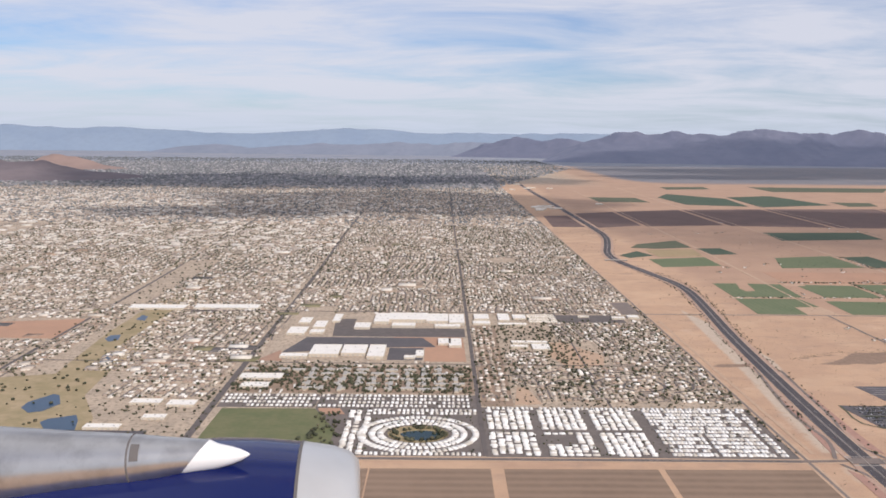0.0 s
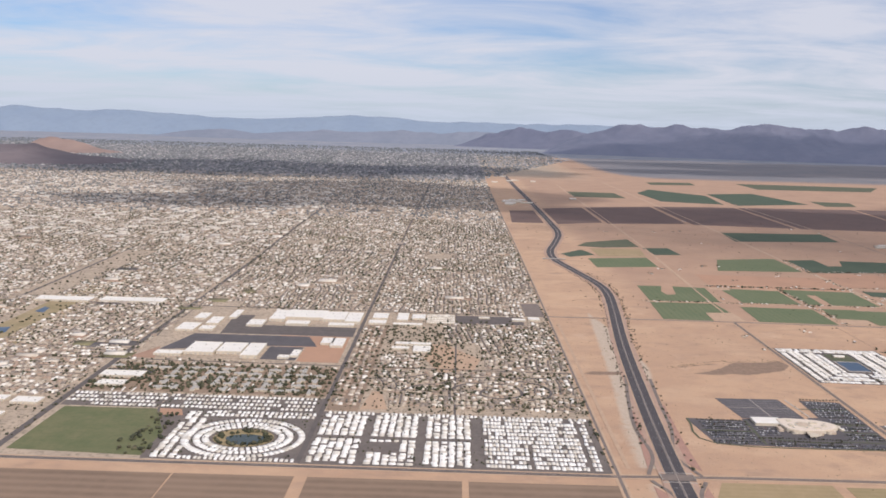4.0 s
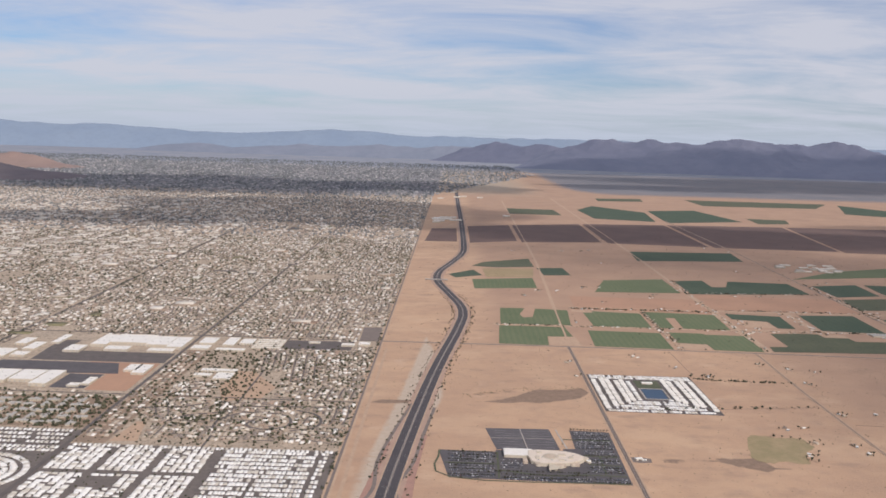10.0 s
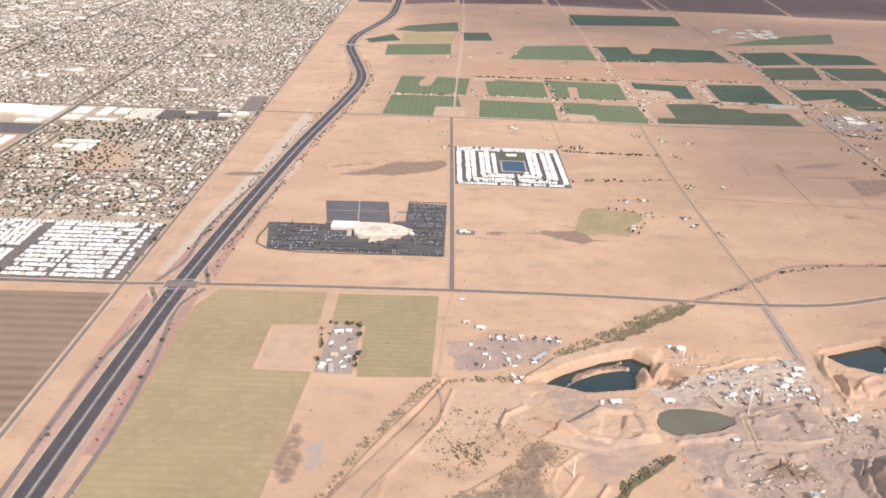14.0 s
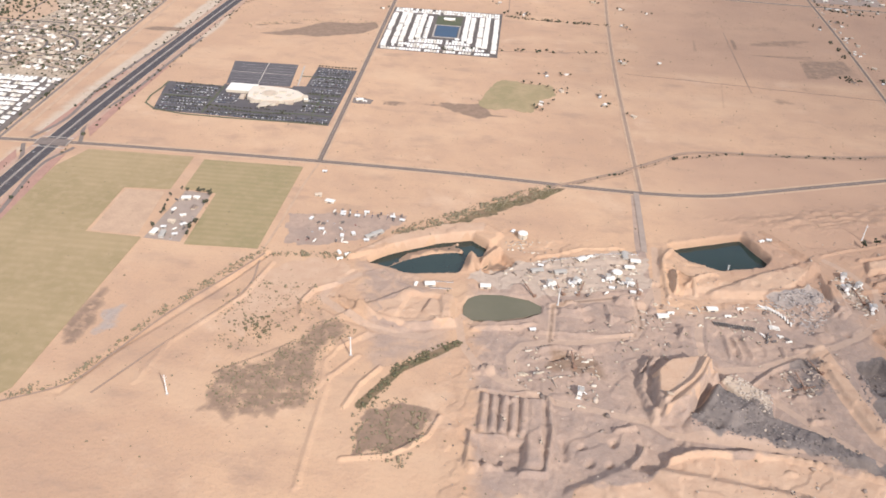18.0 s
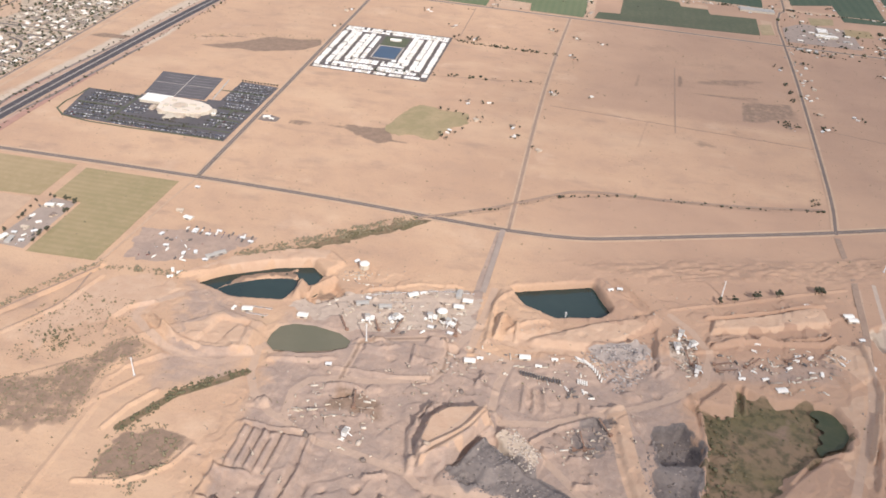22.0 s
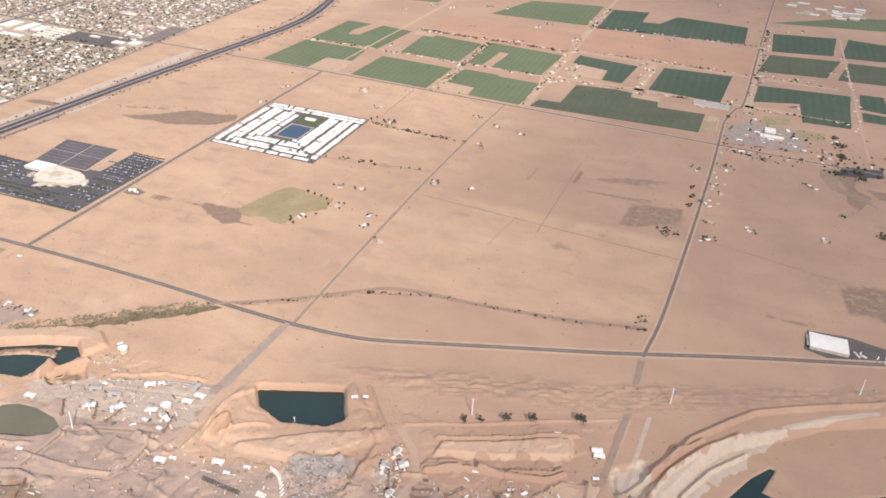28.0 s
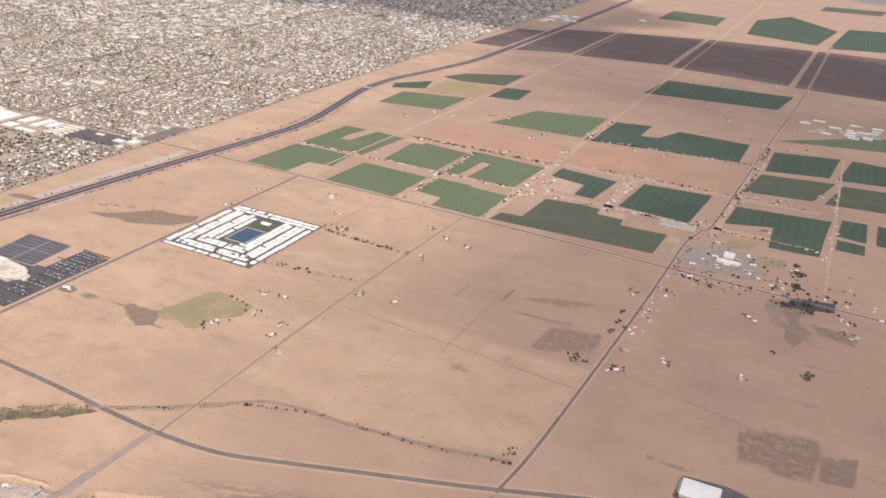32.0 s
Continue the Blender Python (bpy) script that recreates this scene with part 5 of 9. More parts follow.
def ridge(name, ax, ay, bx, by, deep, tops, rough, material, label, seed, nx=180, ny=34, category="mountains", rugged=0.30):
    """A range from a to b, deep metres through; tops: its crest's heights at even steps."""
    rng = random.Random(seed)
    off = Vector((rng.uniform(0, 99), rng.uniform(0, 99), rng.uniform(0, 99)))
    d = Vector((bx - ax, by - ay))
    r = Vector((-d.y, d.x)).normalized()
    long = d.length
    verts = []
    for j in range(ny):
        v = j / (ny - 1)
        for i in range(nx):
            u = i / (nx - 1)
            crest = float(np.interp(u * (len(tops) - 1), range(len(tops)), tops))
            body = max(0.0, 1 - abs(2 * v - 1)) ** 0.8
            p = Vector((u * long, v * deep, 0)) + off * 50
            k = noise.ridged_multi_fractal(p * (1 / rough), 0.9, 2.1, 6, 0.9, 2.0)
            h = crest * body * (0.84 + rugged * (k - 0.55)) - 2
            if i in (0, nx - 1):
                h = -5
            q = Vector((ax, ay)) + d * u + r * (v - 0.5) * deep
            verts.append((q.x, q.y, h))
    ids = np.arange(nx * ny).reshape(ny, nx)
    q = np.stack([ids[:-1, :-1], ids[:-1, 1:], ids[1:, 1:], ids[1:, :-1]], -1).reshape(-1, 4)
    me = mesh_np(name, verts, np.concatenate([q[:, [0, 1, 2]], q[:, [0, 2, 3]]]), material)
    return tagged(new(name, me), label, category, kind="structure")


# haze is painted into these three ranges: blue base colours plus a faint glow
FAR_ROCK = rock("haze_glow_far_range", (0.15, 0.19, 0.25), (0.13, 0.17, 0.235), (0.36, 0.44, 0.56), 0.40)
MID_ROCK = rock("haze_glow_range", (0.085, 0.086, 0.118), (0.115, 0.112, 0.142), (0.21, 0.265, 0.41), 0.36)
LOW_ROCK = rock("haze_glow_foothills", (0.13, 0.14, 0.17), (0.16, 0.165, 0.195), (0.26, 0.32, 0.44), 0.42)
# the butte's dark tone carries the cloud shade lying on it
DARK_ROCK = rock("cloud_darkened_rock", (0.15, 0.125, 0.135), (0.19, 0.155, 0.16))
RED_ROCK = rock("red_sandstone", (0.31, 0.22, 0.185), (0.27, 0.19, 0.165))
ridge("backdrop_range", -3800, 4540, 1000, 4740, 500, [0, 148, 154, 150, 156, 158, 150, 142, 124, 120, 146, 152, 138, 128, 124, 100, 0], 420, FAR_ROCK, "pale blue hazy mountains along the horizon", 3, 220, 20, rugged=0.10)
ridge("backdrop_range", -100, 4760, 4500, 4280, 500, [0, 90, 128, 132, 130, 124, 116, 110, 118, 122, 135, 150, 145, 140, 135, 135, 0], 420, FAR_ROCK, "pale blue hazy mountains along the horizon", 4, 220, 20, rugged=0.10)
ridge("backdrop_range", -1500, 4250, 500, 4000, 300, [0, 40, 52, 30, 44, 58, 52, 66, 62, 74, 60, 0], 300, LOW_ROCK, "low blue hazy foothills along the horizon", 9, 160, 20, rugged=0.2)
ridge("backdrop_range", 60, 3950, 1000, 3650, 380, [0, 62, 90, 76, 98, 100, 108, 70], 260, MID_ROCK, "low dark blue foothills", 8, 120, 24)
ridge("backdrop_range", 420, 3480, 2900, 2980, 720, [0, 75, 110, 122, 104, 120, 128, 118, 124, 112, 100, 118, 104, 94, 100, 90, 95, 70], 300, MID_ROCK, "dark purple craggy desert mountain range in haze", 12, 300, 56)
ridge("hill_butte", -1250, 1830, -640, 1780, 300, [0, 30, 43, 51, 46, 48, 34, 24, 12, 0], 160, DARK_ROCK, "dark rocky butte rising from the suburbs", 21, 110, 34, "hill")
ridge("hill_slope", -1120, 2260, -830, 2240, 220, [0, 36, 40, 34, 24, 12, 6, 0], 160, RED_ROCK, "reddish bare hill slope beside the butte", 23, 80, 24, "hill")
ridge("hill_slope", -1100, 1480, -800, 1500, 160, [0, 12, 18, 15, 8, 0], 100, RED_ROCK, "low reddish bare hill", 25, 60, 20, "hill")

# ---- clouds overhead, whose shade lies on the plain ----
def cloud_material(name, low, high, most, size):
    """Thicker in the middle, ragged by noise."""
    m = bpy.data.materials.new(name)
    m.use_nodes = True
    n, l = m.node_tree.nodes, m.node_tree.links
    n["Principled BSDF"].inputs["Base Color"].default_value = (0.9, 0.9, 0.92, 1)
    n["Principled BSDF"].inputs["Roughness"].default_value = 1.0
    tc, t, g = n.new("ShaderNodeTexCoord"), n.new("ShaderNodeTexNoise"), n.new("ShaderNodeTexGradient")
    g.gradient_type = "SPHERICAL"
    l.new(tc.outputs["Object"], g.inputs["Vector"])
    t.inputs["Scale"].default_value, t.inputs["Detail"].default_value = size, 7.0
    l.new(tc.outputs["Object"], t.inputs["Vector"])
    a = n.new("ShaderNodeMath")
    a.operation = "MULTIPLY_ADD"
    a.inputs[1].default_value = 0.75
    l.new(g.outputs["Fac"], a.inputs[0])
    l.new(t.outputs["Fac"], a.inputs[2])
    r = n.new("ShaderNodeMapRange")
    r.interpolation_type = "SMOOTHSTEP"
    r.inputs["From Min"].default_value, r.inputs["From Max"].default_value = low, high
    r.inputs["To Max"].default_value = most
    l.new(a.outputs[0], r.inputs["Value"])
    l.new(r.outputs["Result"], n["Principled BSDF"].inputs["Alpha"])
    return m


CLOUD = cloud_material("cloud", 0.55, 0.86, 0.80, 2.2)
THIN_CLOUD = cloud_material("thin_cloud", 0.40, 0.95, 0.50, 1.2)
CLOUD_Z = 1100.0
drift = to_sun * (CLOUD_Z / to_sun.z)
# the thin one at (470, 150) is added, unseen, to dim the quarry's east
for cx, cy, rx, ry, thin in ((430, 1020, 520, 150, 0), (-80, 1230, 420, 330, 0), (-450, 1750, 560, 430, 0), (60, 1850, 330, 260, 0), (950, 1150, 380, 170, 0), (1500, 2350, 1500, 520, 0), (-300, 1050, 240, 120, 0), (620, 2050, 380, 160, 0), (580, 320, 300, 340, 1), (470, 150, 150, 100, 1), (620, 700, 420, 230, 1), (380, 850, 300, 110, 1), (1000, 3000, 1300, 420, 0)):
    s, n = Shape(), 40
    edge = [(math.cos(6.2832 * k / n), math.sin(6.2832 * k / n)) for k in range(n)]
    s.add([(0, 0, 0)] + [(0.6 * x, 0.6 * y, -4) for x, y in edge] + [(x, y, -12) for x, y in edge],
          [(0, 1 + k, 1 + (k + 1) % n) for k in range(n)] + [(1 + k, 1 + n + k, 1 + n + (k + 1) % n, 1 + (k + 1) % n) for k in range(n)])
    for k, q in enumerate(s.v):
        s.v[k] = (q[0], q[1], q[2] * 0.001)
    ob = part("cloud", s, THIN_CLOUD if thin else CLOUD)
    ob.matrix_basis = pose(cx + drift.x, cy + drift.y, CLOUD_Z) @ Matrix.Diagonal((rx, ry, 1000, 1))
    tagged(ob, "thin flat white cloud drifting over the plain", "cloud", "clouds over the valley", "stuff")


# ---- the city: houses and trees by the thousand ----
BOX_V = np.array([(-.5, -.5, 0), (.5, -.5, 0), (.5, .5, 0), (-.5, .5, 0), (-.5, -.5, 1), (.5, -.5, 1), (.5, .5, 1), (-.5, .5, 1)])
BOX_F = np.array([(4, 5, 6), (4, 6, 7), (0, 1, 5), (0, 5, 4), (1, 2, 6), (1, 6, 5), (2, 3, 7), (2, 7, 6), (3, 0, 4), (3, 4, 7)])
HIP_V = np.array([(-.5, -.5, 0), (.5, -.5, 0), (.5, .5, 0), (-.5, .5, 0), (-.5, -.5, .62), (.5, -.5, .62), (.5, .5, .62), (-.5, .5, .62), (-.28, 0, 1), (.28, 0, 1)])
HIP_F = np.array([(0, 1, 5), (0, 5, 4), (1, 2, 6), (1, 6, 5), (2, 3, 7), (2, 7, 6), (3, 0, 4), (3, 4, 7), (4, 5, 9), (4, 9, 8), (6, 7, 8), (6, 8, 9), (5, 6, 9), (7, 4, 8)])


def clump(seed, sub=1):
    bm = bmesh.new()
    bmesh.ops.create_icosphere(bm, subdivisions=sub, radius=0.5)
    rng = random.Random(seed)
    for v in bm.verts:
        v.co *= rng.uniform(0.68, 1.25)
        v.co.z += 0.45
    v = np.array([tuple(q.co) for q in bm.verts])
    f = np.array([[q.index for q in t.verts] for t in bm.faces])
    bm.free()
    return v, f


def scatter(name, shape, places, sizes, turns, material, label, category):
    """Many small solids in one mesh. places: n x 3; sizes: n x 3; turns: radians."""
    V, F = shape
    places, sizes, turns = np.asarray(places, float), np.asarray(sizes, float), np.asarray(turns, float)
    P = V[None] * sizes[:, None]
    c, s = np.cos(turns)[:, None], np.sin(turns)[:, None]
    P = np.stack([P[..., 0] * c - P[..., 1] * s, P[..., 0] * s + P[..., 1] * c, P[..., 2]], -1) + places[:, None]
    T = F[None] + (np.arange(len(places)) * len(V))[:, None, None]
    return tagged(new(name, mesh_np(name, P.reshape(-1, 3), T.reshape(-1, 3), material)), label, category, kind="stuff")


ROOFS = mat("suburban_roofs", (0.5, 0.4, 0.3), (0.80, 0.78, 0.76), 1.2, None, 3.0, 0.85,
            island=[(0.47, 0.395, 0.315), (0.36, 0.295, 0.24), (0.55, 0.47, 0.38), (0.27, 0.225, 0.19), (0.72, 0.65, 0.56), (0.40, 0.30, 0.23), (0.50, 0.42, 0.34), (0.30, 0.25, 0.21), (0.86, 0.82, 0.76)])
PALE_ROOFS = mat("pale_flat_roofs", (0.7, 0.65, 0.6), (0.86, 0.85, 0.84), 0.5, None, 3.0, 0.8,
                 island=[(0.70, 0.64, 0.56), (0.58, 0.51, 0.43), (0.74, 0.69, 0.62), (0.50, 0.42, 0.345), (0.66, 0.60, 0.52), (0.42, 0.355, 0.30)])
# far roofs and leaves are greyed and blued in colour to stand for haze
FAR_ROOFS = mat("haze_tinted_roofs", (0.4, 0.4, 0.4), (0.86, 0.85, 0.84), 0.5, None, 3.0, 0.8, island=[(0.34, 0.335, 0.34), (0.25, 0.255, 0.27), (0.28, 0.28, 0.29), (0.50, 0.47, 0.455), (0.24, 0.245, 0.26), (0.36, 0.34, 0.335)])
FAR_LEAVES = mat("haze_tinted_trees", (0.145, 0.158, 0.162), (0.18, 0.19, 0.193), 0.02, (0.125, 0.138, 0.142), 0.4, 0.95)
WHITE_HOMES = mat("mobile_home_roofs", (0.8, 0.8, 0.8), (0.9, 0.89, 0.87), 0.8, None, 3.0, 0.7,
                  island=[(0.86, 0.84, 0.80), (0.80, 0.77, 0.72), (0.88, 0.86, 0.83), (0.70, 0.66, 0.60), (0.84, 0.82, 0.78), (0.60, 0.55, 0.48)])

# stretches of the plan without houses: malls, parks, schools, parks of mobile homes, bare lots
CLEAR = [(-82, 352, 13, 452), (-82, 246, 13, 310), (27, 372, 56, 452), (46, 345, 74, 392), (26, 294, 37, 318), (99, 440, 112, 490), (-178, 246, -128, 335), (-232, 386, -184, 434), (-172, 330, -150, 470), (-196, 470, -172, 640),
         (-86, 310, 12, 345), (13, 310, 28, 455), (-76, 452, -60, 470), (60, 432, 100, 452), (38, 640, 58, 665), (-70, 700, -56, 720)]
CLEAR.append((13, 246, 112, 294))
LANES = [smooth(p, 8) for p in ([(60, 312), (60, 322), (66, 330), (76, 332), (86, 328), (88, 318), (80, 313), (72, 317), (74, 325)], [(90, 312), (98, 316), (100, 324), (96, 332), (88, 336)], [(40, 318), (46, 326), (56, 330), (64, 338), (80, 340), (100, 341)], [(20, 333), (40, 336), (50, 342)])]
# open plots, schools and yards that break up the rows
rng = np.random.default_rng(11)
plots, tints = [], []
for k in range(90):
    x, y = rng.uniform(-330, 98), rng.uniform(465, 1450)
    w, d = rng.uniform(7, 20), rng.uniform(6, 16)
    if x > -0.58 * y:
        CLEAR.append((x, y, x + w, y + d))
        plots.append((x + w / 2, y + d / 2, w, d))
for k in range(26):
    x, y = rng.uniform(-300, -90), rng.uniform(330, 460)
    w, d = rng.uniform(6, 14), rng.uniform(5, 10)
    if x > -0.58 * y and not -184 < x + w / 2 < -126:
        CLEAR.append((x, y, x + w, y + d))
        plots.append((x + w / 2, y + d / 2, w, d))


YARDS, STREETS = [], []


def clear(X, Y, x0, y0, y1):
    """Which places lie within the city and outside its clear stretches, lanes and main streets."""
    keep = (X > -0.60 * Y - 25) & (X < 110.5 + np.maximum(0, Y - 1600) * 0.3) & (X > x0) & (Y > y0) & (Y < y1)
    for a, b, c, d in CLEAR:
        keep &= ~((X > a) & (X < c) & (Y > b) & (Y < d))
    for lane in LANES:
        keep &= along(X, Y, lane) > 1.25
    for x0r, x1r, w in ((-83, -100, 2.2), (13.5, 12, 1.8), (-181, -215, 1.7), (-280, -330, 1.5), (-390, -470, 1.5)):
        keep &= np.abs(X - (x0r + (x1r - x0r) * np.clip((Y - 246) / 700, 0, 1.4))) > w
    for y in (349, 455, 560, 668, 880, 1095, 1310):
        keep &= np.abs(Y - y) > 1.7
    return keep


def lots(x0, x1, y0, y1, dx, dy, jitter, cell=44.0, yards=False):
    """Places of houses in rows along streets, quarter by quarter; with yards, also the trees behind them and the streets before them."""
    XS, YS, TX, TY = [], [], [], []
    for cx in np.arange(math.floor(x0 / cell) * cell, x1, cell):
        for cy in np.arange(math.floor(y0 / 53) * 53, y1, 53):
            across = rng.random() < 0.42
            bow, freq, phase = rng.uniform(0, 2.6) * (rng.random() < 0.5), rng.uniform(0.09, 0.18), rng.uniform(0, 6)
            a = rng.choice([0.0, 0.0, 0.0, 0.12, -0.1])
            gaps = rng.choice([0.02, 0.05, 0.12])

            def place(u, v):
                u = u + bow * np.sin(v * freq + phase)
                u, v = u * math.cos(a) - v * math.sin(a), u * math.sin(a) + v * math.cos(a)
                if across:
                    u, v = v, u
                return u + cell / 2, v + 26.5

            def within(u, v):
                return (u > 0.5) & (u < cell - 0.5) & (v > 0.5) & (v < 52.5)

            u, v = np.meshgrid(np.arange(-17, 18) * dx, np.arange(-40, 40, dy * 0.92))
            lane = np.round(u / dx).astype(int)
            u = u + np.where(lane % 2 == 0, 0.16, -0.16) * dx + rng.normal(0, jitter, u.shape)
            u, v = place(u, v + rng.normal(0, jitter, v.shape))
            inside = within(u, v) & (rng.random(u.shape) > gaps)
            XS.append(u[inside] + cx), YS.append(v[inside] + cy)
            if yards:
                leafy = rng.choice([0.4, 0.65, 0.9])
                u, v = np.meshgrid(np.arange(-9, 9) * 2 * dx + 0.5 * dx, np.arange(-40, 40, dy * 0.6))
                u, v = place(u + rng.normal(0, 0.22 * dx, u.shape), v + rng.normal(0, 0.3 * dy, v.shape))
                inside = within(u, v) & (rng.random(u.shape) < leafy)
                TX.append(u[inside] + cx), TY.append(v[inside] + cy)
                k, t = np.meshgrid(np.arange(-9, 9), np.arange(-40, 40, 4.0), indexing="ij")
                su, sv = place((2 * k + 1.5) * dx, t)
                ok = within(su, sv)
                ok = ok[:, :-1] & ok[:, 1:]
                STREETS.append(np.stack([su[:, :-1][ok] + cx, sv[:, :-1][ok] + cy, su[:, 1:][ok] + cx, sv[:, 1:][ok] + cy], 1))
    X, Y = np.concatenate(XS), np.concatenate(YS)
    keep = clear(X, Y, x0, y0, y1)
    if yards:
        tx, ty = np.concatenate(TX), np.concatenate(TY)
        ok = clear(tx, ty, x0, y0, y1)
        YARDS.append((tx[ok], ty[ok], dy))
    return X[keep], Y[keep]


def town(name, x0, x1, y0, y1, dx, dy, jitter, size, tall, material, label, shape=(HIP_V, HIP_F), leave=0.06, yards=False):
    X, Y = lots(x0, x1, y0, y1, dx, dy, jitter, yards=yards)
    k = rng.random(len(X)) > leave
    X, Y = X[k], Y[k]
    n = len(X)
    S = np.stack([rng.uniform(0.75, 1.2, n) * size, rng.uniform(0.6, 0.95, n) * size, rng.uniform(0.8, 1.3, n) * tall], 1)
    scatter(name, shape, np.stack([X, Y, np.full(n, 0.02)], 1), S, rng.choice([0, math.pi / 2], n) + rng.normal(0, 0.08, n), material, label, "houses")


PLOTS = mat("open_plots", (0.4, 0.3, 0.2), (0.8, 0.78, 0.76), 0.3, None, 3.0, 0.95, island=[(0.44, 0.31, 0.215), (0.36, 0.25, 0.18), (0.15, 0.135, 0.13), (0.24, 0.215, 0.12), (0.40, 0.31, 0.23), (0.12, 0.11, 0.11), (0.18, 0.165, 0.09)])
scatter("open_plots", (BOX_V, BOX_F), [(x, y, 0.0) for x, y, w, d in plots], [(w, d, 0.05 + 0.0012 * k) for k, (x, y, w, d) in enumerate(plots)], np.zeros(len(plots)), PLOTS, "bare lots, fields and car parks among houses", "lots")
big = [p for k, p in enumerate(plots) if k % 5 < 3]
scatter("commercial_buildings", (BOX_V, BOX_F), [(x - 0.1 * w, y + 0.16 * d, 0.1) for x, y, w, d in big], [(0.66 * w, 0.46 * d, 0.9) for x, y, w, d in big], np.zeros(len(big)), PALE_ROOFS, "large pale-roofed stores and schools", "buildings")


town("suburban_houses", -330, 112, 300, 560, 2.55, 2.35, 0.22, 1.85, 0.62, ROOFS, "dense rows of tan-roofed suburban houses", yards=True)
town("suburban_houses", -420, 112, 560, 900, 2.75, 2.6, 0.25, 2.0, 0.65, ROOFS, "dense rows of tan-roofed suburban houses", yards=True)
town("suburban_houses", -900, 112, 900, 1500, 4.6, 4.6, 0.7, 2.9, 0.8, ROOFS, "distant suburban houses merging into rows")
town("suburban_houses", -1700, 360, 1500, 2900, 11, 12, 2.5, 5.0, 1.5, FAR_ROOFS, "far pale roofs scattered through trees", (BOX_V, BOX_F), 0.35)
town("commercial_buildings", -420, -90, 330, 900, 9.5, 9.0, 2.5, 4.2, 0.8, PALE_ROOFS, "pale flat-roofed commercial buildings", (BOX_V, BOX_F), 0.70)
town("commercial_buildings", -640, -100, 700, 1350, 12, 13, 3.0, 7.5, 1.1, PALE_ROOFS, "pale flat-roofed warehouses among houses", (BOX_V, BOX_F), 0.52)
town("commercial_buildings", -99, 112, 640, 1400, 24, 30, 5.0, 5.5, 0.8, PALE_ROOFS, "scattered pale flat-roofed buildings", (BOX_V, BOX_F), 0.6)


def grove(name, x0, x1, y0, y1, count, size, label, seed, tight=False, leaf=CITY_LEAVES):
    r = np.random.default_rng(seed)
    X, Y = r.uniform(x0, x1, count), r.uniform(y0, y1, count)
    keep = (X > -0.60 * Y - 25) & (X < 111.5 + np.maximum(0, Y - 1600) * 0.3) if not tight else X > -1e9
    patch = np.sin(X * 0.06 + 1.3 * np.sin(Y * 0.05)) + np.sin(Y * 0.08 + X * 0.03)
    keep &= r.random(count) < 0.62 + 0.22 * patch
    for a, b, c, d in CLEAR[:2] + CLEAR[4:]:
        keep &= ~((X > a) & (X < c) & (Y > b) & (Y < d))
    for lane in LANES:
        keep &= along(X, Y, lane) > 0.8
    X, Y = X[keep], Y[keep]
    n = len(X)
    w = r.uniform(0.6, 1.35, n) * size
    S = np.stack([w, w * r.uniform(0.8, 1.2, n), w * r.uniform(0.55, 0.9, n)], 1)
    return scatter(name, clump(seed), np.stack([X, Y, np.zeros(n)], 1), S, r.uniform(0, 6.28, n), leaf, label, "trees")


for k, (X, Y, dy) in enumerate(YARDS):
    w = rng.uniform(0.45, 1.0, len(X)) * dy * 0.66
    scatter("yard_trees", clump(37 + k), np.stack([X, Y, np.zeros(len(X))], 1), np.stack([w, w, w * 0.8], 1), rng.uniform(0, 6.28, len(X)), CITY_LEAVES, "dark garden trees in rows behind suburban houses", "trees")
paving = Shape()
runs = np.concatenate(STREETS)
runs = runs[clear(runs[:, 0], runs[:, 1], -420, 300, 900) & clear(runs[:, 2], runs[:, 3], -420, 300, 900)]
for ax, ay, bx, by in runs:
    d = Vector((bx - ax, by - ay)).normalized() * 0.42
    paving.add([(ax - d.y, ay + d.x, 0.035), (ax + d.y, ay - d.x, 0.035), (bx + d.y, by - d.x, 0.035), (bx - d.y, by + d.x, 0.035)], [(0, 1, 2, 3)])
tagged(part("residential_streets", paving, LANE_ASPHALT), "narrow worn asphalt streets between rows of houses", "streets", kind="stuff")
grove("street_trees", -330, 112, 246, 560, 9000, 1.0, "dark dusty street and garden trees between houses", 31)
grove("street_trees", -420, 112, 560, 900, 7000, 1.3, "dark dusty street trees between houses", 32)
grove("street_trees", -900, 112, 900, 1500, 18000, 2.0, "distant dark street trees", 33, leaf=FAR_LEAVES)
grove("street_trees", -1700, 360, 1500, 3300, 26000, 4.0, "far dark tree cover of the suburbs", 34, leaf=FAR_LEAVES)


# ---- kinds of things, each built once and then copied ----
protos = {}


def put(kind, x, y, turn=0.0, z=None):
    m = pose(x, y, level(x, y) if z is None else z, 0, 0, turn)
    if kind in protos:
        return copy_thing(protos[kind], m)
    ob = MAKERS[kind]()
    ob.matrix_basis = m
    protos[kind] = ob
    return ob


def thing(name, label, category, group=""):
    return tagged(new(name), label, category, group)


def make_home(walls, roof, w, d, label):
    def build():
        ob = thing("mobile_home", label, "mobile home", "homes in the lake resort")
        part("wall", Shape().box(-w / 2, -d / 2, 0.0, w / 2, d / 2, 0.42), walls, ob)
        part("roof", Shape().gable(-d / 2, -w / 2, d / 2, w / 2, 0.42, 0.56, 0.04), roof, ob).matrix_basis = pose(0, 0, 0, 0, 0, 90)
        part("awning", Shape().box(w / 2 + 0.01, -d * 0.35, 0.34, w / 2 + 0.28, d * 0.3, 0.38), WHITE_ROOF, ob)
        return ob
    return build


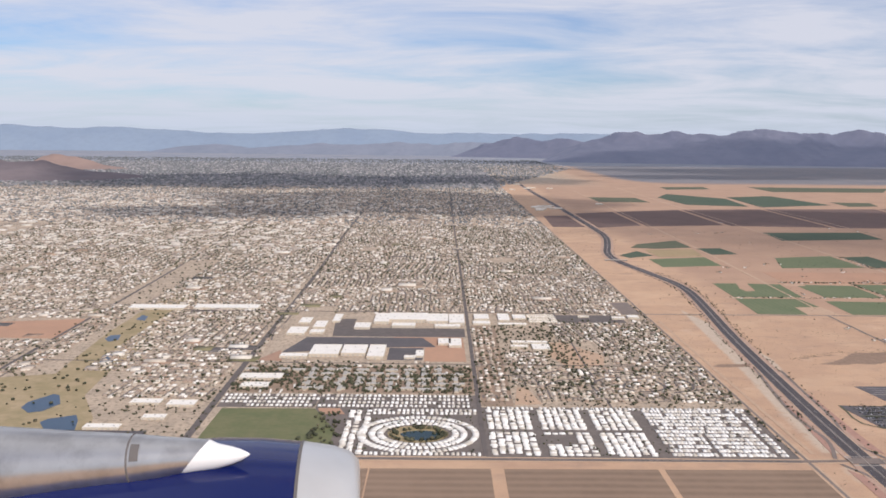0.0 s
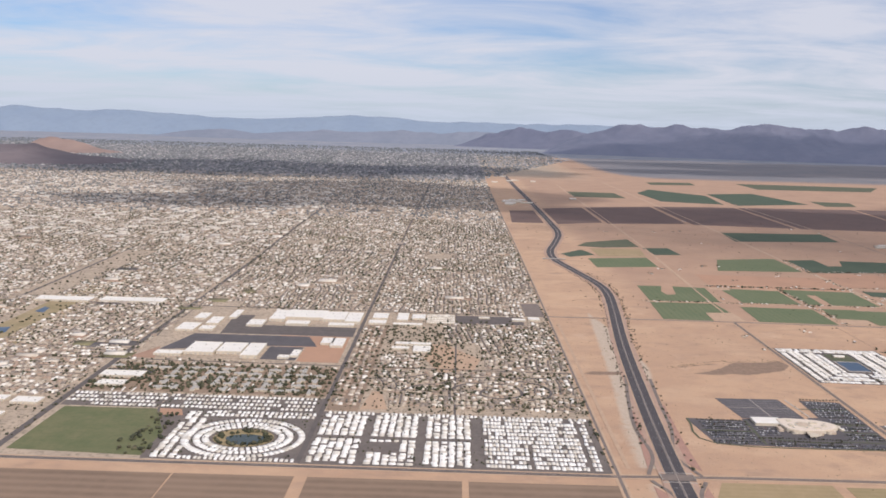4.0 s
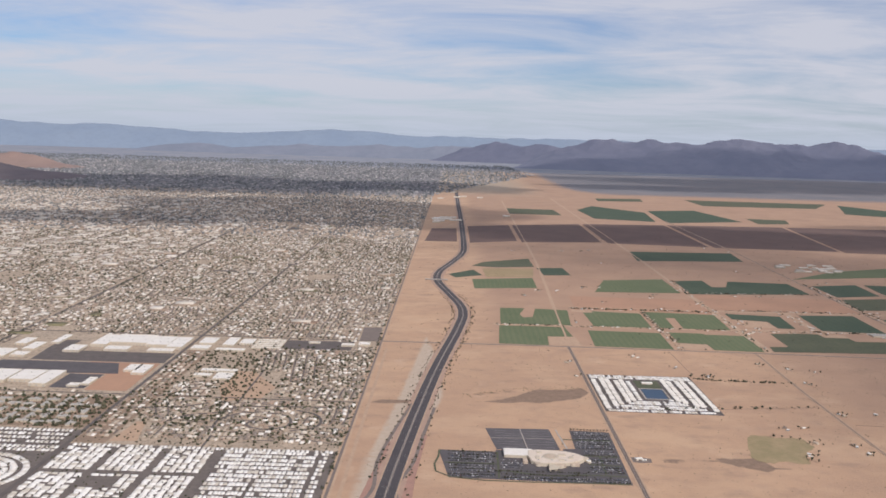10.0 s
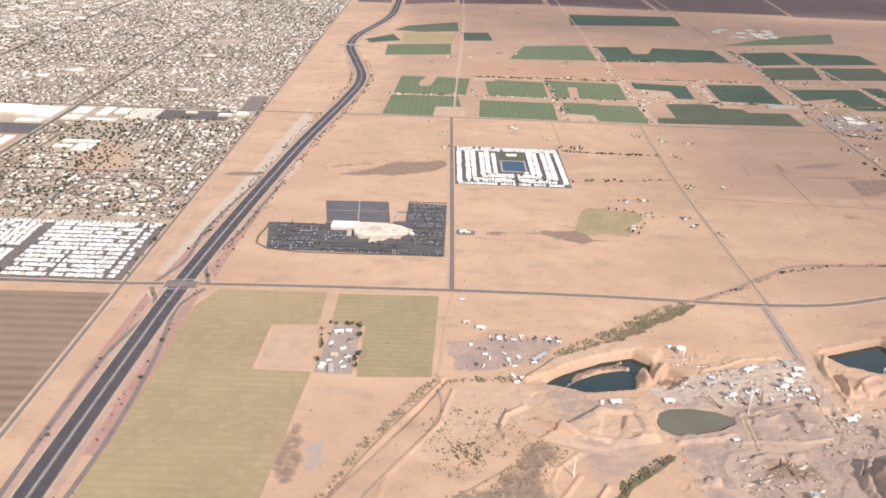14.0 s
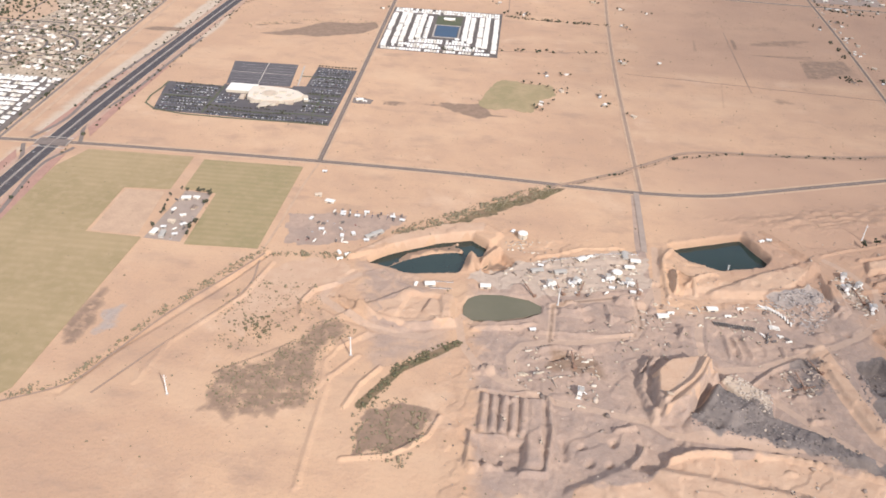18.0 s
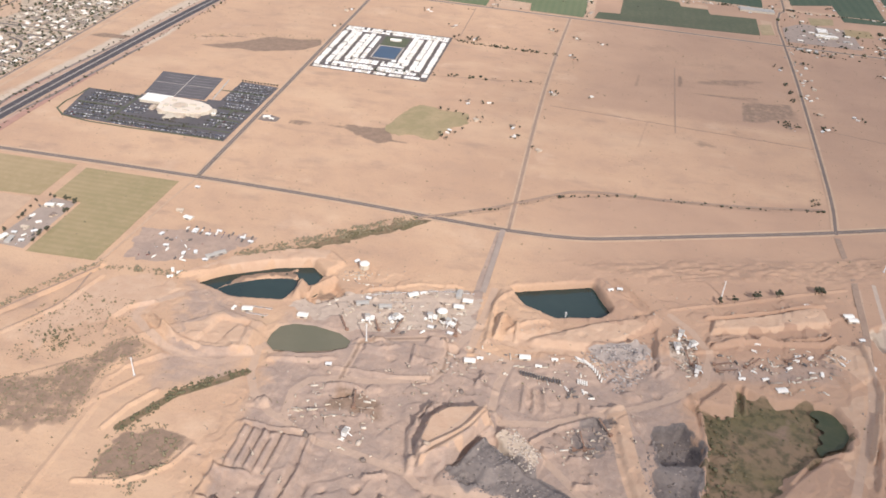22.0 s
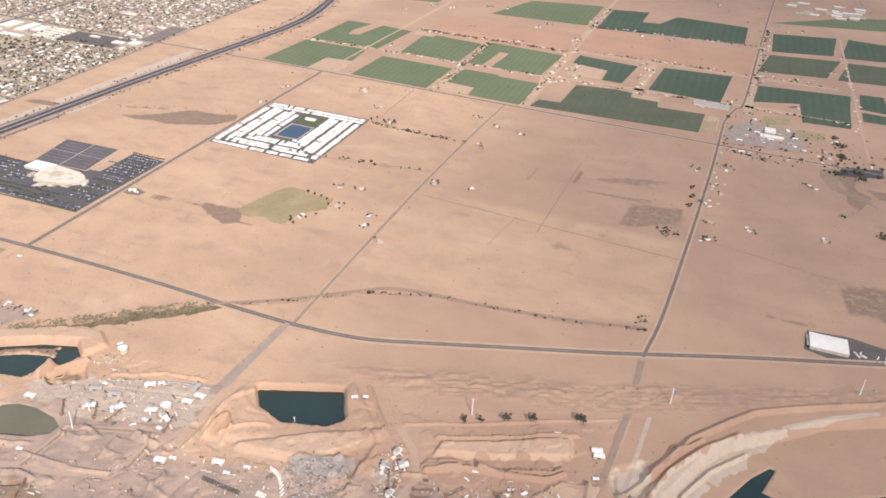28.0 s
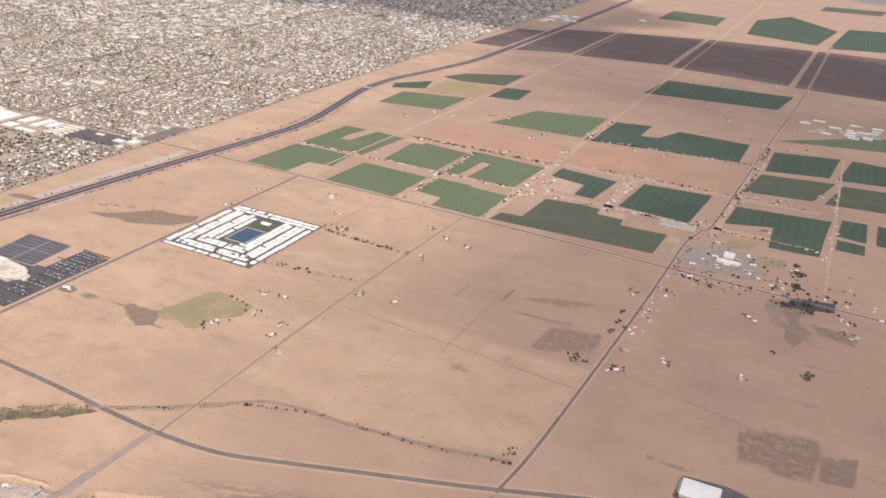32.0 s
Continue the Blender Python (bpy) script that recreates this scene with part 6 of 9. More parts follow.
def make_house(walls, roof, w, d, h, label, wing=True):
    def build():
        ob = thing("farmhouse", label, "house", "scattered farmhouses")
        part("wall", Shape().box(-w / 2, -d / 2, 0, w / 2, d / 2, h), walls, ob)
        part("roof", Shape().gable(-w / 2, -d / 2, w / 2, d / 2, h, h + d * 0.22, 0.08), roof, ob)
        if wing:
            part("wing", Shape().box(w * 0.1, -d / 2 - d * 0.6, 0, w * 0.42, -d / 2, h * 0.85), walls, ob)
            part("wing_roof", Shape().box(w * 0.08, -d / 2 - d * 0.64, h * 0.85, w * 0.44, -d / 2 + 0.01, h * 0.95, 0.05), roof, ob)
        part("door", Shape().box(-0.08, -d / 2 - 0.02, 0, 0.05, -d / 2, h * 0.75), BROWN_ROOF, ob)
        for sx in (-0.3, 0.3):
            part("window", Shape().box(sx * w - 0.09, -d / 2 - 0.015, h * 0.35, sx * w + 0.09, -d / 2, h * 0.75), GLASS_DARK, ob)
        return ob
    return build


def make_shed(mat_wall, mat_roof, w, d, h, label, name="shed"):
    def build():
        ob = thing(name, label, "shed")
        part("wall", Shape().box(-w / 2, -d / 2, 0, w / 2, d / 2, h), mat_wall, ob)
        part("roof", Shape().gable(-w / 2, -d / 2, w / 2, d / 2, h, h + 0.12 * d, 0.06), mat_roof, ob)
        part("door", Shape().box(-w * 0.18, -d / 2 - 0.02, 0, w * 0.18, -d / 2, h * 0.8), DARK_STEEL, ob)
        return ob
    return build


CAR_PAINT = [mat("car_paint_white", (0.75, 0.75, 0.75), (0.7, 0.7, 0.7), 3, None, 3, 0.25), mat("car_paint_silver", (0.45, 0.46, 0.48), (0.4, 0.41, 0.43), 3, None, 3, 0.25, metal=0.5),
             mat("car_paint_dark", (0.03, 0.03, 0.035), (0.05, 0.05, 0.055), 3, None, 3, 0.2), mat("car_paint_red", (0.3, 0.03, 0.025), (0.25, 0.025, 0.02), 3, None, 3, 0.25), mat("car_paint_blue", (0.04, 0.08, 0.2), (0.03, 0.06, 0.16), 3, None, 3, 0.25)]


def make_car(paint, label):
    def build():
        ob = thing("car", label, "car", "cars in the casino car park")
        part("body", Shape().box(-0.12, -0.29, 0.03, 0.12, 0.29, 0.11, 0.012), paint, ob)
        part("cabin", Shape().box(-0.105, -0.16, 0.11, 0.105, 0.13, 0.185, 0.035), GLASS_DARK, ob)
        return ob
    return build


def make_truck(label, cab, load):
    def build():
        ob = thing("truck", label, "truck", "vehicles in the quarry")
        part("cab", Shape().box(-0.16, 0.45, 0.08, 0.16, 0.75, 0.42, 0.03), cab, ob)
        part("trailer", Shape().box(-0.17, -0.75, 0.14, 0.17, 0.4, 0.50, 0.02), load, ob)
        part("chassis", Shape().box(-0.12, -0.72, 0.05, 0.12, 0.7, 0.13), DARK_STEEL, ob)
        for sy in (-0.55, -0.3, 0.55):
            part("wheel_axle", Shape().tube((-0.17, sy, 0.07), (0.17, sy, 0.07), 0.07), GLASS_DARK, ob)
        return ob
    return build


def crown_mesh(seed, radius, tall, pieces=9):
    """A crown of several ragged clumps."""
    r = random.Random(seed)
    vs, fs, k = [], [], 0
    for i in range(pieces):
        v, f = clump(seed * 31 + i, 1)
        a, d = r.uniform(0, 6.28), radius * r.uniform(0.1, 0.75)
        s = radius * r.uniform(0.65, 1.05)
        vs.append(v * (s, s, s * 0.8) + (d * math.cos(a), d * math.sin(a), tall * r.uniform(0.38, 0.85)))
        fs.append(f + k)
        k += len(v)
    return mesh_np("crown", np.concatenate(vs), np.concatenate(fs), LEAVES)


def make_tree(seed, radius, tall, label, name="tree", leaf=None):
    def build():
        ob = thing(name, label, "tree" if name == "tree" else "shrub", "trees and shrubs of the plain")
        s = Shape().tube((0, 0, 0), (0.02, 0.01, tall * 0.55), radius * 0.13, radius * 0.07, 6)
        for a in (0.4, 2.5, 4.6):
            s.tube((0, 0, tall * 0.4), (radius * 0.5 * math.cos(a), radius * 0.5 * math.sin(a), tall * 0.7), radius * 0.06, radius * 0.03, 5)
        part("trunk", s, TRUNK, ob)
        me = crown_mesh(seed, radius, tall)
        if leaf:
            me.materials[0] = leaf
        part("crown", me, None, ob)
        return ob
    return build


def make_pole():
    ob = thing("transmission_pole", "tall pale galvanised steel transmission pole", "power pole", "power line across the quarry")
    part("shaft", Shape().tube((0, 0, 0), (0, 0, 5.2), 0.19, 0.10, 10), PALE_STEEL, ob)
    part("footing", Shape().tube((0, 0, 0), (0, 0, 0.12), 0.4, 0.36, 12), CONCRETE, ob)
    for z in (4.5, 5.05):
        for s in (-1, 1):
            arm = part("cross_arm", Shape().tube((0, 0, z - 0.1), (0.42 * s, -0.18 * s, z), 0.035, 0.025, 6), PALE_STEEL, ob)
            part("insulator", Shape().tube((0.41 * s, -0.177 * s, z - 0.2), (0.41 * s, -0.177 * s, z), 0.03, 0.03, 6), GLASS_DARK, arm)
    return ob


def make_silo():
    ob = thing("silo", "squat cream storage tank with a domed top", "silo")
    part("barrel", Shape().tube((0, 0, 0), (0, 0, 1.5), 1.35, 1.35, 24), CREAM_WALL, ob)
    part("dome", Shape().tube((0, 0, 1.5), (0, 0, 1.75), 1.35, 0.9, 24).tube((0, 0, 1.75), (0, 0, 1.86), 0.9, 0.2, 24), WHITE_ROOF, ob)
    part("ladder", Shape().box(-0.06, -1.42, 0, 0.06, -1.35, 1.6), DARK_STEEL, ob)
    return ob


def make_conveyor():
    ob = thing("conveyor", "long inclined steel quarry conveyor on trestle legs", "conveyor", "quarry machines")
    part("belt", Shape().add([(-2.2, -0.14, 0.25), (-2.2, 0.14, 0.25), (2.2, 0.14, 1.5), (2.2, -0.14, 1.5), (-2.2, -0.14, 0.13), (-2.2, 0.14, 0.13), (2.2, 0.14, 1.36), (2.2, -0.14, 1.36)],
                             [(0, 3, 2, 1), (4, 5, 6, 7), (0, 1, 5, 4), (2, 3, 7, 6), (0, 4, 7, 3), (1, 2, 6, 5)]), RUST, ob)
    for x in (-0.8, 0.6, 1.8):
        for y in (-0.16, 0.16):
            part("leg", Shape().tube((x, y * 1.6, -0.1), (x, y, 0.25 + (x + 2.2) * 0.28), 0.035, 0.035, 5), DARK_STEEL, ob)
    part("hopper", Shape().box(-2.5, -0.35, 0.0, -1.9, 0.35, 0.6, -0.08), RUST, ob)
    part("head_drum", Shape().tube((2.2, -0.17, 1.43), (2.2, 0.17, 1.43), 0.12), DARK_STEEL, ob)
    return ob


def make_plant():
    ob = thing("screening_plant", "pale steel gravel screening plant with hoppers and stairs", "quarry plant", "quarry machines")
    part("tower", Shape().box(-0.5, -0.5, 0.5, 0.5, 0.5, 1.9), PALE_STEEL, ob)
    for x in (-0.45, 0.45):
        for y in (-0.45, 0.45):
            part("leg", Shape().box(x - 0.06, y - 0.06, -0.1, x + 0.06, y + 0.06, 0.5), DARK_STEEL, ob)
    part("hopper", Shape().box(0.7, -0.5, 0.5, 1.7, 0.5, 1.2, -0.12), WHITE_ROOF, ob)
    part("hopper_stand", Shape().box(0.9, -0.3, -0.1, 1.5, 0.3, 0.5), DARK_STEEL, ob)
    part("control_cabin", Shape().box(-1.5, -0.4, -0.05, -0.7, 0.3, 0.45), WHITE_ROOF, ob)
    part("screen_deck", Shape().box(-0.7, -0.8, 1.9, 0.7, 0.4, 2.2, 0.1), GREY_METAL, ob)
    part("chute", Shape().tube((0.2, -0.4, 1.4), (0.6, -1.5, 0.3), 0.16, 0.12, 6), PALE_STEEL, ob)
    return ob


def make_excavator():
    ob = thing("excavator", "dusty tracked quarry excavator", "excavator", "quarry machines")
    for x in (-0.22, 0.22):
        part("track", Shape().box(x - 0.08, -0.4, 0, x + 0.08, 0.4, 0.16, 0.03), DARK_STEEL, ob)
    part("body", Shape().box(-0.25, -0.35, 0.16, 0.25, 0.25, 0.42, 0.03), TAN_ROOF, ob)
    part("cab", Shape().box(-0.24, 0.02, 0.42, -0.02, 0.24, 0.62, 0.02), GLASS_DARK, ob)
    arm = part("boom", Shape().tube((0.05, 0.2, 0.4), (0.05, 0.8, 0.85), 0.06, 0.05, 6), TAN_ROOF, ob)
    part("stick", Shape().tube((0.05, 0.8, 0.85), (0.05, 1.15, 0.35), 0.05, 0.04, 6), TAN_ROOF, arm)
    part("bucket", Shape().box(-0.05, 1.05, 0.2, 0.15, 1.25, 0.38, 0.03), DARK_STEEL, arm)
    return ob


def make_apartments():
    ob = thing("apartment_block", "low grey-roofed apartment block with courtyards", "apartment building", "apartment blocks by the mobile homes")
    part("wall", Shape().box(-2.6, -0.8, 0, 2.6, 0.8, 0.75), CREAM_WALL, ob)
    part("roof", Shape().box(-2.7, -0.9, 0.75, 2.7, 0.9, 0.98, 0.35), GREY_METAL, ob)
    part("cross_wing", Shape().box(-0.7, 0.8, 0, 0.7, 2.2, 0.75), CREAM_WALL, ob)
    part("wing_roof", Shape().box(-0.8, 0.5, 0.76, 0.8, 2.3, 0.97, 0.3), GREY_METAL, ob)
    for x in (-2, -1, 1, 2):
        part("window", Shape().box(x - 0.15, -0.83, 0.35, x + 0.15, -0.8, 0.55), GLASS_DARK, ob)
    return ob


def make_carport():
    ob = thing("carport", "long white carport roof on thin posts", "carport", "carports between apartment blocks")
    part("canopy", Shape().box(-0.35, -2.4, 0.34, 0.35, 2.4, 0.40), WHITE_ROOF, ob)
    for y in (-2.2, 0, 2.2):
        part("post", Shape().box(-0.03, y - 0.03, 0, 0.03, y + 0.03, 0.34), DARK_STEEL, ob)
    return ob


TREE_LABEL = "dusty dark green desert tree on a short trunk"
MAKERS = {
    "home0": make_home(CREAM_WALL, WHITE_ROOF, 1.05, 2.1, "white-roofed mobile home with a side awning"), "home1": make_home(WHITE_ROOF, WHITE_ROOF, 1.2, 2.2, "white mobile home with a low gable roof"),
    "home2": make_home(WHITE_ROOF, WHITE_HOMES, 0.95, 1.8, "short pale mobile home with a white roof"),
    "farm0": make_house(CREAM_WALL, TAN_ROOF, 2.0, 1.2, 0.45, "tan-roofed farmhouse on bare ground"), "farm1": make_house(CREAM_WALL, WHITE_ROOF, 1.7, 1.0, 0.42, "pale-roofed ranch house on bare ground"),
    "farm2": make_house(TAN_ROOF, BROWN_ROOF, 1.8, 1.1, 0.45, "brown-roofed ranch house among trees"), "farm3": make_house(WHITE_ROOF, WHITE_ROOF, 1.5, 0.7, 0.38, "white trailer house in the desert", False),
    "shed0": make_shed(GREY_METAL, PALE_STEEL, 1.4, 0.9, 0.45, "small pale metal shed"), "shed1": make_shed(CREAM_WALL, WHITE_ROOF, 2.6, 1.6, 0.6, "cream shed with a white roof"),
    "shed2": make_shed(GREY_METAL, GREY_METAL, 3.2, 1.4, 0.6, "long grey metal shed"), "office": make_shed(WHITE_ROOF, WHITE_ROOF, 1.5, 0.7, 0.42, "white portable office beside the quarry", "portable_office"),
    "tree0": make_tree(3, 0.55, 1.1, TREE_LABEL), "tree1": make_tree(4, 0.75, 1.3, TREE_LABEL), "tree2": make_tree(6, 0.48, 0.85, TREE_LABEL), "tree3": make_tree(11, 0.95, 2.3, "tall dark row tree casting a long shadow"),
    "shrub0": make_tree(8, 0.48, 0.55, "rounded dark roadside shrub", "shrub"), "shrub1": make_tree(9, 0.36, 0.45, "small dark roadside shrub", "shrub"),
    "truck0": make_truck("parked white quarry truck", WHITE_ROOF, WHITE_ROOF), "truck1": make_truck("parked tan quarry truck with a dark load", TAN_ROOF, DARK_STEEL),
    "pole": make_pole, "silo": make_silo, "conveyor": make_conveyor, "plant": make_plant, "excavator": make_excavator, "apartments": make_apartments, "carport": make_carport,
    **{f"car{k}": make_car(p, f"small {c} car with dark windows") for k, (p, c) in enumerate(zip(CAR_PAINT, ("white", "silver", "black", "red", "blue")))},
}

# ---- the lake resort: mobile homes in squares round a blue lake ----
sheet("pavement_resort", [(216.4, 347.6), (266.8, 346.8), (267.2, 403), (216.6, 402.6)], 0.05, ASPHALT, "dark asphalt lanes of a mobile home resort", "pavement")
sheet("water_resort_lake", [(238.6, 367), (248.2, 366.6), (248.6, 380.8), (238.8, 381.2)], 0.13, BLUE_WATER, "square blue resort lake", "lake")
for x0, y0, x1, y1 in ((237.8, 365.9, 249.4, 366.6), (237.8, 381.4, 249.4, 382.0), (237.8, 366.6, 238.5, 381.4), (248.8, 366.6, 249.4, 381.4)):
    tagged(part("path_lakeside", Shape().box(x0, y0, 0.03, x1, y1, 0.16), CONCRETE), "pale concrete lakeside path", "path", kind="structure")
sheet("lawn_resort", [(238, 382.3), (249.3, 382.3), (249.3, 394), (238, 394)], 0.10, CROP["olive"], "small green lawn beside the resort lake", "lawn")
club = empty("clubhouse", 243.6, 389.5, 0.1, label="cream clubhouse with a white roof beside the lake", category="clubhouse")
part("wall", Shape().box(-2.4, -1.1, 0, 2.4, 1.1, 0.6), CREAM_WALL, club)
part("roof", Shape().gable(-2.4, -1.1, 2.4, 1.1, 0.6, 0.95, 0.15), WHITE_ROOF, club)
part("porch", Shape().box(-1.2, -1.9, 0.38, 1.2, -1.1, 0.45), WHITE_ROOF, club)
rnd = random.Random(17)
pl, sz, tn = [], [], []


def row_home(x, y, turn, named):
    if rnd.random() < 0.04:
        return
    if named:
        put(rnd.choice(("home0", "home1", "home1", "home2")), x + rnd.uniform(-0.12, 0.12), y, turn + rnd.uniform(-4, 4) + rnd.choice((0, 180)), 0.05)
    else:
        pl.append((x, y + rnd.uniform(-0.1, 0.1), 0.05)), sz.append((rnd.uniform(0.95, 1.2), rnd.uniform(1.8, 2.2), rnd.uniform(0.42, 0.55))), tn.append(math.radians(turn) + rnd.uniform(-0.06, 0.06))


for k, (west, east, south) in enumerate(((218.8, 265.0, 349.0), (222.8, 261.0, 352.8), (225.4, 258.4, 355.2), (229.4, 254.4, 359.0), (232.0, 251.8, 361.4))):
    for x in (west, east):
        y = south + 2.6
        while y < 394.6:
            row_home(x, y, 90, True)
            y += 1.45
    x = west
    while x < east + 0.6:
        if not 242.6 < x < 244.4:
            row_home(x, south, 0, False)
        x += 1.3
for x in (235.4, 248.9):
    for y in np.arange(364.6, 365.5 if x > 240 else 394, 1.5):
        row_home(x - (0.4 if x < 240 else 0), y, 90, False)
for y in (397.4, 400.4):
    for x in np.arange(218.6, 265.8, 1.3):
        row_home(x, y, 0, False)
scatter("mobile_homes", (HIP_V, HIP_F), pl, sz, tn, WHITE_HOMES, "tight rows of white-roofed mobile homes", "mobile homes")

# ---- the casino ----
sheet("pavement_casino", [(147, 298.4), (168, 297.8), (168, 299.6), (193, 300.8), (193, 302.6), (197.6, 303), (198, 322.6), (213.4, 321.6), (212.4, 271.8), (151, 273.6)], 0.06, DARK_LOT, "dark asphalt casino car park with planted rows", "car park")
sheet("pavement_casino_north", [(165, 322.4), (190, 323.2), (192, 301.4), (168.4, 300.2)], 0.07, mat("greyed_asphalt", (0.105, 0.095, 0.102), (0.13, 0.118, 0.122), 0.15, (0.09, 0.082, 0.086), 1.2, 0.9), "empty grey asphalt overflow car park", "car park")
for pts, w in (([(178.5, 322.8), (180, 300.8)], 0.35), ([(166.5, 312), (191, 312.6)], 0.25), ([(192.6, 322.6), (194.6, 303)], 0.6)):
    tagged(part("median_strip", ribbon(pts, w, 0.12), CONCRETE), "pale strip dividing the car park", "strip", kind="structure")
for pts in ([(147.5, 298.2), (151.5, 274), (211.8, 272.2)], [(149.6, 286.5), (168, 286.2)], [(168, 281), (185, 277.5), (198, 279), (212, 278.6)], [(194, 312.3), (212.6, 312)], [(200, 296.5), (212, 296)], [(200, 288.5), (212, 287.5)], [(168.5, 297.5), (168, 274)], [(205.5, 296), (205, 280)]):
    tagged(part("planting_strip", ribbon(smooth(pts, 4), 0.7, 0.13), CROP["olive"]), "narrow green planting strip in the car park", "planting bed", kind="structure")
casino = empty("casino", 185, 290, 0.06, label="large cream casino with curved white roofs", category="casino")
hall = [(-5, -2.5), (-1.5, -4.6), (3, -4.4), (8, -3.6), (11.5, -2.0), (14, 0.2), (14.4, 3.0), (11.8, 5.6), (8.2, 7.2), (3, 7.8), (-2, 8.2), (-5.4, 7.4), (-5.8, 2)]
part("gaming_hall", Shape().prism(hall, 0, 1.15), CREAM_WALL, casino)
part("hall_roof", Shape().prism([(x * 0.97 + 0.1, y * 0.97) for x, y in hall], 1.15, 1.3), mat("casino_roof", (0.74, 0.64, 0.53), (0.68, 0.58, 0.48), 0.3, (0.6, 0.51, 0.42), 1.5, 0.8), casino)
for r0, z, m in ((2.9, 1.42, CREAM_WALL), (2.3, 1.5, TAN_ROOF), (1.7, 1.44, WHITE_ROOF)):
    part("roof_ring", Shape().tube((2.2, 1.6, 1.3), (2.2, 1.6, z), r0, r0 - 0.15, 24), m, casino)
for x, y, r, h, m in ((-2.6, -3.6, 1.3, 0.85, TAN_ROOF), (4.6, -4.5, 1.7, 0.95, TAN_ROOF), (9.6, -2.9, 1.2, 0.85, TAN_ROOF), (14.4, 2.4, 1.5, 0.8, CREAM_WALL), (15.6, 0.4, 0.9, 0.7, WHITE_ROOF)):
    bay = part("domed_bay", Shape().tube((x, y, 0), (x, y, h), r, r * 0.97, 14), CREAM_WALL, casino)
    part("bay_roof", Shape().tube((x, y, h), (x, y, h + 0.12), r * 1.02, r * 0.7, 14), m, bay)
for x, y, w, d, h in ((6.4, 3.2, 2.6, 1.4, 0.35), (-1.6, 5.0, 1.8, 1.2, 0.3), (9.4, 0.8, 1.5, 1.9, 0.28), (-2.6, 0.4, 1.6, 2.2, 0.25), (5.8, -1.8, 2.2, 0.9, 0.3)):
    part("roof_plant", Shape().box(x - w / 2, y - d / 2, 1.28, x + w / 2, y + d / 2, 1.3 + h, 0.04), CREAM_WALL, casino)
annex = part("hotel_annex", Shape().box(-14.2, 2.6, 0, -4.0, 9.0, 0.95), CREAM_WALL, casino)
part("annex_roof", Shape().box(-14.3, 2.5, 0.95, -3.9, 9.1, 1.08, 0.1), WHITE_ROOF, annex)
part("parapet", Shape().box(-14.3, 2.45, 1.08, -4.0, 2.7, 1.25), WHITE_ROOF, annex)
part("porte_cochere", Shape().prism([(0.5, -9.5), (3.5, -8.6), (5.5, -4.5), (1, -4)], 0.75, 0.95), CREAM_WALL, casino, "cream entrance canopy")
for x, y in ((1.0, -8.8), (3, -8.2), (1.6, -5.4)):
    part("column", Shape().tube((x, y, 0), (x, y, 0.75), 0.16), CREAM_WALL, casino)
for k in range(9):
    x, y = -2.5 + 1.6 * k, -1.8 + (k % 3) * 2.4
    part("roof_unit", Shape().box(x - 0.3, y - 0.25, 1.3, x + 0.3, y + 0.25, 1.55, 0.03), GREY_METAL, casino)
for x in (-7, -1, 6, 11):
    part("entrance_bay", Shape().box(x - 0.8, -6.0 + abs(x - 4) * 0.3, 0, x + 0.8, -3.0 + abs(x - 4) * 0.3, 0.9), TAN_ROOF, casino)
rows = [(x, y, 0) for y in (275.2, 277, 280, 282.2, 284.4, 288.4, 290.6, 292.8, 295) for x in np.arange(151.5, 167, 0.42)] + [(x, y, 0) for y in (304.5, 306.7, 308.9, 311, 313.6, 315.8, 318, 320.2) for x in np.arange(199, 212.4, 0.42)]
rows += [(x, y, 0) for y in (273.4, 275.6, 282, 284.2, 286.4, 290.6, 292.8, 299, 301) for x in np.arange(200.5, 211.6, 0.42)] + [(x, y, 0) for y in (273.6, 275.4) for x in np.arange(170, 199, 0.42)]
rows += [(x, y, 0) for y in (283.5, 285.5, 287.5, 290) for x in np.arange(169.5, 177, 0.42)]
rnd.shuffle(rows)
for x, y, a in rows[:110]:
    put(f"car{rnd.choice((0, 0, 0, 1, 1, 2, 2, 3, 4))}", x, y + rnd.uniform(-0.05, 0.05), rnd.choice((0, 180)), 0.06)
more = rows[110:1250]
scatter("parked_cars", (BOX_V * (1, 1, 1), BOX_F), [(x, y, 0.06) for x, y, a in more], [(0.23, 0.58, 0.17)] * len(more), np.zeros(len(more)), mat("mixed_car_paint", (0.4, 0.4, 0.4), (0.9, 0.9, 0.9), 2, None, 3, 0.3, island=[(0.5, 0.5, 0.5), (0.08, 0.08, 0.09), (0.16, 0.165, 0.175), (0.05, 0.05, 0.06), (0.7, 0.7, 0.69), (0.04, 0.06, 0.11), (0.03, 0.03, 0.035), (0.1, 0.1, 0.11)]), "rows of parked cars at the casino", "cars")
stripes = Shape()
for y in (303, 305.6, 308.2, 310.4, 314.4, 317, 319.6):
    stripes.add([(168.6, y, 0.12), (190.4, y + 0.5, 0.12), (190.4, y + 0.62, 0.12), (168.6, y + 0.12, 0.12)], [(0, 1, 2, 3)])
tagged(part("parking_lines", stripes, FADED_LINE), "faint painted parking lines on grey asphalt", "paint", kind="stuff")
beds = [(x, y) for y in (276.2, 281.2, 285.5, 289.5, 293.9, 297) for x in np.arange(151, 167, 1.1)] + [(x, y) for y in (272.8, 281, 285.2, 291.7, 296.6, 303.2, 307.8, 312.4, 316.9) for x in np.arange(199.5, 212, 1.1)] + [(x, y) for y in (274.6, 277.6, 280.2) for x in np.arange(169, 199, 1.0)]
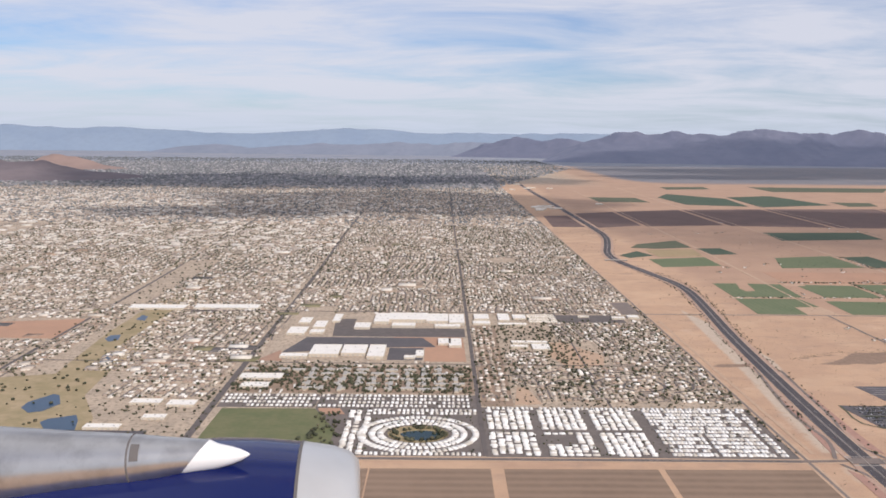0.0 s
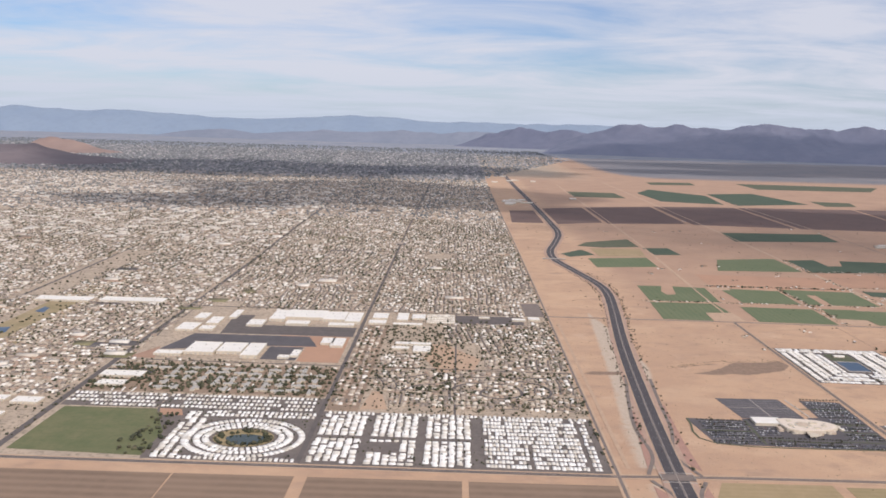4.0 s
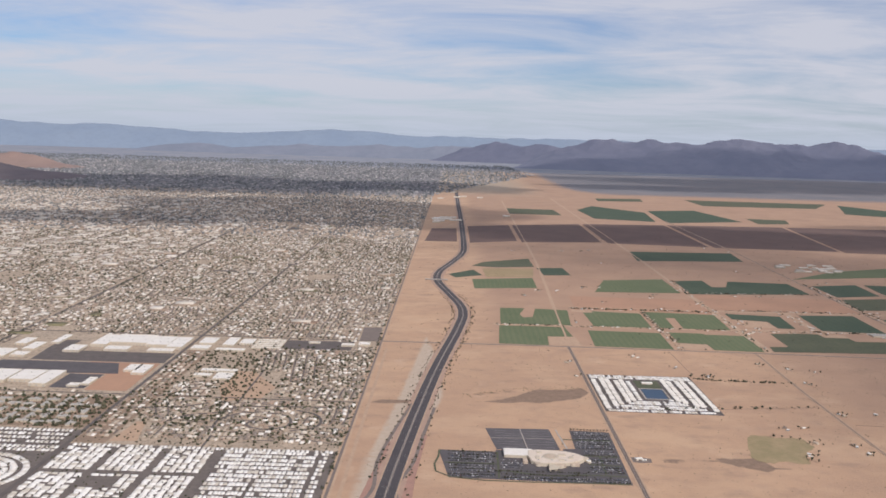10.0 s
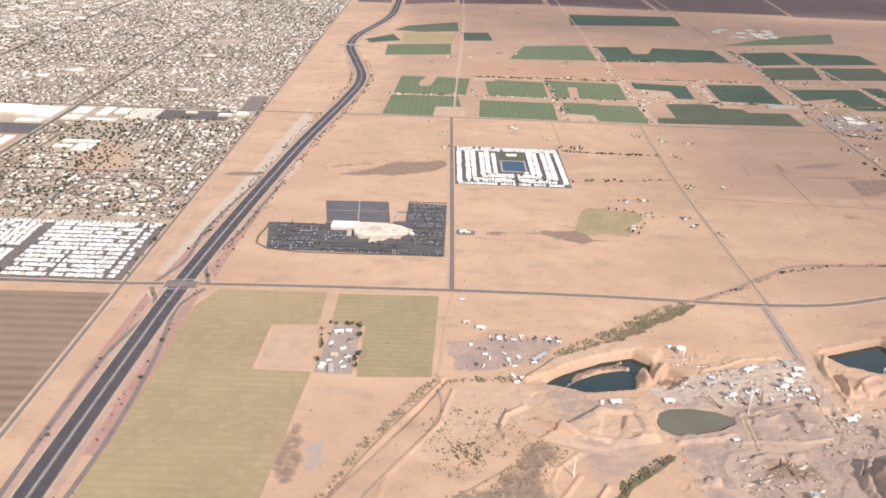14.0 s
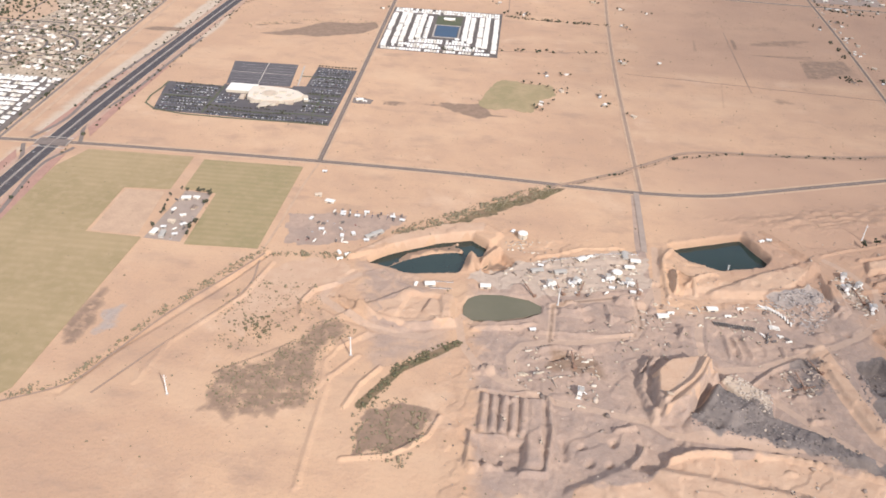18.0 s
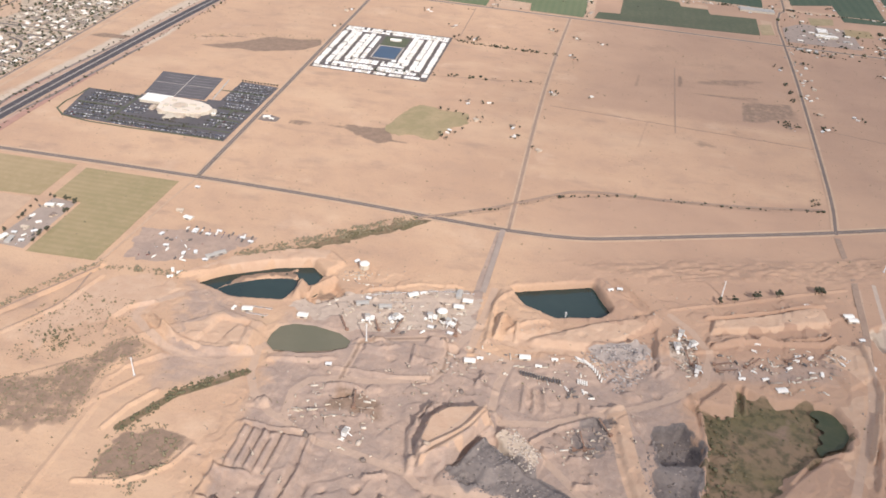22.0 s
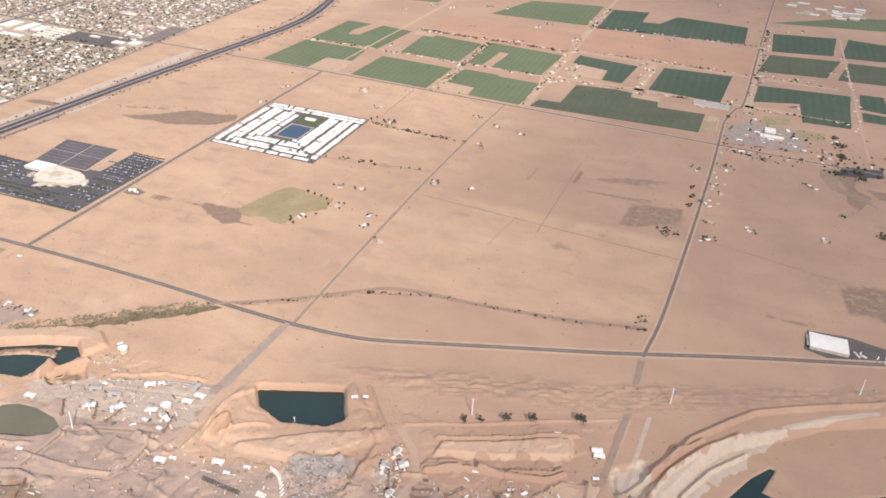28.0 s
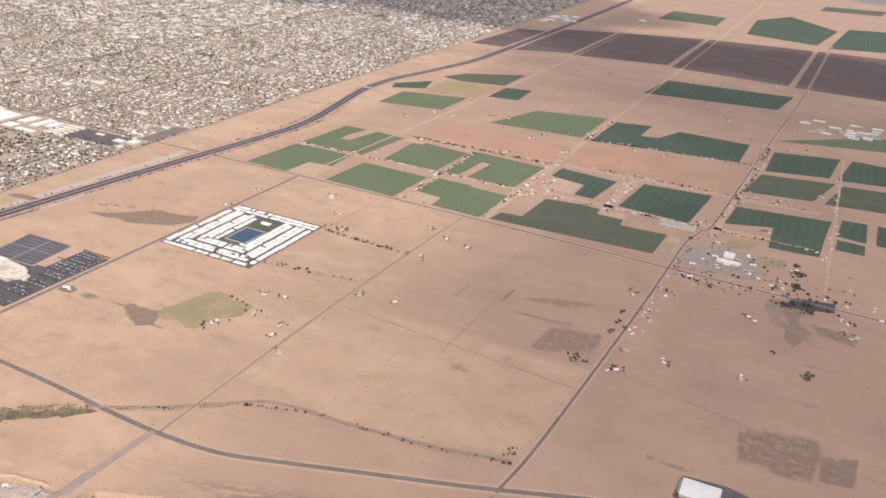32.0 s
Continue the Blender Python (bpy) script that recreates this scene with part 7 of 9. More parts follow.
scatter("car_park_trees", clump(47), [(x + rnd.uniform(-0.3, 0.3), y + rnd.uniform(-0.2, 0.2), 0.1) for x, y in beds], [(s, s, 0.7 * s) for s in (rnd.uniform(0.4, 0.85) for _ in beds)], [rnd.uniform(0, 6) for _ in beds], LEAVES, "rows of small dark trees in the casino car park", "trees")
for k in range(60):
    x, y = rnd.uniform(150, 212), rnd.uniform(272.5, 300)
    if not (170 < x < 200 and y > 279):
        put(rnd.choice(("tree2", "shrub0", "shrub1")), x, y, rnd.uniform(0, 360), 0.06)
for x in np.arange(198.5, 213, 1.3):
    put("tree2", x, 322.2 + rnd.uniform(-0.2, 0.2), rnd.uniform(0, 360), 0.05)
put("shed1", 219.2, 294.6, 20), put("office", 221.2, 294.0, 0), sheet("pavement_station", [(216.3, 292.4), (219, 291.6), (223.5, 292.2), (224, 295.6), (220, 297.2), (216.4, 296.6)], 0.05, OLD_ASPHALT, "worn asphalt forecourt beside the road", "forecourt")

# ---- along the freeway ----
for k in range(34, 110):
    a, b = FWY[k], FWY[min(k + 1, len(FWY) - 1)]
    d = (b - a).normalized()
    r = Vector((d.y, -d.x))
    for off in (-6.6, -5.2, 5.3, 6.5, 8.0):
        for q in range(3 if k < 62 else 2):
            if rnd.random() < (0.36 if abs(off) < 8 else 0.2):
                p = a + (b - a) * (q / 3) + r * (off + rnd.uniform(-0.6, 0.6))
                if abs(p.y - 244) > 4 and p.y < 600:
                    put(rnd.choice(("shrub0", "shrub1", "shrub1", "tree2")), p.x, p.y, rnd.uniform(0, 360), 0.0)
for k in range(46):
    a = FWY[rnd.randrange(24, 100)]
    off = rnd.choice((-2.7, -1.9, -1.15, 1.15, 1.9, 2.7))
    i = FWY.index(a)
    d = (FWY[i + 1] - a).normalized()
    p = a + Vector((d.y, -d.x)) * off + d * rnd.uniform(0, 3)
    put(f"car{rnd.choice((0, 0, 1, 2, 3, 4))}", p.x, p.y, math.degrees(math.atan2(-d.x, d.y)), 0.24)


# ---- the near city: mobile home parks, mall, warehouses, apartments ----
pl, sz, tn = [], [], []


def home(x, y, along_x, big=1.0):
    if rnd.random() < 0.06:
        return
    pl.append((x + rnd.uniform(-0.22, 0.22), y + rnd.uniform(-0.16, 0.16), 0.02))
    sz.append((rnd.uniform(1.5, 2.35) * big, rnd.uniform(0.95, 1.3) * big, rnd.uniform(0.45, 0.6)))
    tn.append((0 if along_x else math.pi / 2) + rnd.uniform(-0.05, 0.05))


for k, x in enumerate(np.arange(16.6, 71.4, 2.62)):
    if k % 7 == 6:
        continue
    y = 247.5
    while y < 290:
        if not (33 < x < 44 and 256 < y < 266) and abs(y - 268.5) > 0.9:
            home(x, y, True)
        y += 1.55
for k, y in enumerate(np.arange(248.4, 289.6, 3.42)):
    x = 72.5
    while x < 108.4:
        if not (86 < x < 87.6 and y < 266) and abs(x - 105.4) > 0.8:
            home(x, y, False)
        x += 1.3
for x in np.arange(17, 109, 1.7):
    home(x, 291.6, False, 0.95)
for y in (292.6, 296.4, 300.4, 304.4):
    for x in np.arange(-81.5, 11, 1.75):
        if not (-50 < x < -38 and 293 < y < 298) and not (y < 294 and x < -72):
            home(x, y + 0.5, False, 0.9)
for rx, ry in ((12.5, 10.0), (15.3, 12.6), (19.2, 16.0)):
    n = int(6.28 * (rx + ry) / 2 / 1.75)
    for k in range(n):
        a = 6.2832 * k / n
        x, y = -8 + rx * math.cos(a), 265 + ry * math.sin(a)
        if y > 246.5 and x < 12:
            pl.append((x, y, 0.02)), sz.append((rnd.uniform(1.2, 1.4), rnd.uniform(2.0, 2.4), 0.5)), tn.append(a - math.pi / 2)
for x in (-32, -29.4, -26):
    for y in np.arange(247.5, 288, 1.6):
        home(x, y, True, 0.95)
for x in np.arange(-24, 12, 1.7):
    home(x, 285.4, False, 0.95), home(x, 288.4, False, 0.95), home(x, 247.4, False, 0.9)
scatter("mobile_homes", (HIP_V, HIP_F), pl, sz, tn, WHITE_HOMES, "dense rows of white-roofed mobile homes", "mobile homes")
for pts in ([(13.8, 245.6), (111, 245.6), (111, 292.8), (13.8, 292.8)], [(-35.5, 246), (12.6, 246), (12.6, 306.6), (-46, 306.6), (-46, 291)], [(-82, 291), (-46.4, 291), (-46.4, 306.6), (-82, 306.6)]):
    sheet("pavement_homes", pts, 0.03, LANE_ASPHALT, "worn asphalt lanes between white mobile homes", "pavement")
for pts in ([(-81.5, 308.6), (12.3, 308.6), (12.3, 345.6), (-81.5, 345.6)], [(14.6, 294.2), (26.4, 294.2), (27, 424), (14.6, 424)], [(28, 348.4), (46, 348.4), (46, 373), (28, 373)]):
    sheet("pavement_courts", pts, 0.03, CROP["dry"], "dusty brown courts between low houses", "pavement")
sheet("lawn_oval", [(-8 + 10.2 * math.cos(a), 265 + 8.0 * math.sin(a)) for a in [6.2832 * k / 20 for k in range(20)]], 0.05, CROP["green_stubble"], "green lawn round a small park pond", "lawn")
sheet("water_oval_pond", [(-7 + 6.6 * math.cos(a) * (1 + 0.12 * math.sin(3 * a)), 263.5 + 4.6 * math.sin(a)) for a in [6.2832 * k / 20 for k in range(20)]], 0.10, WATER, "dark green pond inside a mobile home park", "pond")
rp = np.random.default_rng(61)
turn = rp.uniform(0, 6.2832, 70)
far = rp.uniform(0.92, 1.3, 70)
scatter("pond_trees", clump(63), np.stack([-7.5 + 7.4 * far * np.cos(turn), 264.2 + 5.4 * far * np.sin(turn), np.full(70, 0.04)], 1), np.stack([rp.uniform(0.8, 1.9, 70)] * 3, 1) * (1, 1, 0.8), turn, CITY_LEAVES, "dark trees round a small park pond", "trees")
sheet("lawn_park", [(-79.5, 250), (-79.5, 289.5), (-46, 290), (-36, 268), (-36, 248)], 0.05, CROP["park"], "broad green park lawn beside the avenue", "lawn")
sheet("lot_bare", [(-45, 290.4), (-37, 290.4), (-34.5, 284), (-43, 284)], 0.06, CROP["red"], "bare tan lot", "lot")
sheet("lot_bare", [(26.8, 296), (29.4, 317), (33, 317), (37, 297)], 0.06, DIRT_ROAD, "bare tan wedge of ground", "lot")
sheet("lot_bare", [(47.8, 365), (50, 389.5), (58, 389.5), (73, 366), (70, 350), (55, 345)], 0.05, DIRT_ROAD, "bare brown school field", "lot")
sheet("lot_bare", [(99.4, 487), (110, 488), (111, 456.8), (100.3, 455.6)], 0.06, OLD_ASPHALT, "grey-brown empty lot at the city's edge", "lot")
sheet("lot_bare", [(-230, 424), (-189, 432), (-184, 389), (-214, 390)], 0.05, CROP["red"], "bare reddish city lot", "lot")
sheet("lot_bare", [(-82, 353), (-74, 372), (-70, 353)], 0.05, CROP["clay"], "bare reddish lot beside the avenue", "lot")
sheet("lot_bare", [(-24, 398), (10, 398), (10.5, 354), (-8, 354), (-8, 378), (-24, 378)], 0.05, CROP["red"], "reddish half-built lot beside the mall", "lot")
sheet("lawn_golf", [(-190, 321.6), (-158.5, 330.5), (-165.3, 400.8), (-168.1, 503.8), (-157.2, 566.2), (-149.6, 566.6), (-145.1, 462.6), (-139.6, 384.8), (-138.1, 332.8), (-134.7, 302.8), (-121.1, 277.9), (-116, 259), (-149.8, 250.8)], 0.04, CROP["lawn"], "dry yellow golf course with ponds", "golf course")
for pts in [[(-151.3, 288), (-151.8, 294.3), (-146.9, 303.9), (-144.1, 302.6), (-139.2, 292.7), (-141.9, 284.5), (-146, 282.6)], [(-137.3, 272.9), (-136.1, 276.4), (-128.2, 280.7), (-125.1, 274.9), (-122.2, 265.6), (-131.1, 263.8)], [(-162.1, 389.5), (-161.8, 396.3), (-157.4, 397.6), (-154.6, 387.5), (-158.1, 384.1)], [(-147, 345.3), (-150.6, 358.9), (-148.9, 364.8), (-142.5, 349.9), (-142.3, 341.9)], [(-162.5, 431.3), (-162.9, 442.5), (-158.9, 439.8), (-156.8, 428.8)]]:
    sheet("water_golf_pond", pts, 0.09, BLUE_WATER, "dark blue golf course pond", "pond")


def block(name, x0, y0, x1, y1, h, label, roof=None, category="warehouse", vents=3):
    ob = empty(name, (x0 + x1) / 2, (y0 + y1) / 2, 0.03, label=label, category=category)
    a, b = (x1 - x0) / 2, (y1 - y0) / 2
    part("wall", Shape().box(-a, -b, 0, a, b, h), CREAM_WALL, ob)
    part("roof", Shape().box(-a - 0.05, -b - 0.05, h, a + 0.05, b + 0.05, h + 0.1, 0.08), roof or WHITE_ROOF, ob)
    for s in (-1, 1):
        part("parapet", Shape().box(-a - 0.06, s * b - 0.06, h + 0.1, a + 0.06, s * b + 0.06, h + 0.2), CREAM_WALL, ob)
    for k in range(vents):
        x, y = -a * 0.7 + 1.4 * a * k / max(1, vents - 1), b * (0.4 if k % 2 else -0.3)
        part("roof_unit", Shape().box(x - 0.25, y - 0.2, h + 0.1, x + 0.25, y + 0.2, h + 0.3), GREY_METAL, ob)
    for x in np.linspace(-a * 0.8, a * 0.8, max(2, int(a))):
        part("loading_door", Shape().box(x - 0.3, -b - 0.03, 0, x + 0.3, -b, h * 0.6), GREY_METAL, ob)
    return ob


W, S = "big pale flat-roofed warehouse beside dark car parks", "long pale flat-roofed shopping mall"
for x0, y0, x1, y1, h in ((-72, 357, -60, 362.5, 1.0), (-59.5, 360, -46.5, 377, 1.3), (-45.5, 362, -34.5, 377, 1.3), (-33.5, 356.5, -26, 377, 1.4), (-17, 357, -12, 361, 0.8)):
    block("warehouse", x0, y0, x1, y1, h, W)
for x0, y0, x1, y1, h in ((-36, 425, -28, 446, 1.4), (-28.5, 430, -8, 447, 1.5), (-8.5, 428, 3, 446, 1.3), (3.5, 424, 11.5, 445, 1.4), (-26, 417, -14, 424, 1.2), (-45, 413, -37, 424, 1.1), (-4, 417.5, 9, 423, 0.9)):
    block("shopping_mall", x0, y0, x1, y1, h, S, category="mall", vents=5)
for x0, y0, x1, y1, h in ((-77, 400, -68, 414, 0.9), (-66, 402, -59, 409, 0.9), (-66, 414, -60, 428, 0.9), (-75, 424, -69, 436, 0.9), (-58, 428, -54, 445, 0.9), (-82, 324, -65, 331, 0.9), (-79, 313, -68, 319, 0.8), (-2, 382, 4, 392, 1.0), (-12, 360, -8.5, 370, 0.8), (3, 378, 9, 392, 1.0)):
    block("store", x0, y0, x1, y1, h, "pale flat-roofed store beside a car park", category="store")
for x0, y0, x1, y1, h in ((-120, 266, -108, 270, 0.8), (-104, 276, -96, 280, 0.8), (-140, 458, -104, 468, 1.0), (-176, 456, -145, 466, 1.0), (-100, 290, -90, 296, 0.8), (-114, 292, -103, 297, 0.8)):
    block("warehouse", x0, y0, x1, y1, h, "pale flat-roofed warehouse beside the avenue")
for pts in ([(-73, 367), (-66, 396.5), (-9.6, 396.5), (-3, 379), (-26, 378)], [(-24.5, 377), (-8.8, 377), (-8.8, 356), (-24.5, 356)], [(-82.5, 336), (-64, 337), (-63, 331.4), (-82, 331.2)], [(-128, 262.4), (-98, 262.4), (-98, 265.6), (-128, 265.6)]):
    sheet("car_park", pts, 0.09, DARK_LOT, "dark asphalt car park beside warehouses", "car park")
for pts in ([(-57, 437), (-46, 438), (-46, 424.5), (-36.6, 424.5), (-36.4, 416.8), (11.2, 416.8), (11.2, 398.6), (-54, 398.6)], [(-140, 451), (-104, 451), (-104, 457), (-140, 457)], [(62, 432), (98, 434), (98, 452), (62, 451)]):
    sheet("car_park", pts, 0.05, ASPHALT, "worn grey car park of a shopping mall", "car park")
for x0, y0, x1, y1, h in ((92, 441, 99, 445, 0.8), (101, 443, 107, 449, 0.9), (74, 445, 80, 447, 0.7), (30, 434, 36, 450, 0.8), (38, 438, 45, 448, 0.8), (46, 431, 61, 433, 0.6), (46, 435, 61, 437, 0.6), (46, 439, 61, 441, 0.6), (46, 443, 61, 445, 0.6), (46, 447, 61, 449, 0.6), (16, 425, 25, 432, 0.8), (17, 436, 25, 448, 0.9), (29, 424, 44, 428, 0.7), (33, 386, 50, 390, 0.7), (32, 378, 40, 382, 0.7), (42, 374, 50, 384, 0.7)):
    block("store", x0, y0, x1, y1, h, "pale flat-roofed building at the city's edge", category="building", vents=2)
for x in np.arange(-80, 8, 6.6):
    for y in (312.5, 319, 325.5, 332.5, 338.5):
        if not (x < -60 and y < 336) and rnd.random() > 0.12:
            put("apartments", x + rnd.uniform(-0.6, 0.6), y + rnd.uniform(-0.6, 0.6), rnd.choice((0, 90, 180, 270)), 0.02)
for x, y in ((-50, 316), (-36, 322), (-35, 334), (-18, 318), (-18, 330), (-3, 322), (-58, 316), (-26, 312), (-70, 309.4), (-66, 309.4), (-62, 309.4), (-44, 338), (2, 335), (-8, 340)):
    put("carport", x, y, rnd.choice((0, 0, 8)), 0.02)
pl, sz, tn = [], [], []
for x in (29.6, 32.2, 36.0, 38.6, 42.2, 44.8):
    for y in np.arange(350, 372, 2.3):
        home(x, y, True, 0.95)
for x in (15.6, 18.4, 21.6, 24.2):
    for y in np.arange(312, 422, 2.2):
        home(x, y, True, 0.9)
scatter("row_houses", (HIP_V, HIP_F), pl, sz, tn, ROOFS, "rows of small tan-roofed town houses", "houses")
r2 = np.random.default_rng(77)
for label, area, count, size in (("dark trees between apartment blocks", (-83, 309, 12, 345), 950, 1.25), ("dark trees between town houses", (14, 310, 60, 424), 450, 1.2), ("trees round a park lawn", (-47, 248, -34, 286), 60, 1.4), ("trees on a dry golf course", (-190, 250, -130, 640), 520, 1.15), ("dark trees between large houses", (45, 296, 111, 440), 420, 1.15), ("small trees between mobile homes", (14, 247, 110, 309), 420, 0.62), ("small trees between mobile homes", (-82, 291, 12, 309), 220, 0.6), ("trees round a park pond", (-34, 247, 12, 290), 220, 0.7)):
    n = count
    X, Y = r2.uniform(area[0], area[2], n), r2.uniform(area[1], area[3], n)
    w = r2.uniform(0.6, 1.4, n) * size
    scatter("garden_trees", clump(55 + n), np.stack([X, Y, np.zeros(n)], 1), np.stack([w, w, w * 0.75], 1), r2.uniform(0, 6, n), CITY_LEAVES, label, "trees")

# curving lanes of the large-lot quarter
for pts in LANES:
    tagged(part("road_lane", ribbon(pts, 1.15, 0.10), ASPHALT), "curving dark suburban lane", "road", kind="structure")


# ---- farms and houses of the plain ----
FARMS = [(210.2, 422.8), (247.9, 439.2), (264.5, 417.9), (277, 403.7), (310.9, 431.1), (323.3, 422.9), (323.3, 396.5), (335.3, 419.1), (318.5, 350.8), (333.4, 353.7), (286.7, 333), (294.7, 334.2), (292.3, 316.8), (308.1, 307.3), (306.4, 316.2),
         (284.4, 302.9), (317.8, 299), (211.7, 398.5), (410.5, 349), (421.5, 383), (424.5, 366.8), (424.7, 351.7), (426.1, 426.4), (438.7, 366), (465.3, 369.6)]
FARMS2 = [(427.4, 420.7), (415.6, 416.1), (424.5, 404.2), (426.5, 394.5), (461.4, 420.8), (496.4, 427.7), (498.1, 436.9), (501.6, 425.8), (510.7, 447.7), (440.1, 441.9), (424.6, 517), (433.2, 500.6), (433.9, 534.3), (433.7, 554.6), (481.5, 510.5), (477.4, 602),
          (458, 577), (456.1, 525), (482.9, 438.5), (469.1, 463.9), (474.9, 481.5), (335.5, 525.7), (337.8, 534.3), (332.5, 502.3), (341.5, 514.1), (371.3, 558.7), (376.7, 550.8), (374.3, 530.7), (376.2, 522.7), (378.3, 503.9)]
FARMS3 = [(297.8, 609), (300.2, 618.9), (294.2, 567.6), (289, 561), (277, 504), (280.5, 478), (238.4, 558), (228.5, 519.6), (362.5, 624), (381.3, 624), (404.2, 746.8), (436.7, 664), (462.7, 696), (453.4, 690), (325.5, 591), (256.6, 584.9), (228.9, 625), (203.3, 604.4),
          (215.8, 624.3), (251.9, 643.8), (264.9, 644.6), (260.6, 851), (281.4, 854), (289.9, 862), (322, 959), (440.8, 880), (422.4, 905), (211.9, 839), (288.8, 775)]
r3 = random.Random(41)
for k, (x, y) in enumerate(FARMS + FARMS2 + FARMS3):
    near = y < 460
    put(("farm0", "farm1", "farm2", "farm3")[k % 4], x, y, r3.uniform(0, 360))
    if r3.random() < 0.6:
        put(r3.choice(("shed0", "farm3", "shed0")), x + r3.uniform(-2.6, 2.6), y + r3.choice((-2.2, 2.2)), r3.uniform(0, 180))
    for q in range(r3.randint(1, 4)):
        put(r3.choice(("tree0", "tree2", "shrub0", "tree2")), x + r3.uniform(-3, 3), y + r3.uniform(-2.6, 2.6), r3.uniform(0, 360))
    if r3.random() < 0.5:
        put("car%d" % r3.choice((0, 1, 3)), x + r3.uniform(-1.8, 1.8), y - 1.7, r3.uniform(0, 360))
# the farm by the dry pasture, and the tree-ringed house
for x, y in ((278, 322), (281, 321.5), (284, 321), (287, 319.5), (289.5, 316), (283, 299), (285, 297.5), (287, 303), (289, 307), (282, 301), (274, 404), (275.5, 402.2), (278.6, 402), (279.6, 404), (278.5, 405.6), (275.6, 405.6), (268, 403), (269.5, 406)):
    put(r3.choice(("tree0", "tree1", "tree0")), x, y, r3.uniform(0, 360))

# the farmyard among the drying crops
sheet("farmyard", [(178.6, 196.4), (188.6, 196), (188.8, 221.6), (181, 222)], 0.05, PALE_ROAD, "grey packed farmyard with sheds and scrap", "yard")
sheet("lot_bare", [(163.6, 197.6), (176.6, 197.4), (175.4, 220.4), (164, 220.2)], 0.05, DIRT_ROAD, "bare tan lot beside the farmyard", "lot")
for x, y, kind, a in ((182.8, 217.6, "shed1", 12), (185.5, 218.6, "farm1", 5), (180.5, 199.2, "shed1", 80), (183, 198.4, "shed2", 95), (186.2, 199, "shed0", 20), (185, 208.7, "farm3", 30), (183.1, 205.3, "farm0", 0), (181.4, 211.2, "farm3", 70), (186.6, 204, "shed0", 45), (182, 202, "shed0", 10), (186.5, 213, "farm2", 90)):
    put(kind, x, y, a, 0.05)
for k in range(16):
    put(r3.choice(("truck0", "car0", "car1", "truck1", "car0")), r3.uniform(179.5, 188), r3.uniform(197, 220), r3.uniform(0, 360), 0.05)
for k in range(26):
    side = r3.random()
    put(r3.choice(("tree0", "tree2", "tree1")), *((r3.uniform(188.4, 189.8), r3.uniform(196, 222)) if side < 0.5 else (r3.uniform(179, 189), 222 + r3.uniform(-0.6, 0.6)) if side < 0.8 else (r3.uniform(177, 179), r3.uniform(196, 222))), r3.uniform(0, 360))

# the scrap and equipment yard
for k in range(30):
    put(r3.choice(("truck0", "truck1", "car1", "car0", "car4", "shed0")), 226 + (k % 10) * 2.1 + r3.uniform(-0.4, 0.4), 216.3 + (k // 10) * 1.2 - (k % 10) * 0.05, r3.uniform(-10, 10))
for x, y, kind, a in ((219.2, 226, "farm0", 15), (223.4, 222.6, "shed1", -10), (218.1, 240.1, "shed0", 0), (237.9, 206.5, "shed2", 40), (239.5, 208.3, "shed2", 40), (231.7, 194.6, "office", 30), (233.4, 196.6, "office", 30), (231, 197.5, "office", 120)):
    put(kind, x, y, a)
for k in range(26):
    put(r3.choice(("truck0", "car0", "shed0", "truck1", "car3")), r3.uniform(218, 238), r3.uniform(200.5, 213), r3.uniform(0, 180))

# ---- the quarry ----
for x, y in ((206, 140.6), (241.4, 158), (288, 183), (334.3, 207.9), (375, 226.9), (422.4, 252), (471, 276.9), (520, 302)):
    put("pole", x, y, 27)
put("silo", 279, 213, 0)
for x, y, kind, a in ((270, 188.7, "shed1", 5), (256.1, 187.2, "shed1", 10), (252.6, 186.9, "office", 80), (276.3, 215.2, "shed0", 60), (294.8, 203.6, "shed1", 35), (297, 205.4, "office", 30), (307.2, 202, "shed1", 5), (309, 204.8, "shed1", 0), (306.4, 206.8, "shed2", 90), (283, 197.3, "shed2", 20), (289, 197.2, "shed2", 15), (313.4, 182.3, "shed1", 10), (315.6, 184, "office", 5),
                    (326, 186.9, "shed1", 8), (333, 187.9, "office", 8), (329.5, 184.8, "office", 5), (281.9, 172.7, "shed0", 10), (347.7, 221.6, "shed0", 0), (345.2, 220, "office", 30), (397.2, 228, "office", 10), (408.4, 224.4, "shed1", 10), (407.6, 226, "shed1", 15), (409.1, 216.7, "shed0", 20), (409.4, 205, "shed0", 70), (386.1, 191.8, "shed1", 20), (303.6, 198.2, "silo", 0)):
    put(kind, x, y, a)
for x, y, a in ((286, 191, 20), (292.6, 193, 60), (301, 195.5, 10), (306, 194.4, -30), (363, 205.4, 75), (362, 199.6, 100), (365.6, 202, 40), (366.4, 192.4, 80), (292, 152, 80)):
    put("plant", x, y, a)
for k, (x, y, a) in enumerate(((288.5, 190.4, 120), (290.4, 189.6, 100), (294, 190.4, 70), (284, 191.6, 140), (281, 187.6, 125), (303, 193.2, 40), (308.3, 192.6, 95), (297.5, 193, 160), (364.5, 197.2, 110), (361.2, 203.8, 60), (366.8, 194.8, 100), (367.6, 189.8, 105), (373, 197, 5), (374.6, 195.8, -5), (373.6, 194.6, 2), (385.4, 199, 50), (390.6, 203.6, 20),
                                (288, 160.5, 40), (291, 163, 100), (295.4, 152.8, 92), (345.5, 168.2, 130), (344, 166.6, 130), (341, 163, 110), (338.5, 167.5, 150), (341.6, 160.6, 5), (376.2, 200.4, 130), (380, 199.4, 40), (352.6, 170.8, 125))):
    if k % 2 == 0:
        put("conveyor", x, y, a)
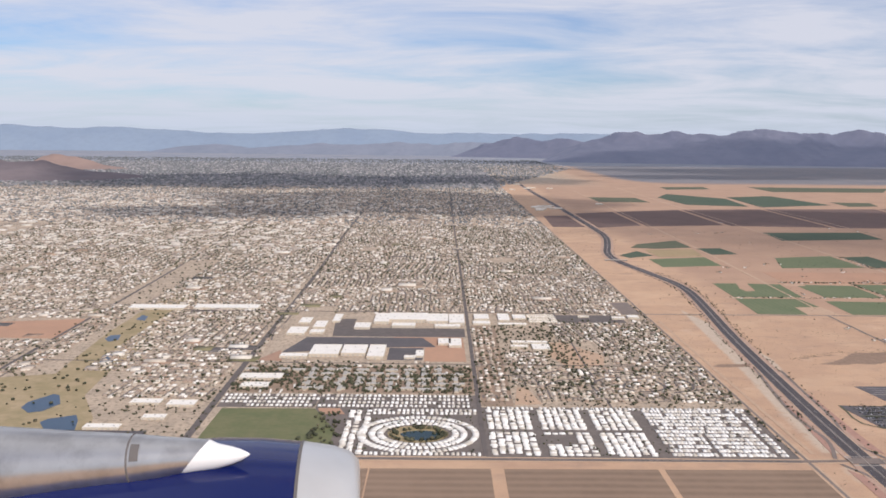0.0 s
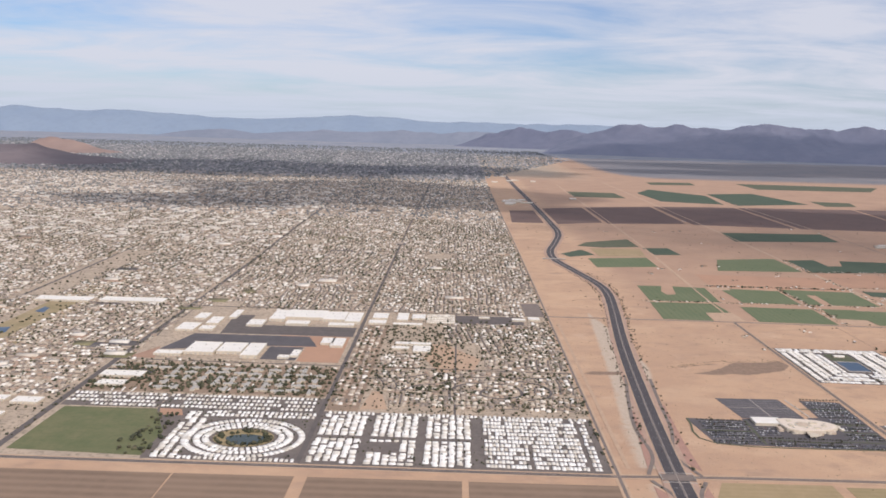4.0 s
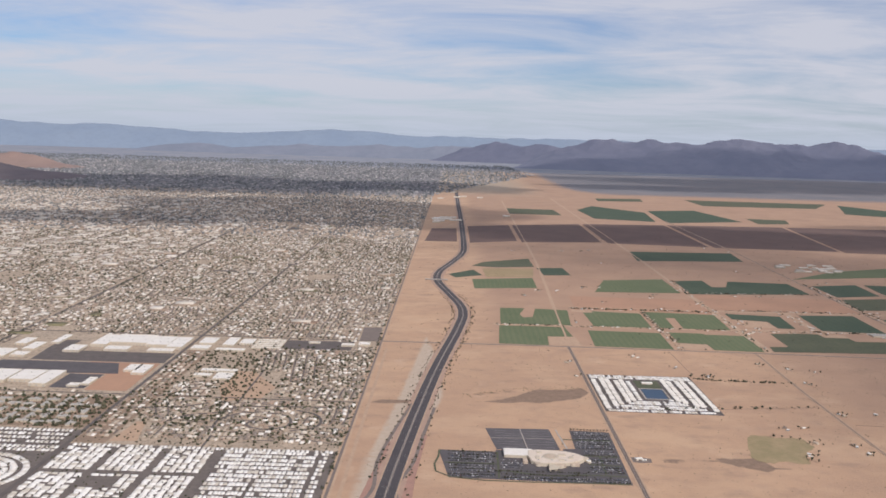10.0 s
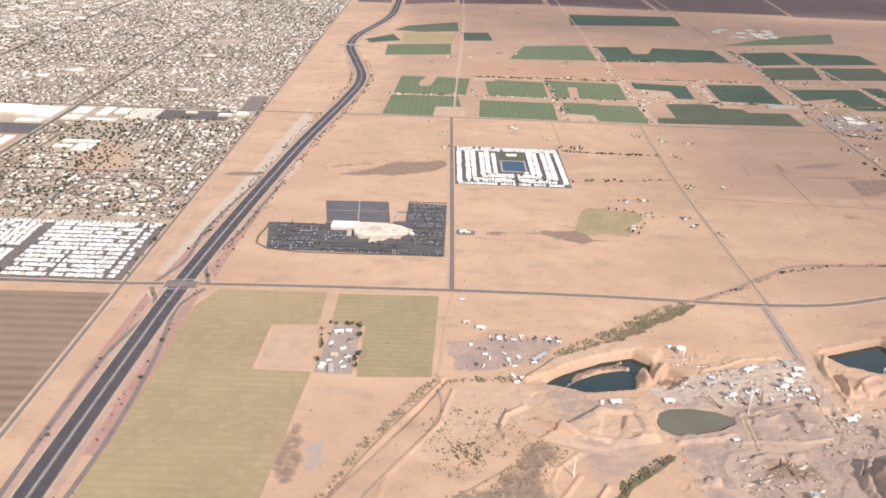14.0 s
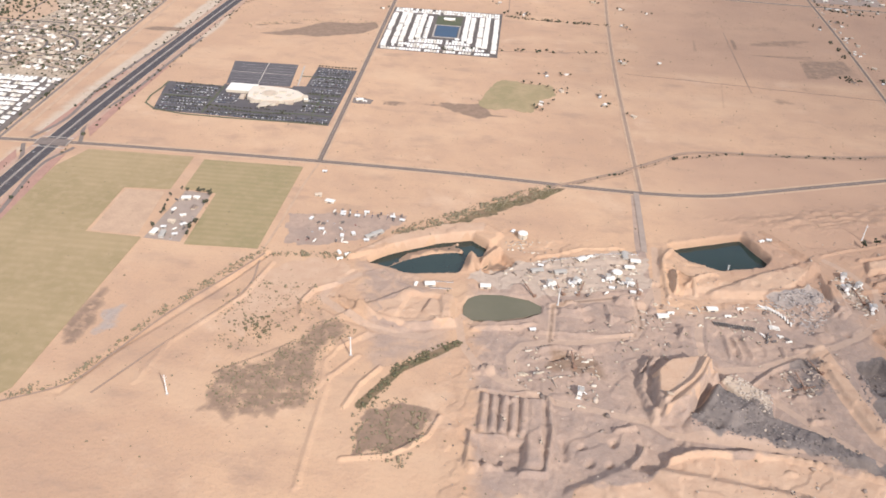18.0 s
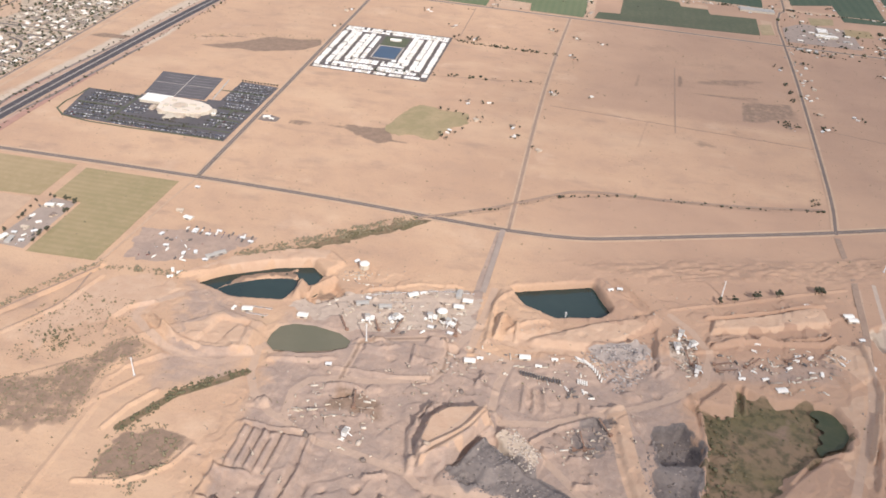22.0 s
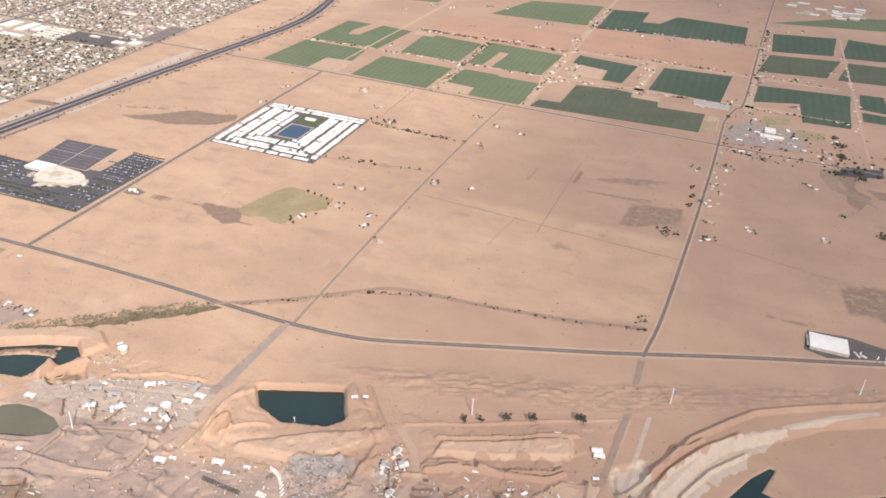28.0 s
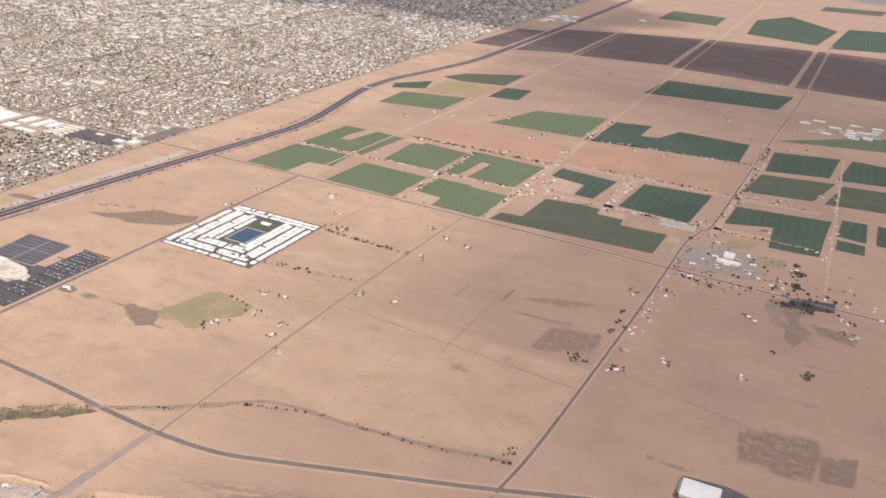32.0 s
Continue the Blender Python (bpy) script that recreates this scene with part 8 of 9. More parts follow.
for k in range(12):
    x, y = 338.2 + k * 0.56, 189.8 - 0.04 * k * k - 0.1 * k
    put("truck0", x, y, 35 - 4 * k)
for k in range(16):
    put("truck1", 325.6 + k * 0.62, 181.5 - k * 0.03, 8)
for k in range(5):
    put("truck0", 339 + k * 0.5, 182.2 - k * 0.05, 5)
for k in range(13):
    put("car0", 256.6 + k * 0.42, 188.9 + k * 0.03, 0), put("car0", 256.4 + k * 0.42, 186.0 + k * 0.03, 0)
for k in range(34):
    t = k / 33
    put("car0", 284.6 + 25.2 * t, 201.4 + 10 * t - 3.2 * t * t + 2.6 * t * (1 - t), -72 + 20 * t)
for x, y, a in ((331.5, 176.2, 20), (335, 175.8, 200), (333.6, 177.2, 100), (384.5, 197.4, 30), (391.8, 205.2, 60), (395.6, 203, 0), (400.4, 207.4, 90), (393.4, 206.4, 190), (300, 176.4, 50), (296, 174.2, 250), (318, 176, 130), (352, 165, 60), (276, 141.6, 45), (330, 128, 200), (283.6, 136.4, 0)):
    put("excavator", x, y, a)
for k in range(26):
    x, y = r3.uniform(368, 404), r3.uniform(193, 208)
    put(r3.choice(("truck0", "truck1", "shed0", "office", "car0")), x, y, r3.uniform(0, 360))
for k in range(24):
    x, y = r3.uniform(282, 309), r3.uniform(187, 200)
    put(r3.choice(("truck0", "truck1", "shed0", "car0")), x, y, r3.uniform(0, 360))
for k in range(10):
    put(r3.choice(("truck0", "truck1")), 339.5 + r3.uniform(-3, 3), 177.5 + r3.uniform(-1.5, 1.5), r3.uniform(0, 360))
for x, y in ((374.1, 222.6), (378.2, 224), (383.6, 226.8), (384.6, 227.2), (389.8, 229.4), (390.4, 229.8), (400.7, 234.2), (401.6, 234.6), (402.4, 234.4)):
    put("tree3", x, y + 0.6, r3.uniform(0, 360))

# rubble: loose boulders and spoil through the quarry
n = 1300
X, Y = r2.uniform(240, 412, n), r2.uniform(112, 226, n)
ok = (outside(X, Y, QUARRY) < -1)
for lake in (LAKE_WEST, LAKE_EAST, POND, MARSH):
    ok &= outside(X, Y, lake) > 4
X, Y = X[ok], Y[ok]
w = r2.gamma(1.6, 0.16, len(X)) + 0.08
scatter("spoil_rubble", clump(5), np.stack([X, Y, height(X, Y) - 0.1 * w], 1), np.stack([w * r2.uniform(0.8, 1.8, len(X)), w, w * 0.55], 1), r2.uniform(0, 6.3, len(X)),
        mat("rubble", (0.36, 0.28, 0.22), (0.8, 0.78, 0.75), 0.5, None, 3, 0.95, island=[(0.42, 0.32, 0.25), (0.33, 0.265, 0.22), (0.50, 0.39, 0.30), (0.24, 0.19, 0.16), (0.56, 0.46, 0.37)]), "loose gravel heaps and boulders in the quarry", "rubble")

# broken rock on the stockpiles
for outline, count, size, tones, label in (([(339.6, 193.8), (349, 196.5), (355.8, 196.2), (356.1, 190.6), (352.8, 185.3), (347.5, 180.3), (344.2, 185.9)], 420, 0.42, [(0.42, 0.37, 0.34), (0.34, 0.295, 0.27), (0.50, 0.45, 0.41), (0.25, 0.21, 0.19)], "pale grey broken rock heap"),
                                           ([(314, 144.6), (321.2, 155.2), (328, 150.4), (338, 146.7), (349, 140), (340, 139.4), (322, 142.6)], 420, 0.34, [(0.17, 0.145, 0.135), (0.22, 0.19, 0.175), (0.13, 0.112, 0.105), (0.27, 0.23, 0.21)], "dark grey crushed stone stockpile"),
                                           ([(323.2, 158.6), (324.4, 161.1), (326.5, 161.4), (333.1, 155.8), (331.7, 150.2), (328.3, 151.6)], 240, 0.36, [(0.52, 0.44, 0.37), (0.44, 0.36, 0.30), (0.58, 0.50, 0.42), (0.34, 0.275, 0.23)], "pale broken concrete heap"),
                                           ([(356.2, 170), (364, 173.5), (367, 168.5), (366, 156), (373, 155.6), (374, 149.4), (360, 144.6), (354.6, 148.8), (353.4, 157)], 420, 0.36, [(0.19, 0.16, 0.15), (0.26, 0.22, 0.20), (0.14, 0.12, 0.112), (0.32, 0.265, 0.235)], "dark spoil and rubble in an old pit")):
    xs, ys = [p[0] for p in outline], [p[1] for p in outline]
    X, Y = r2.uniform(min(xs), max(xs), 4 * count), r2.uniform(min(ys), max(ys), 4 * count)
    ok = np.where(outside(X, Y, outline) < 0)[0][:count]
    X, Y = X[ok], Y[ok]
    w = size * r2.uniform(0.4, 1.7, len(X))
    scatter("rock_heap", clump(90 + count + int(size * 100)), np.stack([X, Y, height(X, Y) - 0.15 * w], 1), np.stack([w * r2.uniform(0.9, 2.2, len(X)), w, w * 0.45], 1), r2.uniform(0, 6.3, len(X)), mat("broken_rock", tones[0], (0.85, 0.84, 0.82), 0.6, None, 3, 0.95, island=tones), label, "rock heap")

# worn machine parts, belts, pipes and crates lying about the works
rd = np.random.default_rng(44)
pl, sz = [], []
for outline, count in (([(278.2, 164.8), (284.7, 168.7), (296.2, 165.4), (298, 154.6), (291.6, 147.7), (283.3, 150.8), (277.2, 155.2)], 90), ([(380.6, 205.5), (402, 211), (401.9, 203.6), (397.7, 193), (386.4, 191.1), (383.4, 195.6), (371, 196)], 80),
                       ([(272, 196), (280, 202), (308, 208), (311, 196.2), (299.1, 190.8), (284.9, 187), (280, 191)], 150), ([(359.6, 206), (367, 206), (367, 188), (361, 194)], 110), ([(311.5, 187.9), (325.8, 190), (344.5, 191), (345.3, 185.1), (333.7, 179), (322.8, 179)], 60),
                       ([(333, 157), (338, 166), (347, 169), (347, 160)], 40), ([(300, 168), (312, 166), (316, 182), (306, 184)], 50), ([(276, 211), (282, 211), (282, 205), (275, 206)], 30)):
    xs, ys = [p[0] for p in outline], [p[1] for p in outline]
    X, Y = rd.uniform(min(xs), max(xs), 4 * count), rd.uniform(min(ys), max(ys), 4 * count)
    ok = np.where(outside(X, Y, outline) < 0)[0][:count]
    for x, y, z in zip(X[ok], Y[ok], height(X[ok], Y[ok])):
        pl.append((x, y, z - 0.05)), sz.append((rd.gamma(2.0, 0.36) + 0.15, rd.uniform(0.1, 0.34), rd.uniform(0.12, 0.5)))
scatter("quarry_equipment", (BOX_V, BOX_F), pl, sz, rd.choice([0.3, 0.3, 1.87, 2.6], len(pl)) + rd.normal(0, 0.12, len(pl)), mat("worn_equipment", (0.3, 0.25, 0.2), (0.85, 0.83, 0.8), 0.8, None, 3, 0.8, island=[(0.60, 0.53, 0.44), (0.48, 0.41, 0.34), (0.36, 0.29, 0.235), (0.68, 0.62, 0.53), (0.27, 0.205, 0.16), (0.42, 0.33, 0.265), (0.54, 0.46, 0.36)]), "rusty machine parts, belts and crates lying in the quarry", "equipment")

# ---- scrub ----
OLIVE_BRUSH = mat("olive_brush", (0.125, 0.115, 0.062), (0.165, 0.14, 0.08), 0.6, (0.085, 0.08, 0.045), 4.0, 0.95)


def scrub(name, area, count, size, label, near=None, wide=2.0, material=SCRUB, seed=1, inside=None):
    r = np.random.default_rng(seed)
    X, Y = r.uniform(area[0], area[2], count), r.uniform(area[1], area[3], count)
    ok = np.ones(count, bool)
    if near:
        ok &= along(X, Y, near) < wide * r.random(count) ** 0.7
    if inside:
        ok &= outside(X, Y, inside) < 0
    # brush grows in clusters: bare patches between, small plants far more common than large ones
    a, b = r.uniform(0, 6.3, 2)
    patch = np.sin(X * 0.9 + a + 1.3 * np.sin(Y * 0.55)) + np.sin(Y * 1.05 + b + 1.3 * np.sin(X * 0.47)) + 0.8 * np.sin(2.3 * X - 1.7 * Y + a)
    ok &= patch > r.uniform(-2.2, 0.9, count)
    X, Y = X[ok], Y[ok]
    w = np.clip(np.exp(r.normal(-0.22, 0.5, len(X))), 0.3, 2.4) * size
    return scatter(name, clump(seed + 60), np.stack([X, Y, height(X, Y) - 0.1 * w], 1), np.stack([w, w, w * 0.7], 1), r.uniform(0, 6.3, len(X)), material, label, "scrub")


scrub("wash_brush", (240, 204, 306, 254), 36000, 0.4, "grey-green brush filling a dry wash", [(246, 210), (257, 218), (270, 229), (286, 241)], 3.2, SCRUB, 2)
scrub("wash_brush", (170, 128, 216, 200), 22000, 0.42, "brush along a sandy wash", [(174.5, 135.8), (184.4, 142.4), (188.3, 151.5), (195.6, 168.4), (207.1, 189), (211, 196)], 1.5, SCRUB, 3)
scrub("wash_brush", (210, 190, 240, 200), 1800, 0.5, "dry brush below the equipment yard", [(213, 194), (222, 195.6), (234, 196.5)], 1.6, SCRUB, 13)
scrub("creek_brush", (244, 140, 266, 168), 6800, 0.42, "olive brush along a quarry creek", [(247, 143), (253, 155.4), (258, 161), (264.6, 165)], 1.7, OLIVE_BRUSH, 4)
scrub("creek_brush", (240, 118, 264, 150), 2200, 0.38, "dark brush in an old pit", None, 2, SCRUB, 5, [(247, 129), (245, 140), (250, 146), (258, 146), (262, 139), (257, 127)])
scrub("marsh_brush", (364, 150, 384, 192), 1500, 0.55, "olive marsh brush in an old gravel pit", [(367, 186), (370, 178), (369, 166), (368, 154)], 8.0, OLIVE_BRUSH, 6, MARSH)
scrub("marsh_reeds", (364, 150, 402, 192), 1300, 0.5, "dark green reeds in an old gravel pit", [(368, 186), (378, 186), (397, 184), (396, 178), (386, 176)], 3.5, OLIVE_BRUSH, 7, MARSH)
scrub("slope_brush", (212, 118, 246, 172), 11500, 0.24, "dry brush on an old spoil heap", None, 2, SCRUB, 8, [(213, 145), (213, 150), (223, 155), (227, 160.5), (231.5, 168), (236, 171), (242, 165.5), (238, 162), (235.2, 156.7), (237, 142), (221, 138), (214, 140)])
scrub("slope_brush", (206, 150, 236, 186), 1700, 0.34, "grey shrubs dotted over pale sand", None, 2, SCRUB, 18, [(206, 173), (213, 183), (228, 183), (233, 172), (226, 163), (218, 155), (211, 156)])
scrub("slope_brush", (213, 159, 223, 169), 420, 0.45, "patch of dark shrubs on pale sand", None, 2, OLIVE_BRUSH, 19, [(214.6, 165.7), (217, 168), (220.5, 168.7), (222.4, 161.7), (217.6, 160)])
scrub("canal_bushes", (286, 240, 414, 288), 8000, 0.6, "scattered bushes along a canal bank", [(287, 242), (308, 254), (325, 267), (345, 274.6), (388, 279), (411, 284)], 1.0, LEAVES, 9)
shape_rng = random.Random(23)
edge_line = [(p.x + shape_rng.uniform(-0.7, 0.7), p.y + shape_rng.uniform(-0.7, 0.7)) for p in smooth(PASTURE + PASTURE[:1], 5)[:-1]]
tagged(part("field", Shape().prism(edge_line, -0.02, 0.05), mat("dry_pasture", (0.29, 0.235, 0.125), (0.38, 0.285, 0.165), 0.12, (0.24, 0.195, 0.105), 0.5, 0.95)), "dry greenish pasture beside a farmhouse", "field", kind="structure")
scrub("hollow_brush", (156, 352, 214, 384), 2600, 0.35, "dark brush round a desert hollow", [(158, 363), (175, 371), (190, 377), (212, 379)], 3.0, SCRUB, 10)
for x, y, reach, count, size in ((409.5, 352.4, 2.2, 16, 0.85), (413.5, 351.6, 1.6, 10, 0.8), (414.9, 396, 1.2, 8, 0.8), (415.8, 387, 1.3, 9, 0.8), (415.4, 378, 1.2, 8, 0.75), (409.4, 289.4, 1.5, 11, 0.8), (486.6, 384, 2.0, 17, 0.95), (474, 395.6, 1.1, 7, 0.85), (422.8, 353.2, 1.2, 7, 0.75), (476.4, 478, 1.8, 14, 1.1), (476.2, 464, 1.8, 14, 1.1), (472.8, 442, 2.4, 18, 1.0)):
    r = np.random.default_rng(int(x * 10 + y))
    X, Y, w = r.normal(x, 0.55 * reach, count), r.normal(y, 0.8 * reach, count), r.uniform(0.5, 1.3, count) * size
    scatter("farm_trees", clump(int(x)), np.stack([X, Y, height(X, Y)], 1), np.stack([w, w, w * 0.9], 1), r.uniform(0, 6.3, count), LEAVES, "dark trees clustered round a desert farmstead", "trees")
scrub("desert_shrubs", (113, 120, 560, 460), 12000, 0.26, "sparse small desert shrubs", None, 2, SCRUB, 11)
scrub("desert_shrubs", (113, 440, 560, 1000), 2000, 0.45, "sparse farm trees and shrubs", None, 2, LEAVES, 12)
scrub("edge_trees", (105, 246, 122, 700), 7000, 0.7, "line of trees along the city's edge", [(111, 250), (111, 700)], 1.2, LEAVES, 14)
scrub("verge_shrubs", (110, 130, 175, 700), 9000, 0.75, "dark shrubs along the freeway verge", [(p.x + 6.0, p.y) for p in FWY[6:84:2]], 1.3, LEAVES, 16)
scrub("verge_shrubs", (105, 130, 175, 700), 8000, 0.7, "dark shrubs along the freeway verge", [(p.x - 6.2, p.y) for p in FWY[6:84:2]], 1.1, LEAVES, 17)
scrub("verge_shrubs", (118, 560, 175, 1300), 2600, 0.6, "dark shrubs along the far freeway", [(p.x + 6.5, p.y) for p in FWY[70:170:4]], 1.2, LEAVES, 15)
for k, lane in enumerate(([(326.5, 457), (327, 560), (330, 690)], [(176, 507), (324, 508)], [(327, 508), (480, 513)], [(327, 569), (480, 574)], [(278.3, 458), (278.6, 560)], [(437, 560), (440, 690)], [(230, 562), (324, 562)], [(330, 632), (432, 640)], [(423, 452), (500, 470)], [(240, 352), (312, 362)], [(270, 400), (315, 398)])):
    xs, ys = [p[0] for p in lane], [p[1] for p in lane]
    scrub("lane_trees", (min(xs) - 3, min(ys) - 3, max(xs) + 3, max(ys) + 3), 700, 0.8, "dark trees along a farm lane", lane, 2.2, LEAVES, 80 + k)

rb = np.random.default_rng(91)
pl, sz = [], []
for lane in ([(326.5, 457), (327, 560), (330, 690)], [(176, 507), (324, 508)], [(327, 508), (480, 513)], [(327, 569), (480, 574)], [(278.3, 458), (278.6, 560)], [(437, 560), (440, 690)], [(230, 562), (324, 562)], [(330, 632), (432, 640)], [(423, 440), (520, 462)], [(424, 380), (423, 445)], [(376, 505), (378, 562)], [(487, 500), (487, 640)]):
    for (x0, y0), (x1, y1) in zip(lane, lane[1:]):
        for k in range(int(math.hypot(x1 - x0, y1 - y0) / 5)):
            t = rb.random()
            x, y = x0 + (x1 - x0) * t + rb.normal(0, 1.6), y0 + (y1 - y0) * t + rb.normal(0, 1.6)
            pl.append((x, y, 0.0)), sz.append((rb.uniform(0.7, 1.9), rb.uniform(0.6, 1.2), rb.uniform(0.35, 0.55)))
scatter("farm_outbuildings", (HIP_V, HIP_F), pl, sz, rb.uniform(0, 3.1, len(pl)), PALE_ROOFS, "small pale sheds and trailers along farm lanes", "outbuildings")
for lane, wide in (([(327.6, 457), (329, 560), (331, 640)], 3.4), ([(176, 507.5), (324, 508.5)], 3.2), ([(330, 511), (480, 515)], 4.0), ([(278.8, 457), (278.6, 560)], 2.6), ([(376, 500), (378, 566)], 5.0), ([(433, 500), (437, 640)], 4.0), ([(330, 566), (480, 570)], 3.4)):
    tagged(part("yard_strip", ribbon(smooth(lane, 4), wide, 0.045), DIRT_ROAD), "bare trampled strip along a farm lane", "bare strip", kind="structure")

# ---- the white warehouse by the highway, and the village ----
ware = empty("warehouse", 463.8, 299, 0.03, 1, label="large white-roofed warehouse beside the desert highway", category="warehouse")
part("wall", Shape().box(-5.4, -4.0, 0, 5.4, 4.0, 1.1), CREAM_WALL, ware)
part("roof", Shape().gable(-5.4, -4.0, 5.4, 4.0, 1.1, 1.35, 0.08), WHITE_ROOF, ware)
for x in (-4, -1.5, 1.5, 4):
    part("loading_door", Shape().box(x - 0.5, -4.04, 0, x + 0.5, -4.0, 0.7), GREY_METAL, ware)
part("side_canopy", Shape().box(-6.2, -3.0, 0.6, -5.4, 3.0, 0.68), GREY_METAL, ware)
sheet("pavement_warehouse", [(458, 305.2), (456.8, 294.3), (464.5, 292), (480.5, 297.6), (488.1, 301.6), (488.9, 304.8), (481.1, 304.2), (469.9, 306.6)], 0.05, ASPHALT, "dark asphalt yard beside a warehouse", "yard")
for k in range(22):
    put(r3.choice(("car0", "car1", "car2", "truck0", "truck0")), r3.uniform(471, 483), r3.uniform(296.2, 299.4), r3.uniform(0, 360), 0.05)
for k in range(6):
    put("truck0", 481 + 0.9 * k, 297 + 0.3 * k, 20)
for x, y, kind, a in ((444.9, 469, "shed1", 10), (447.4, 478.1, "shed2", 10), (452.9, 485.5, "shed1", 95), (454, 467.7, "shed2", 10), (436.9, 494.7, "farm1", 0), (438.6, 476, "shed1", 0), (430.9, 461.1, "shed1", 5), (432.4, 446.6, "shed1", 30), (436, 446, "shed2", 80), (428.6, 447.4, "shed2", 15), (450, 473, "shed1", 100), (441, 466, "shed0", 40), (456, 476, "shed1", 0),
                    (409, 505, "shed2", 5), (413, 507, "shed2", 5), (417, 509, "shed1", 5), (411, 500, "shed0", 0), (444, 484, "farm0", 0), (449.6, 466.4, "farm2", 90), (434, 470, "farm3", 0), (460, 462, "farm1", 0), (466, 458, "farm3", 20), (471, 456, "farm0", 60)):
    put(kind, x, y, a)
sheet("pavement_village", [(424, 458), (460, 458), (460, 488), (436, 491), (425, 480)], 0.05, PALE_ROAD, "dusty grey ground of a farm village", "yard")
block("school", 440, 470, 450, 474, 0.7, "pale flat-roofed village school", category="school"), block("school", 442, 477, 447, 484, 0.7, "pale flat-roofed village school", category="school"), block("barn", 406, 502, 424, 508, 0.8, "long grey farm shed beside a field", GREY_METAL, "barn")
tank = sheet("water_tailings", [(473.5, 439), (475.5, 450), (492.9, 454.3), (492.8, 444.9)], 0.08, mat("dark_pond_liner", (0.05, 0.045, 0.05), (0.07, 0.062, 0.066), 0.3, None, 3, 0.6), "dark lined storage pond beside a lane", "pond")
sheet("field_damp", [(466, 442), (472, 446), (474, 438), (473, 426), (482, 420), (488, 410), (470, 422), (466, 434)], 0.04, CROP["dry"], "dark damp ground below the pond", "field")
for k in range(22):
    x, y = r3.choice(((r3.uniform(425, 476), r3.uniform(440, 500)), (r3.gauss(474, 1.2), r3.uniform(458, 480)), (r3.uniform(422, 520), 456 + r3.uniform(-8, 8)), (r3.uniform(466, 486), r3.uniform(446, 458))))
    put(r3.choice(("tree0", "tree1", "tree2", "tree2", "shrub0")), x, y, r3.uniform(0, 360))
for k in range(14):
    x, y = r3.uniform(425, 520), r3.uniform(446, 492)
    put(r3.choice(("farm0", "farm1", "farm2", "farm3", "shed0")), x, y, r3.uniform(0, 360))

scrub("village_trees", (424, 440, 480, 494), 120, 1.0, "dark dusty trees among village houses", None, 2, CITY_LEAVES, 71)
scrub("village_trees", (466, 436, 500, 462), 45, 1.3, "dark trees round a storage pond", None, 2, LEAVES, 72)
scrub("village_trees", (440, 430, 500, 500), 2600, 1.1, "dark row of trees beside a village lane", [(476.1, 459.3), (476.2, 474.7), (474.9, 487.2)], 1.3, LEAVES, 73)
scrub("village_trees", (420, 420, 460, 470), 900, 1.0, "dark trees round houses at a crossroads", [(430.1, 445), (441.5, 442.3)], 2.6, LEAVES, 74)
# the dairy beyond the fields, and buildings by the far freeway
for k in range(26):
    x, y = r3.uniform(448, 505), r3.uniform(752, 795)
    w, d = r3.uniform(4, 9), r3.uniform(2.5, 5)
    block("barn", x, y, x + w, y + d, r3.uniform(0.7, 1.2), "pale-roofed dairy barn in a farm compound", r3.choice((WHITE_ROOF, WHITE_ROOF, GREY_METAL)), "barn", 0)
for k in range(14):
    x, y = r3.choice(((r3.uniform(120, 152), r3.uniform(1090, 1160)), (r3.uniform(180, 245), r3.uniform(1170, 1220)), (r3.uniform(120, 260), r3.uniform(1500, 1700))))
    block("store", x, y, x + r3.uniform(8, 16), y + r3.uniform(6, 12), 1.4, "pale flat-roofed building by the far freeway", None, "building", 0)

# ---- the aircraft's engine, as it hangs beside the window when the flight begins ----
BLUE_PAINT = mat("glossy_deep_blue_paint", (0.004, 0.010, 0.078), (0.005, 0.012, 0.09), 2.0, None, 4.0, 0.12)
SILVER = mat("brushed_bare_aluminium", (0.62, 0.60, 0.57), (0.50, 0.48, 0.46), 9.0, (0.35, 0.33, 0.31), 40.0, 0.28, metal=0.9)
LIP = mat("grey_inlet_lip", (0.60, 0.60, 0.59), (0.54, 0.54, 0.53), 6.0, None, 4.0, 0.35, metal=0.35)
PURE_WHITE = mat("white_paint", (0.82, 0.82, 0.80), (0.78, 0.78, 0.76), 4.0, None, 4.0, 0.3)


def turned(profile, n=64, a0=0.0, a1=360.0):
    """A surface of revolution round x; profile: pairs of x and radius."""
    s = Shape()
    ring = [math.radians(a0 + (a1 - a0) * k / n) for k in range(n + 1)]
    s.add([(x, r * math.cos(a), r * math.sin(a)) for x, r in profile for a in ring],
          [(j * (n + 1) + k, j * (n + 1) + k + 1, (j + 1) * (n + 1) + k + 1, (j + 1) * (n + 1) + k) for j in range(len(profile) - 1) for k in range(n)])
    return s


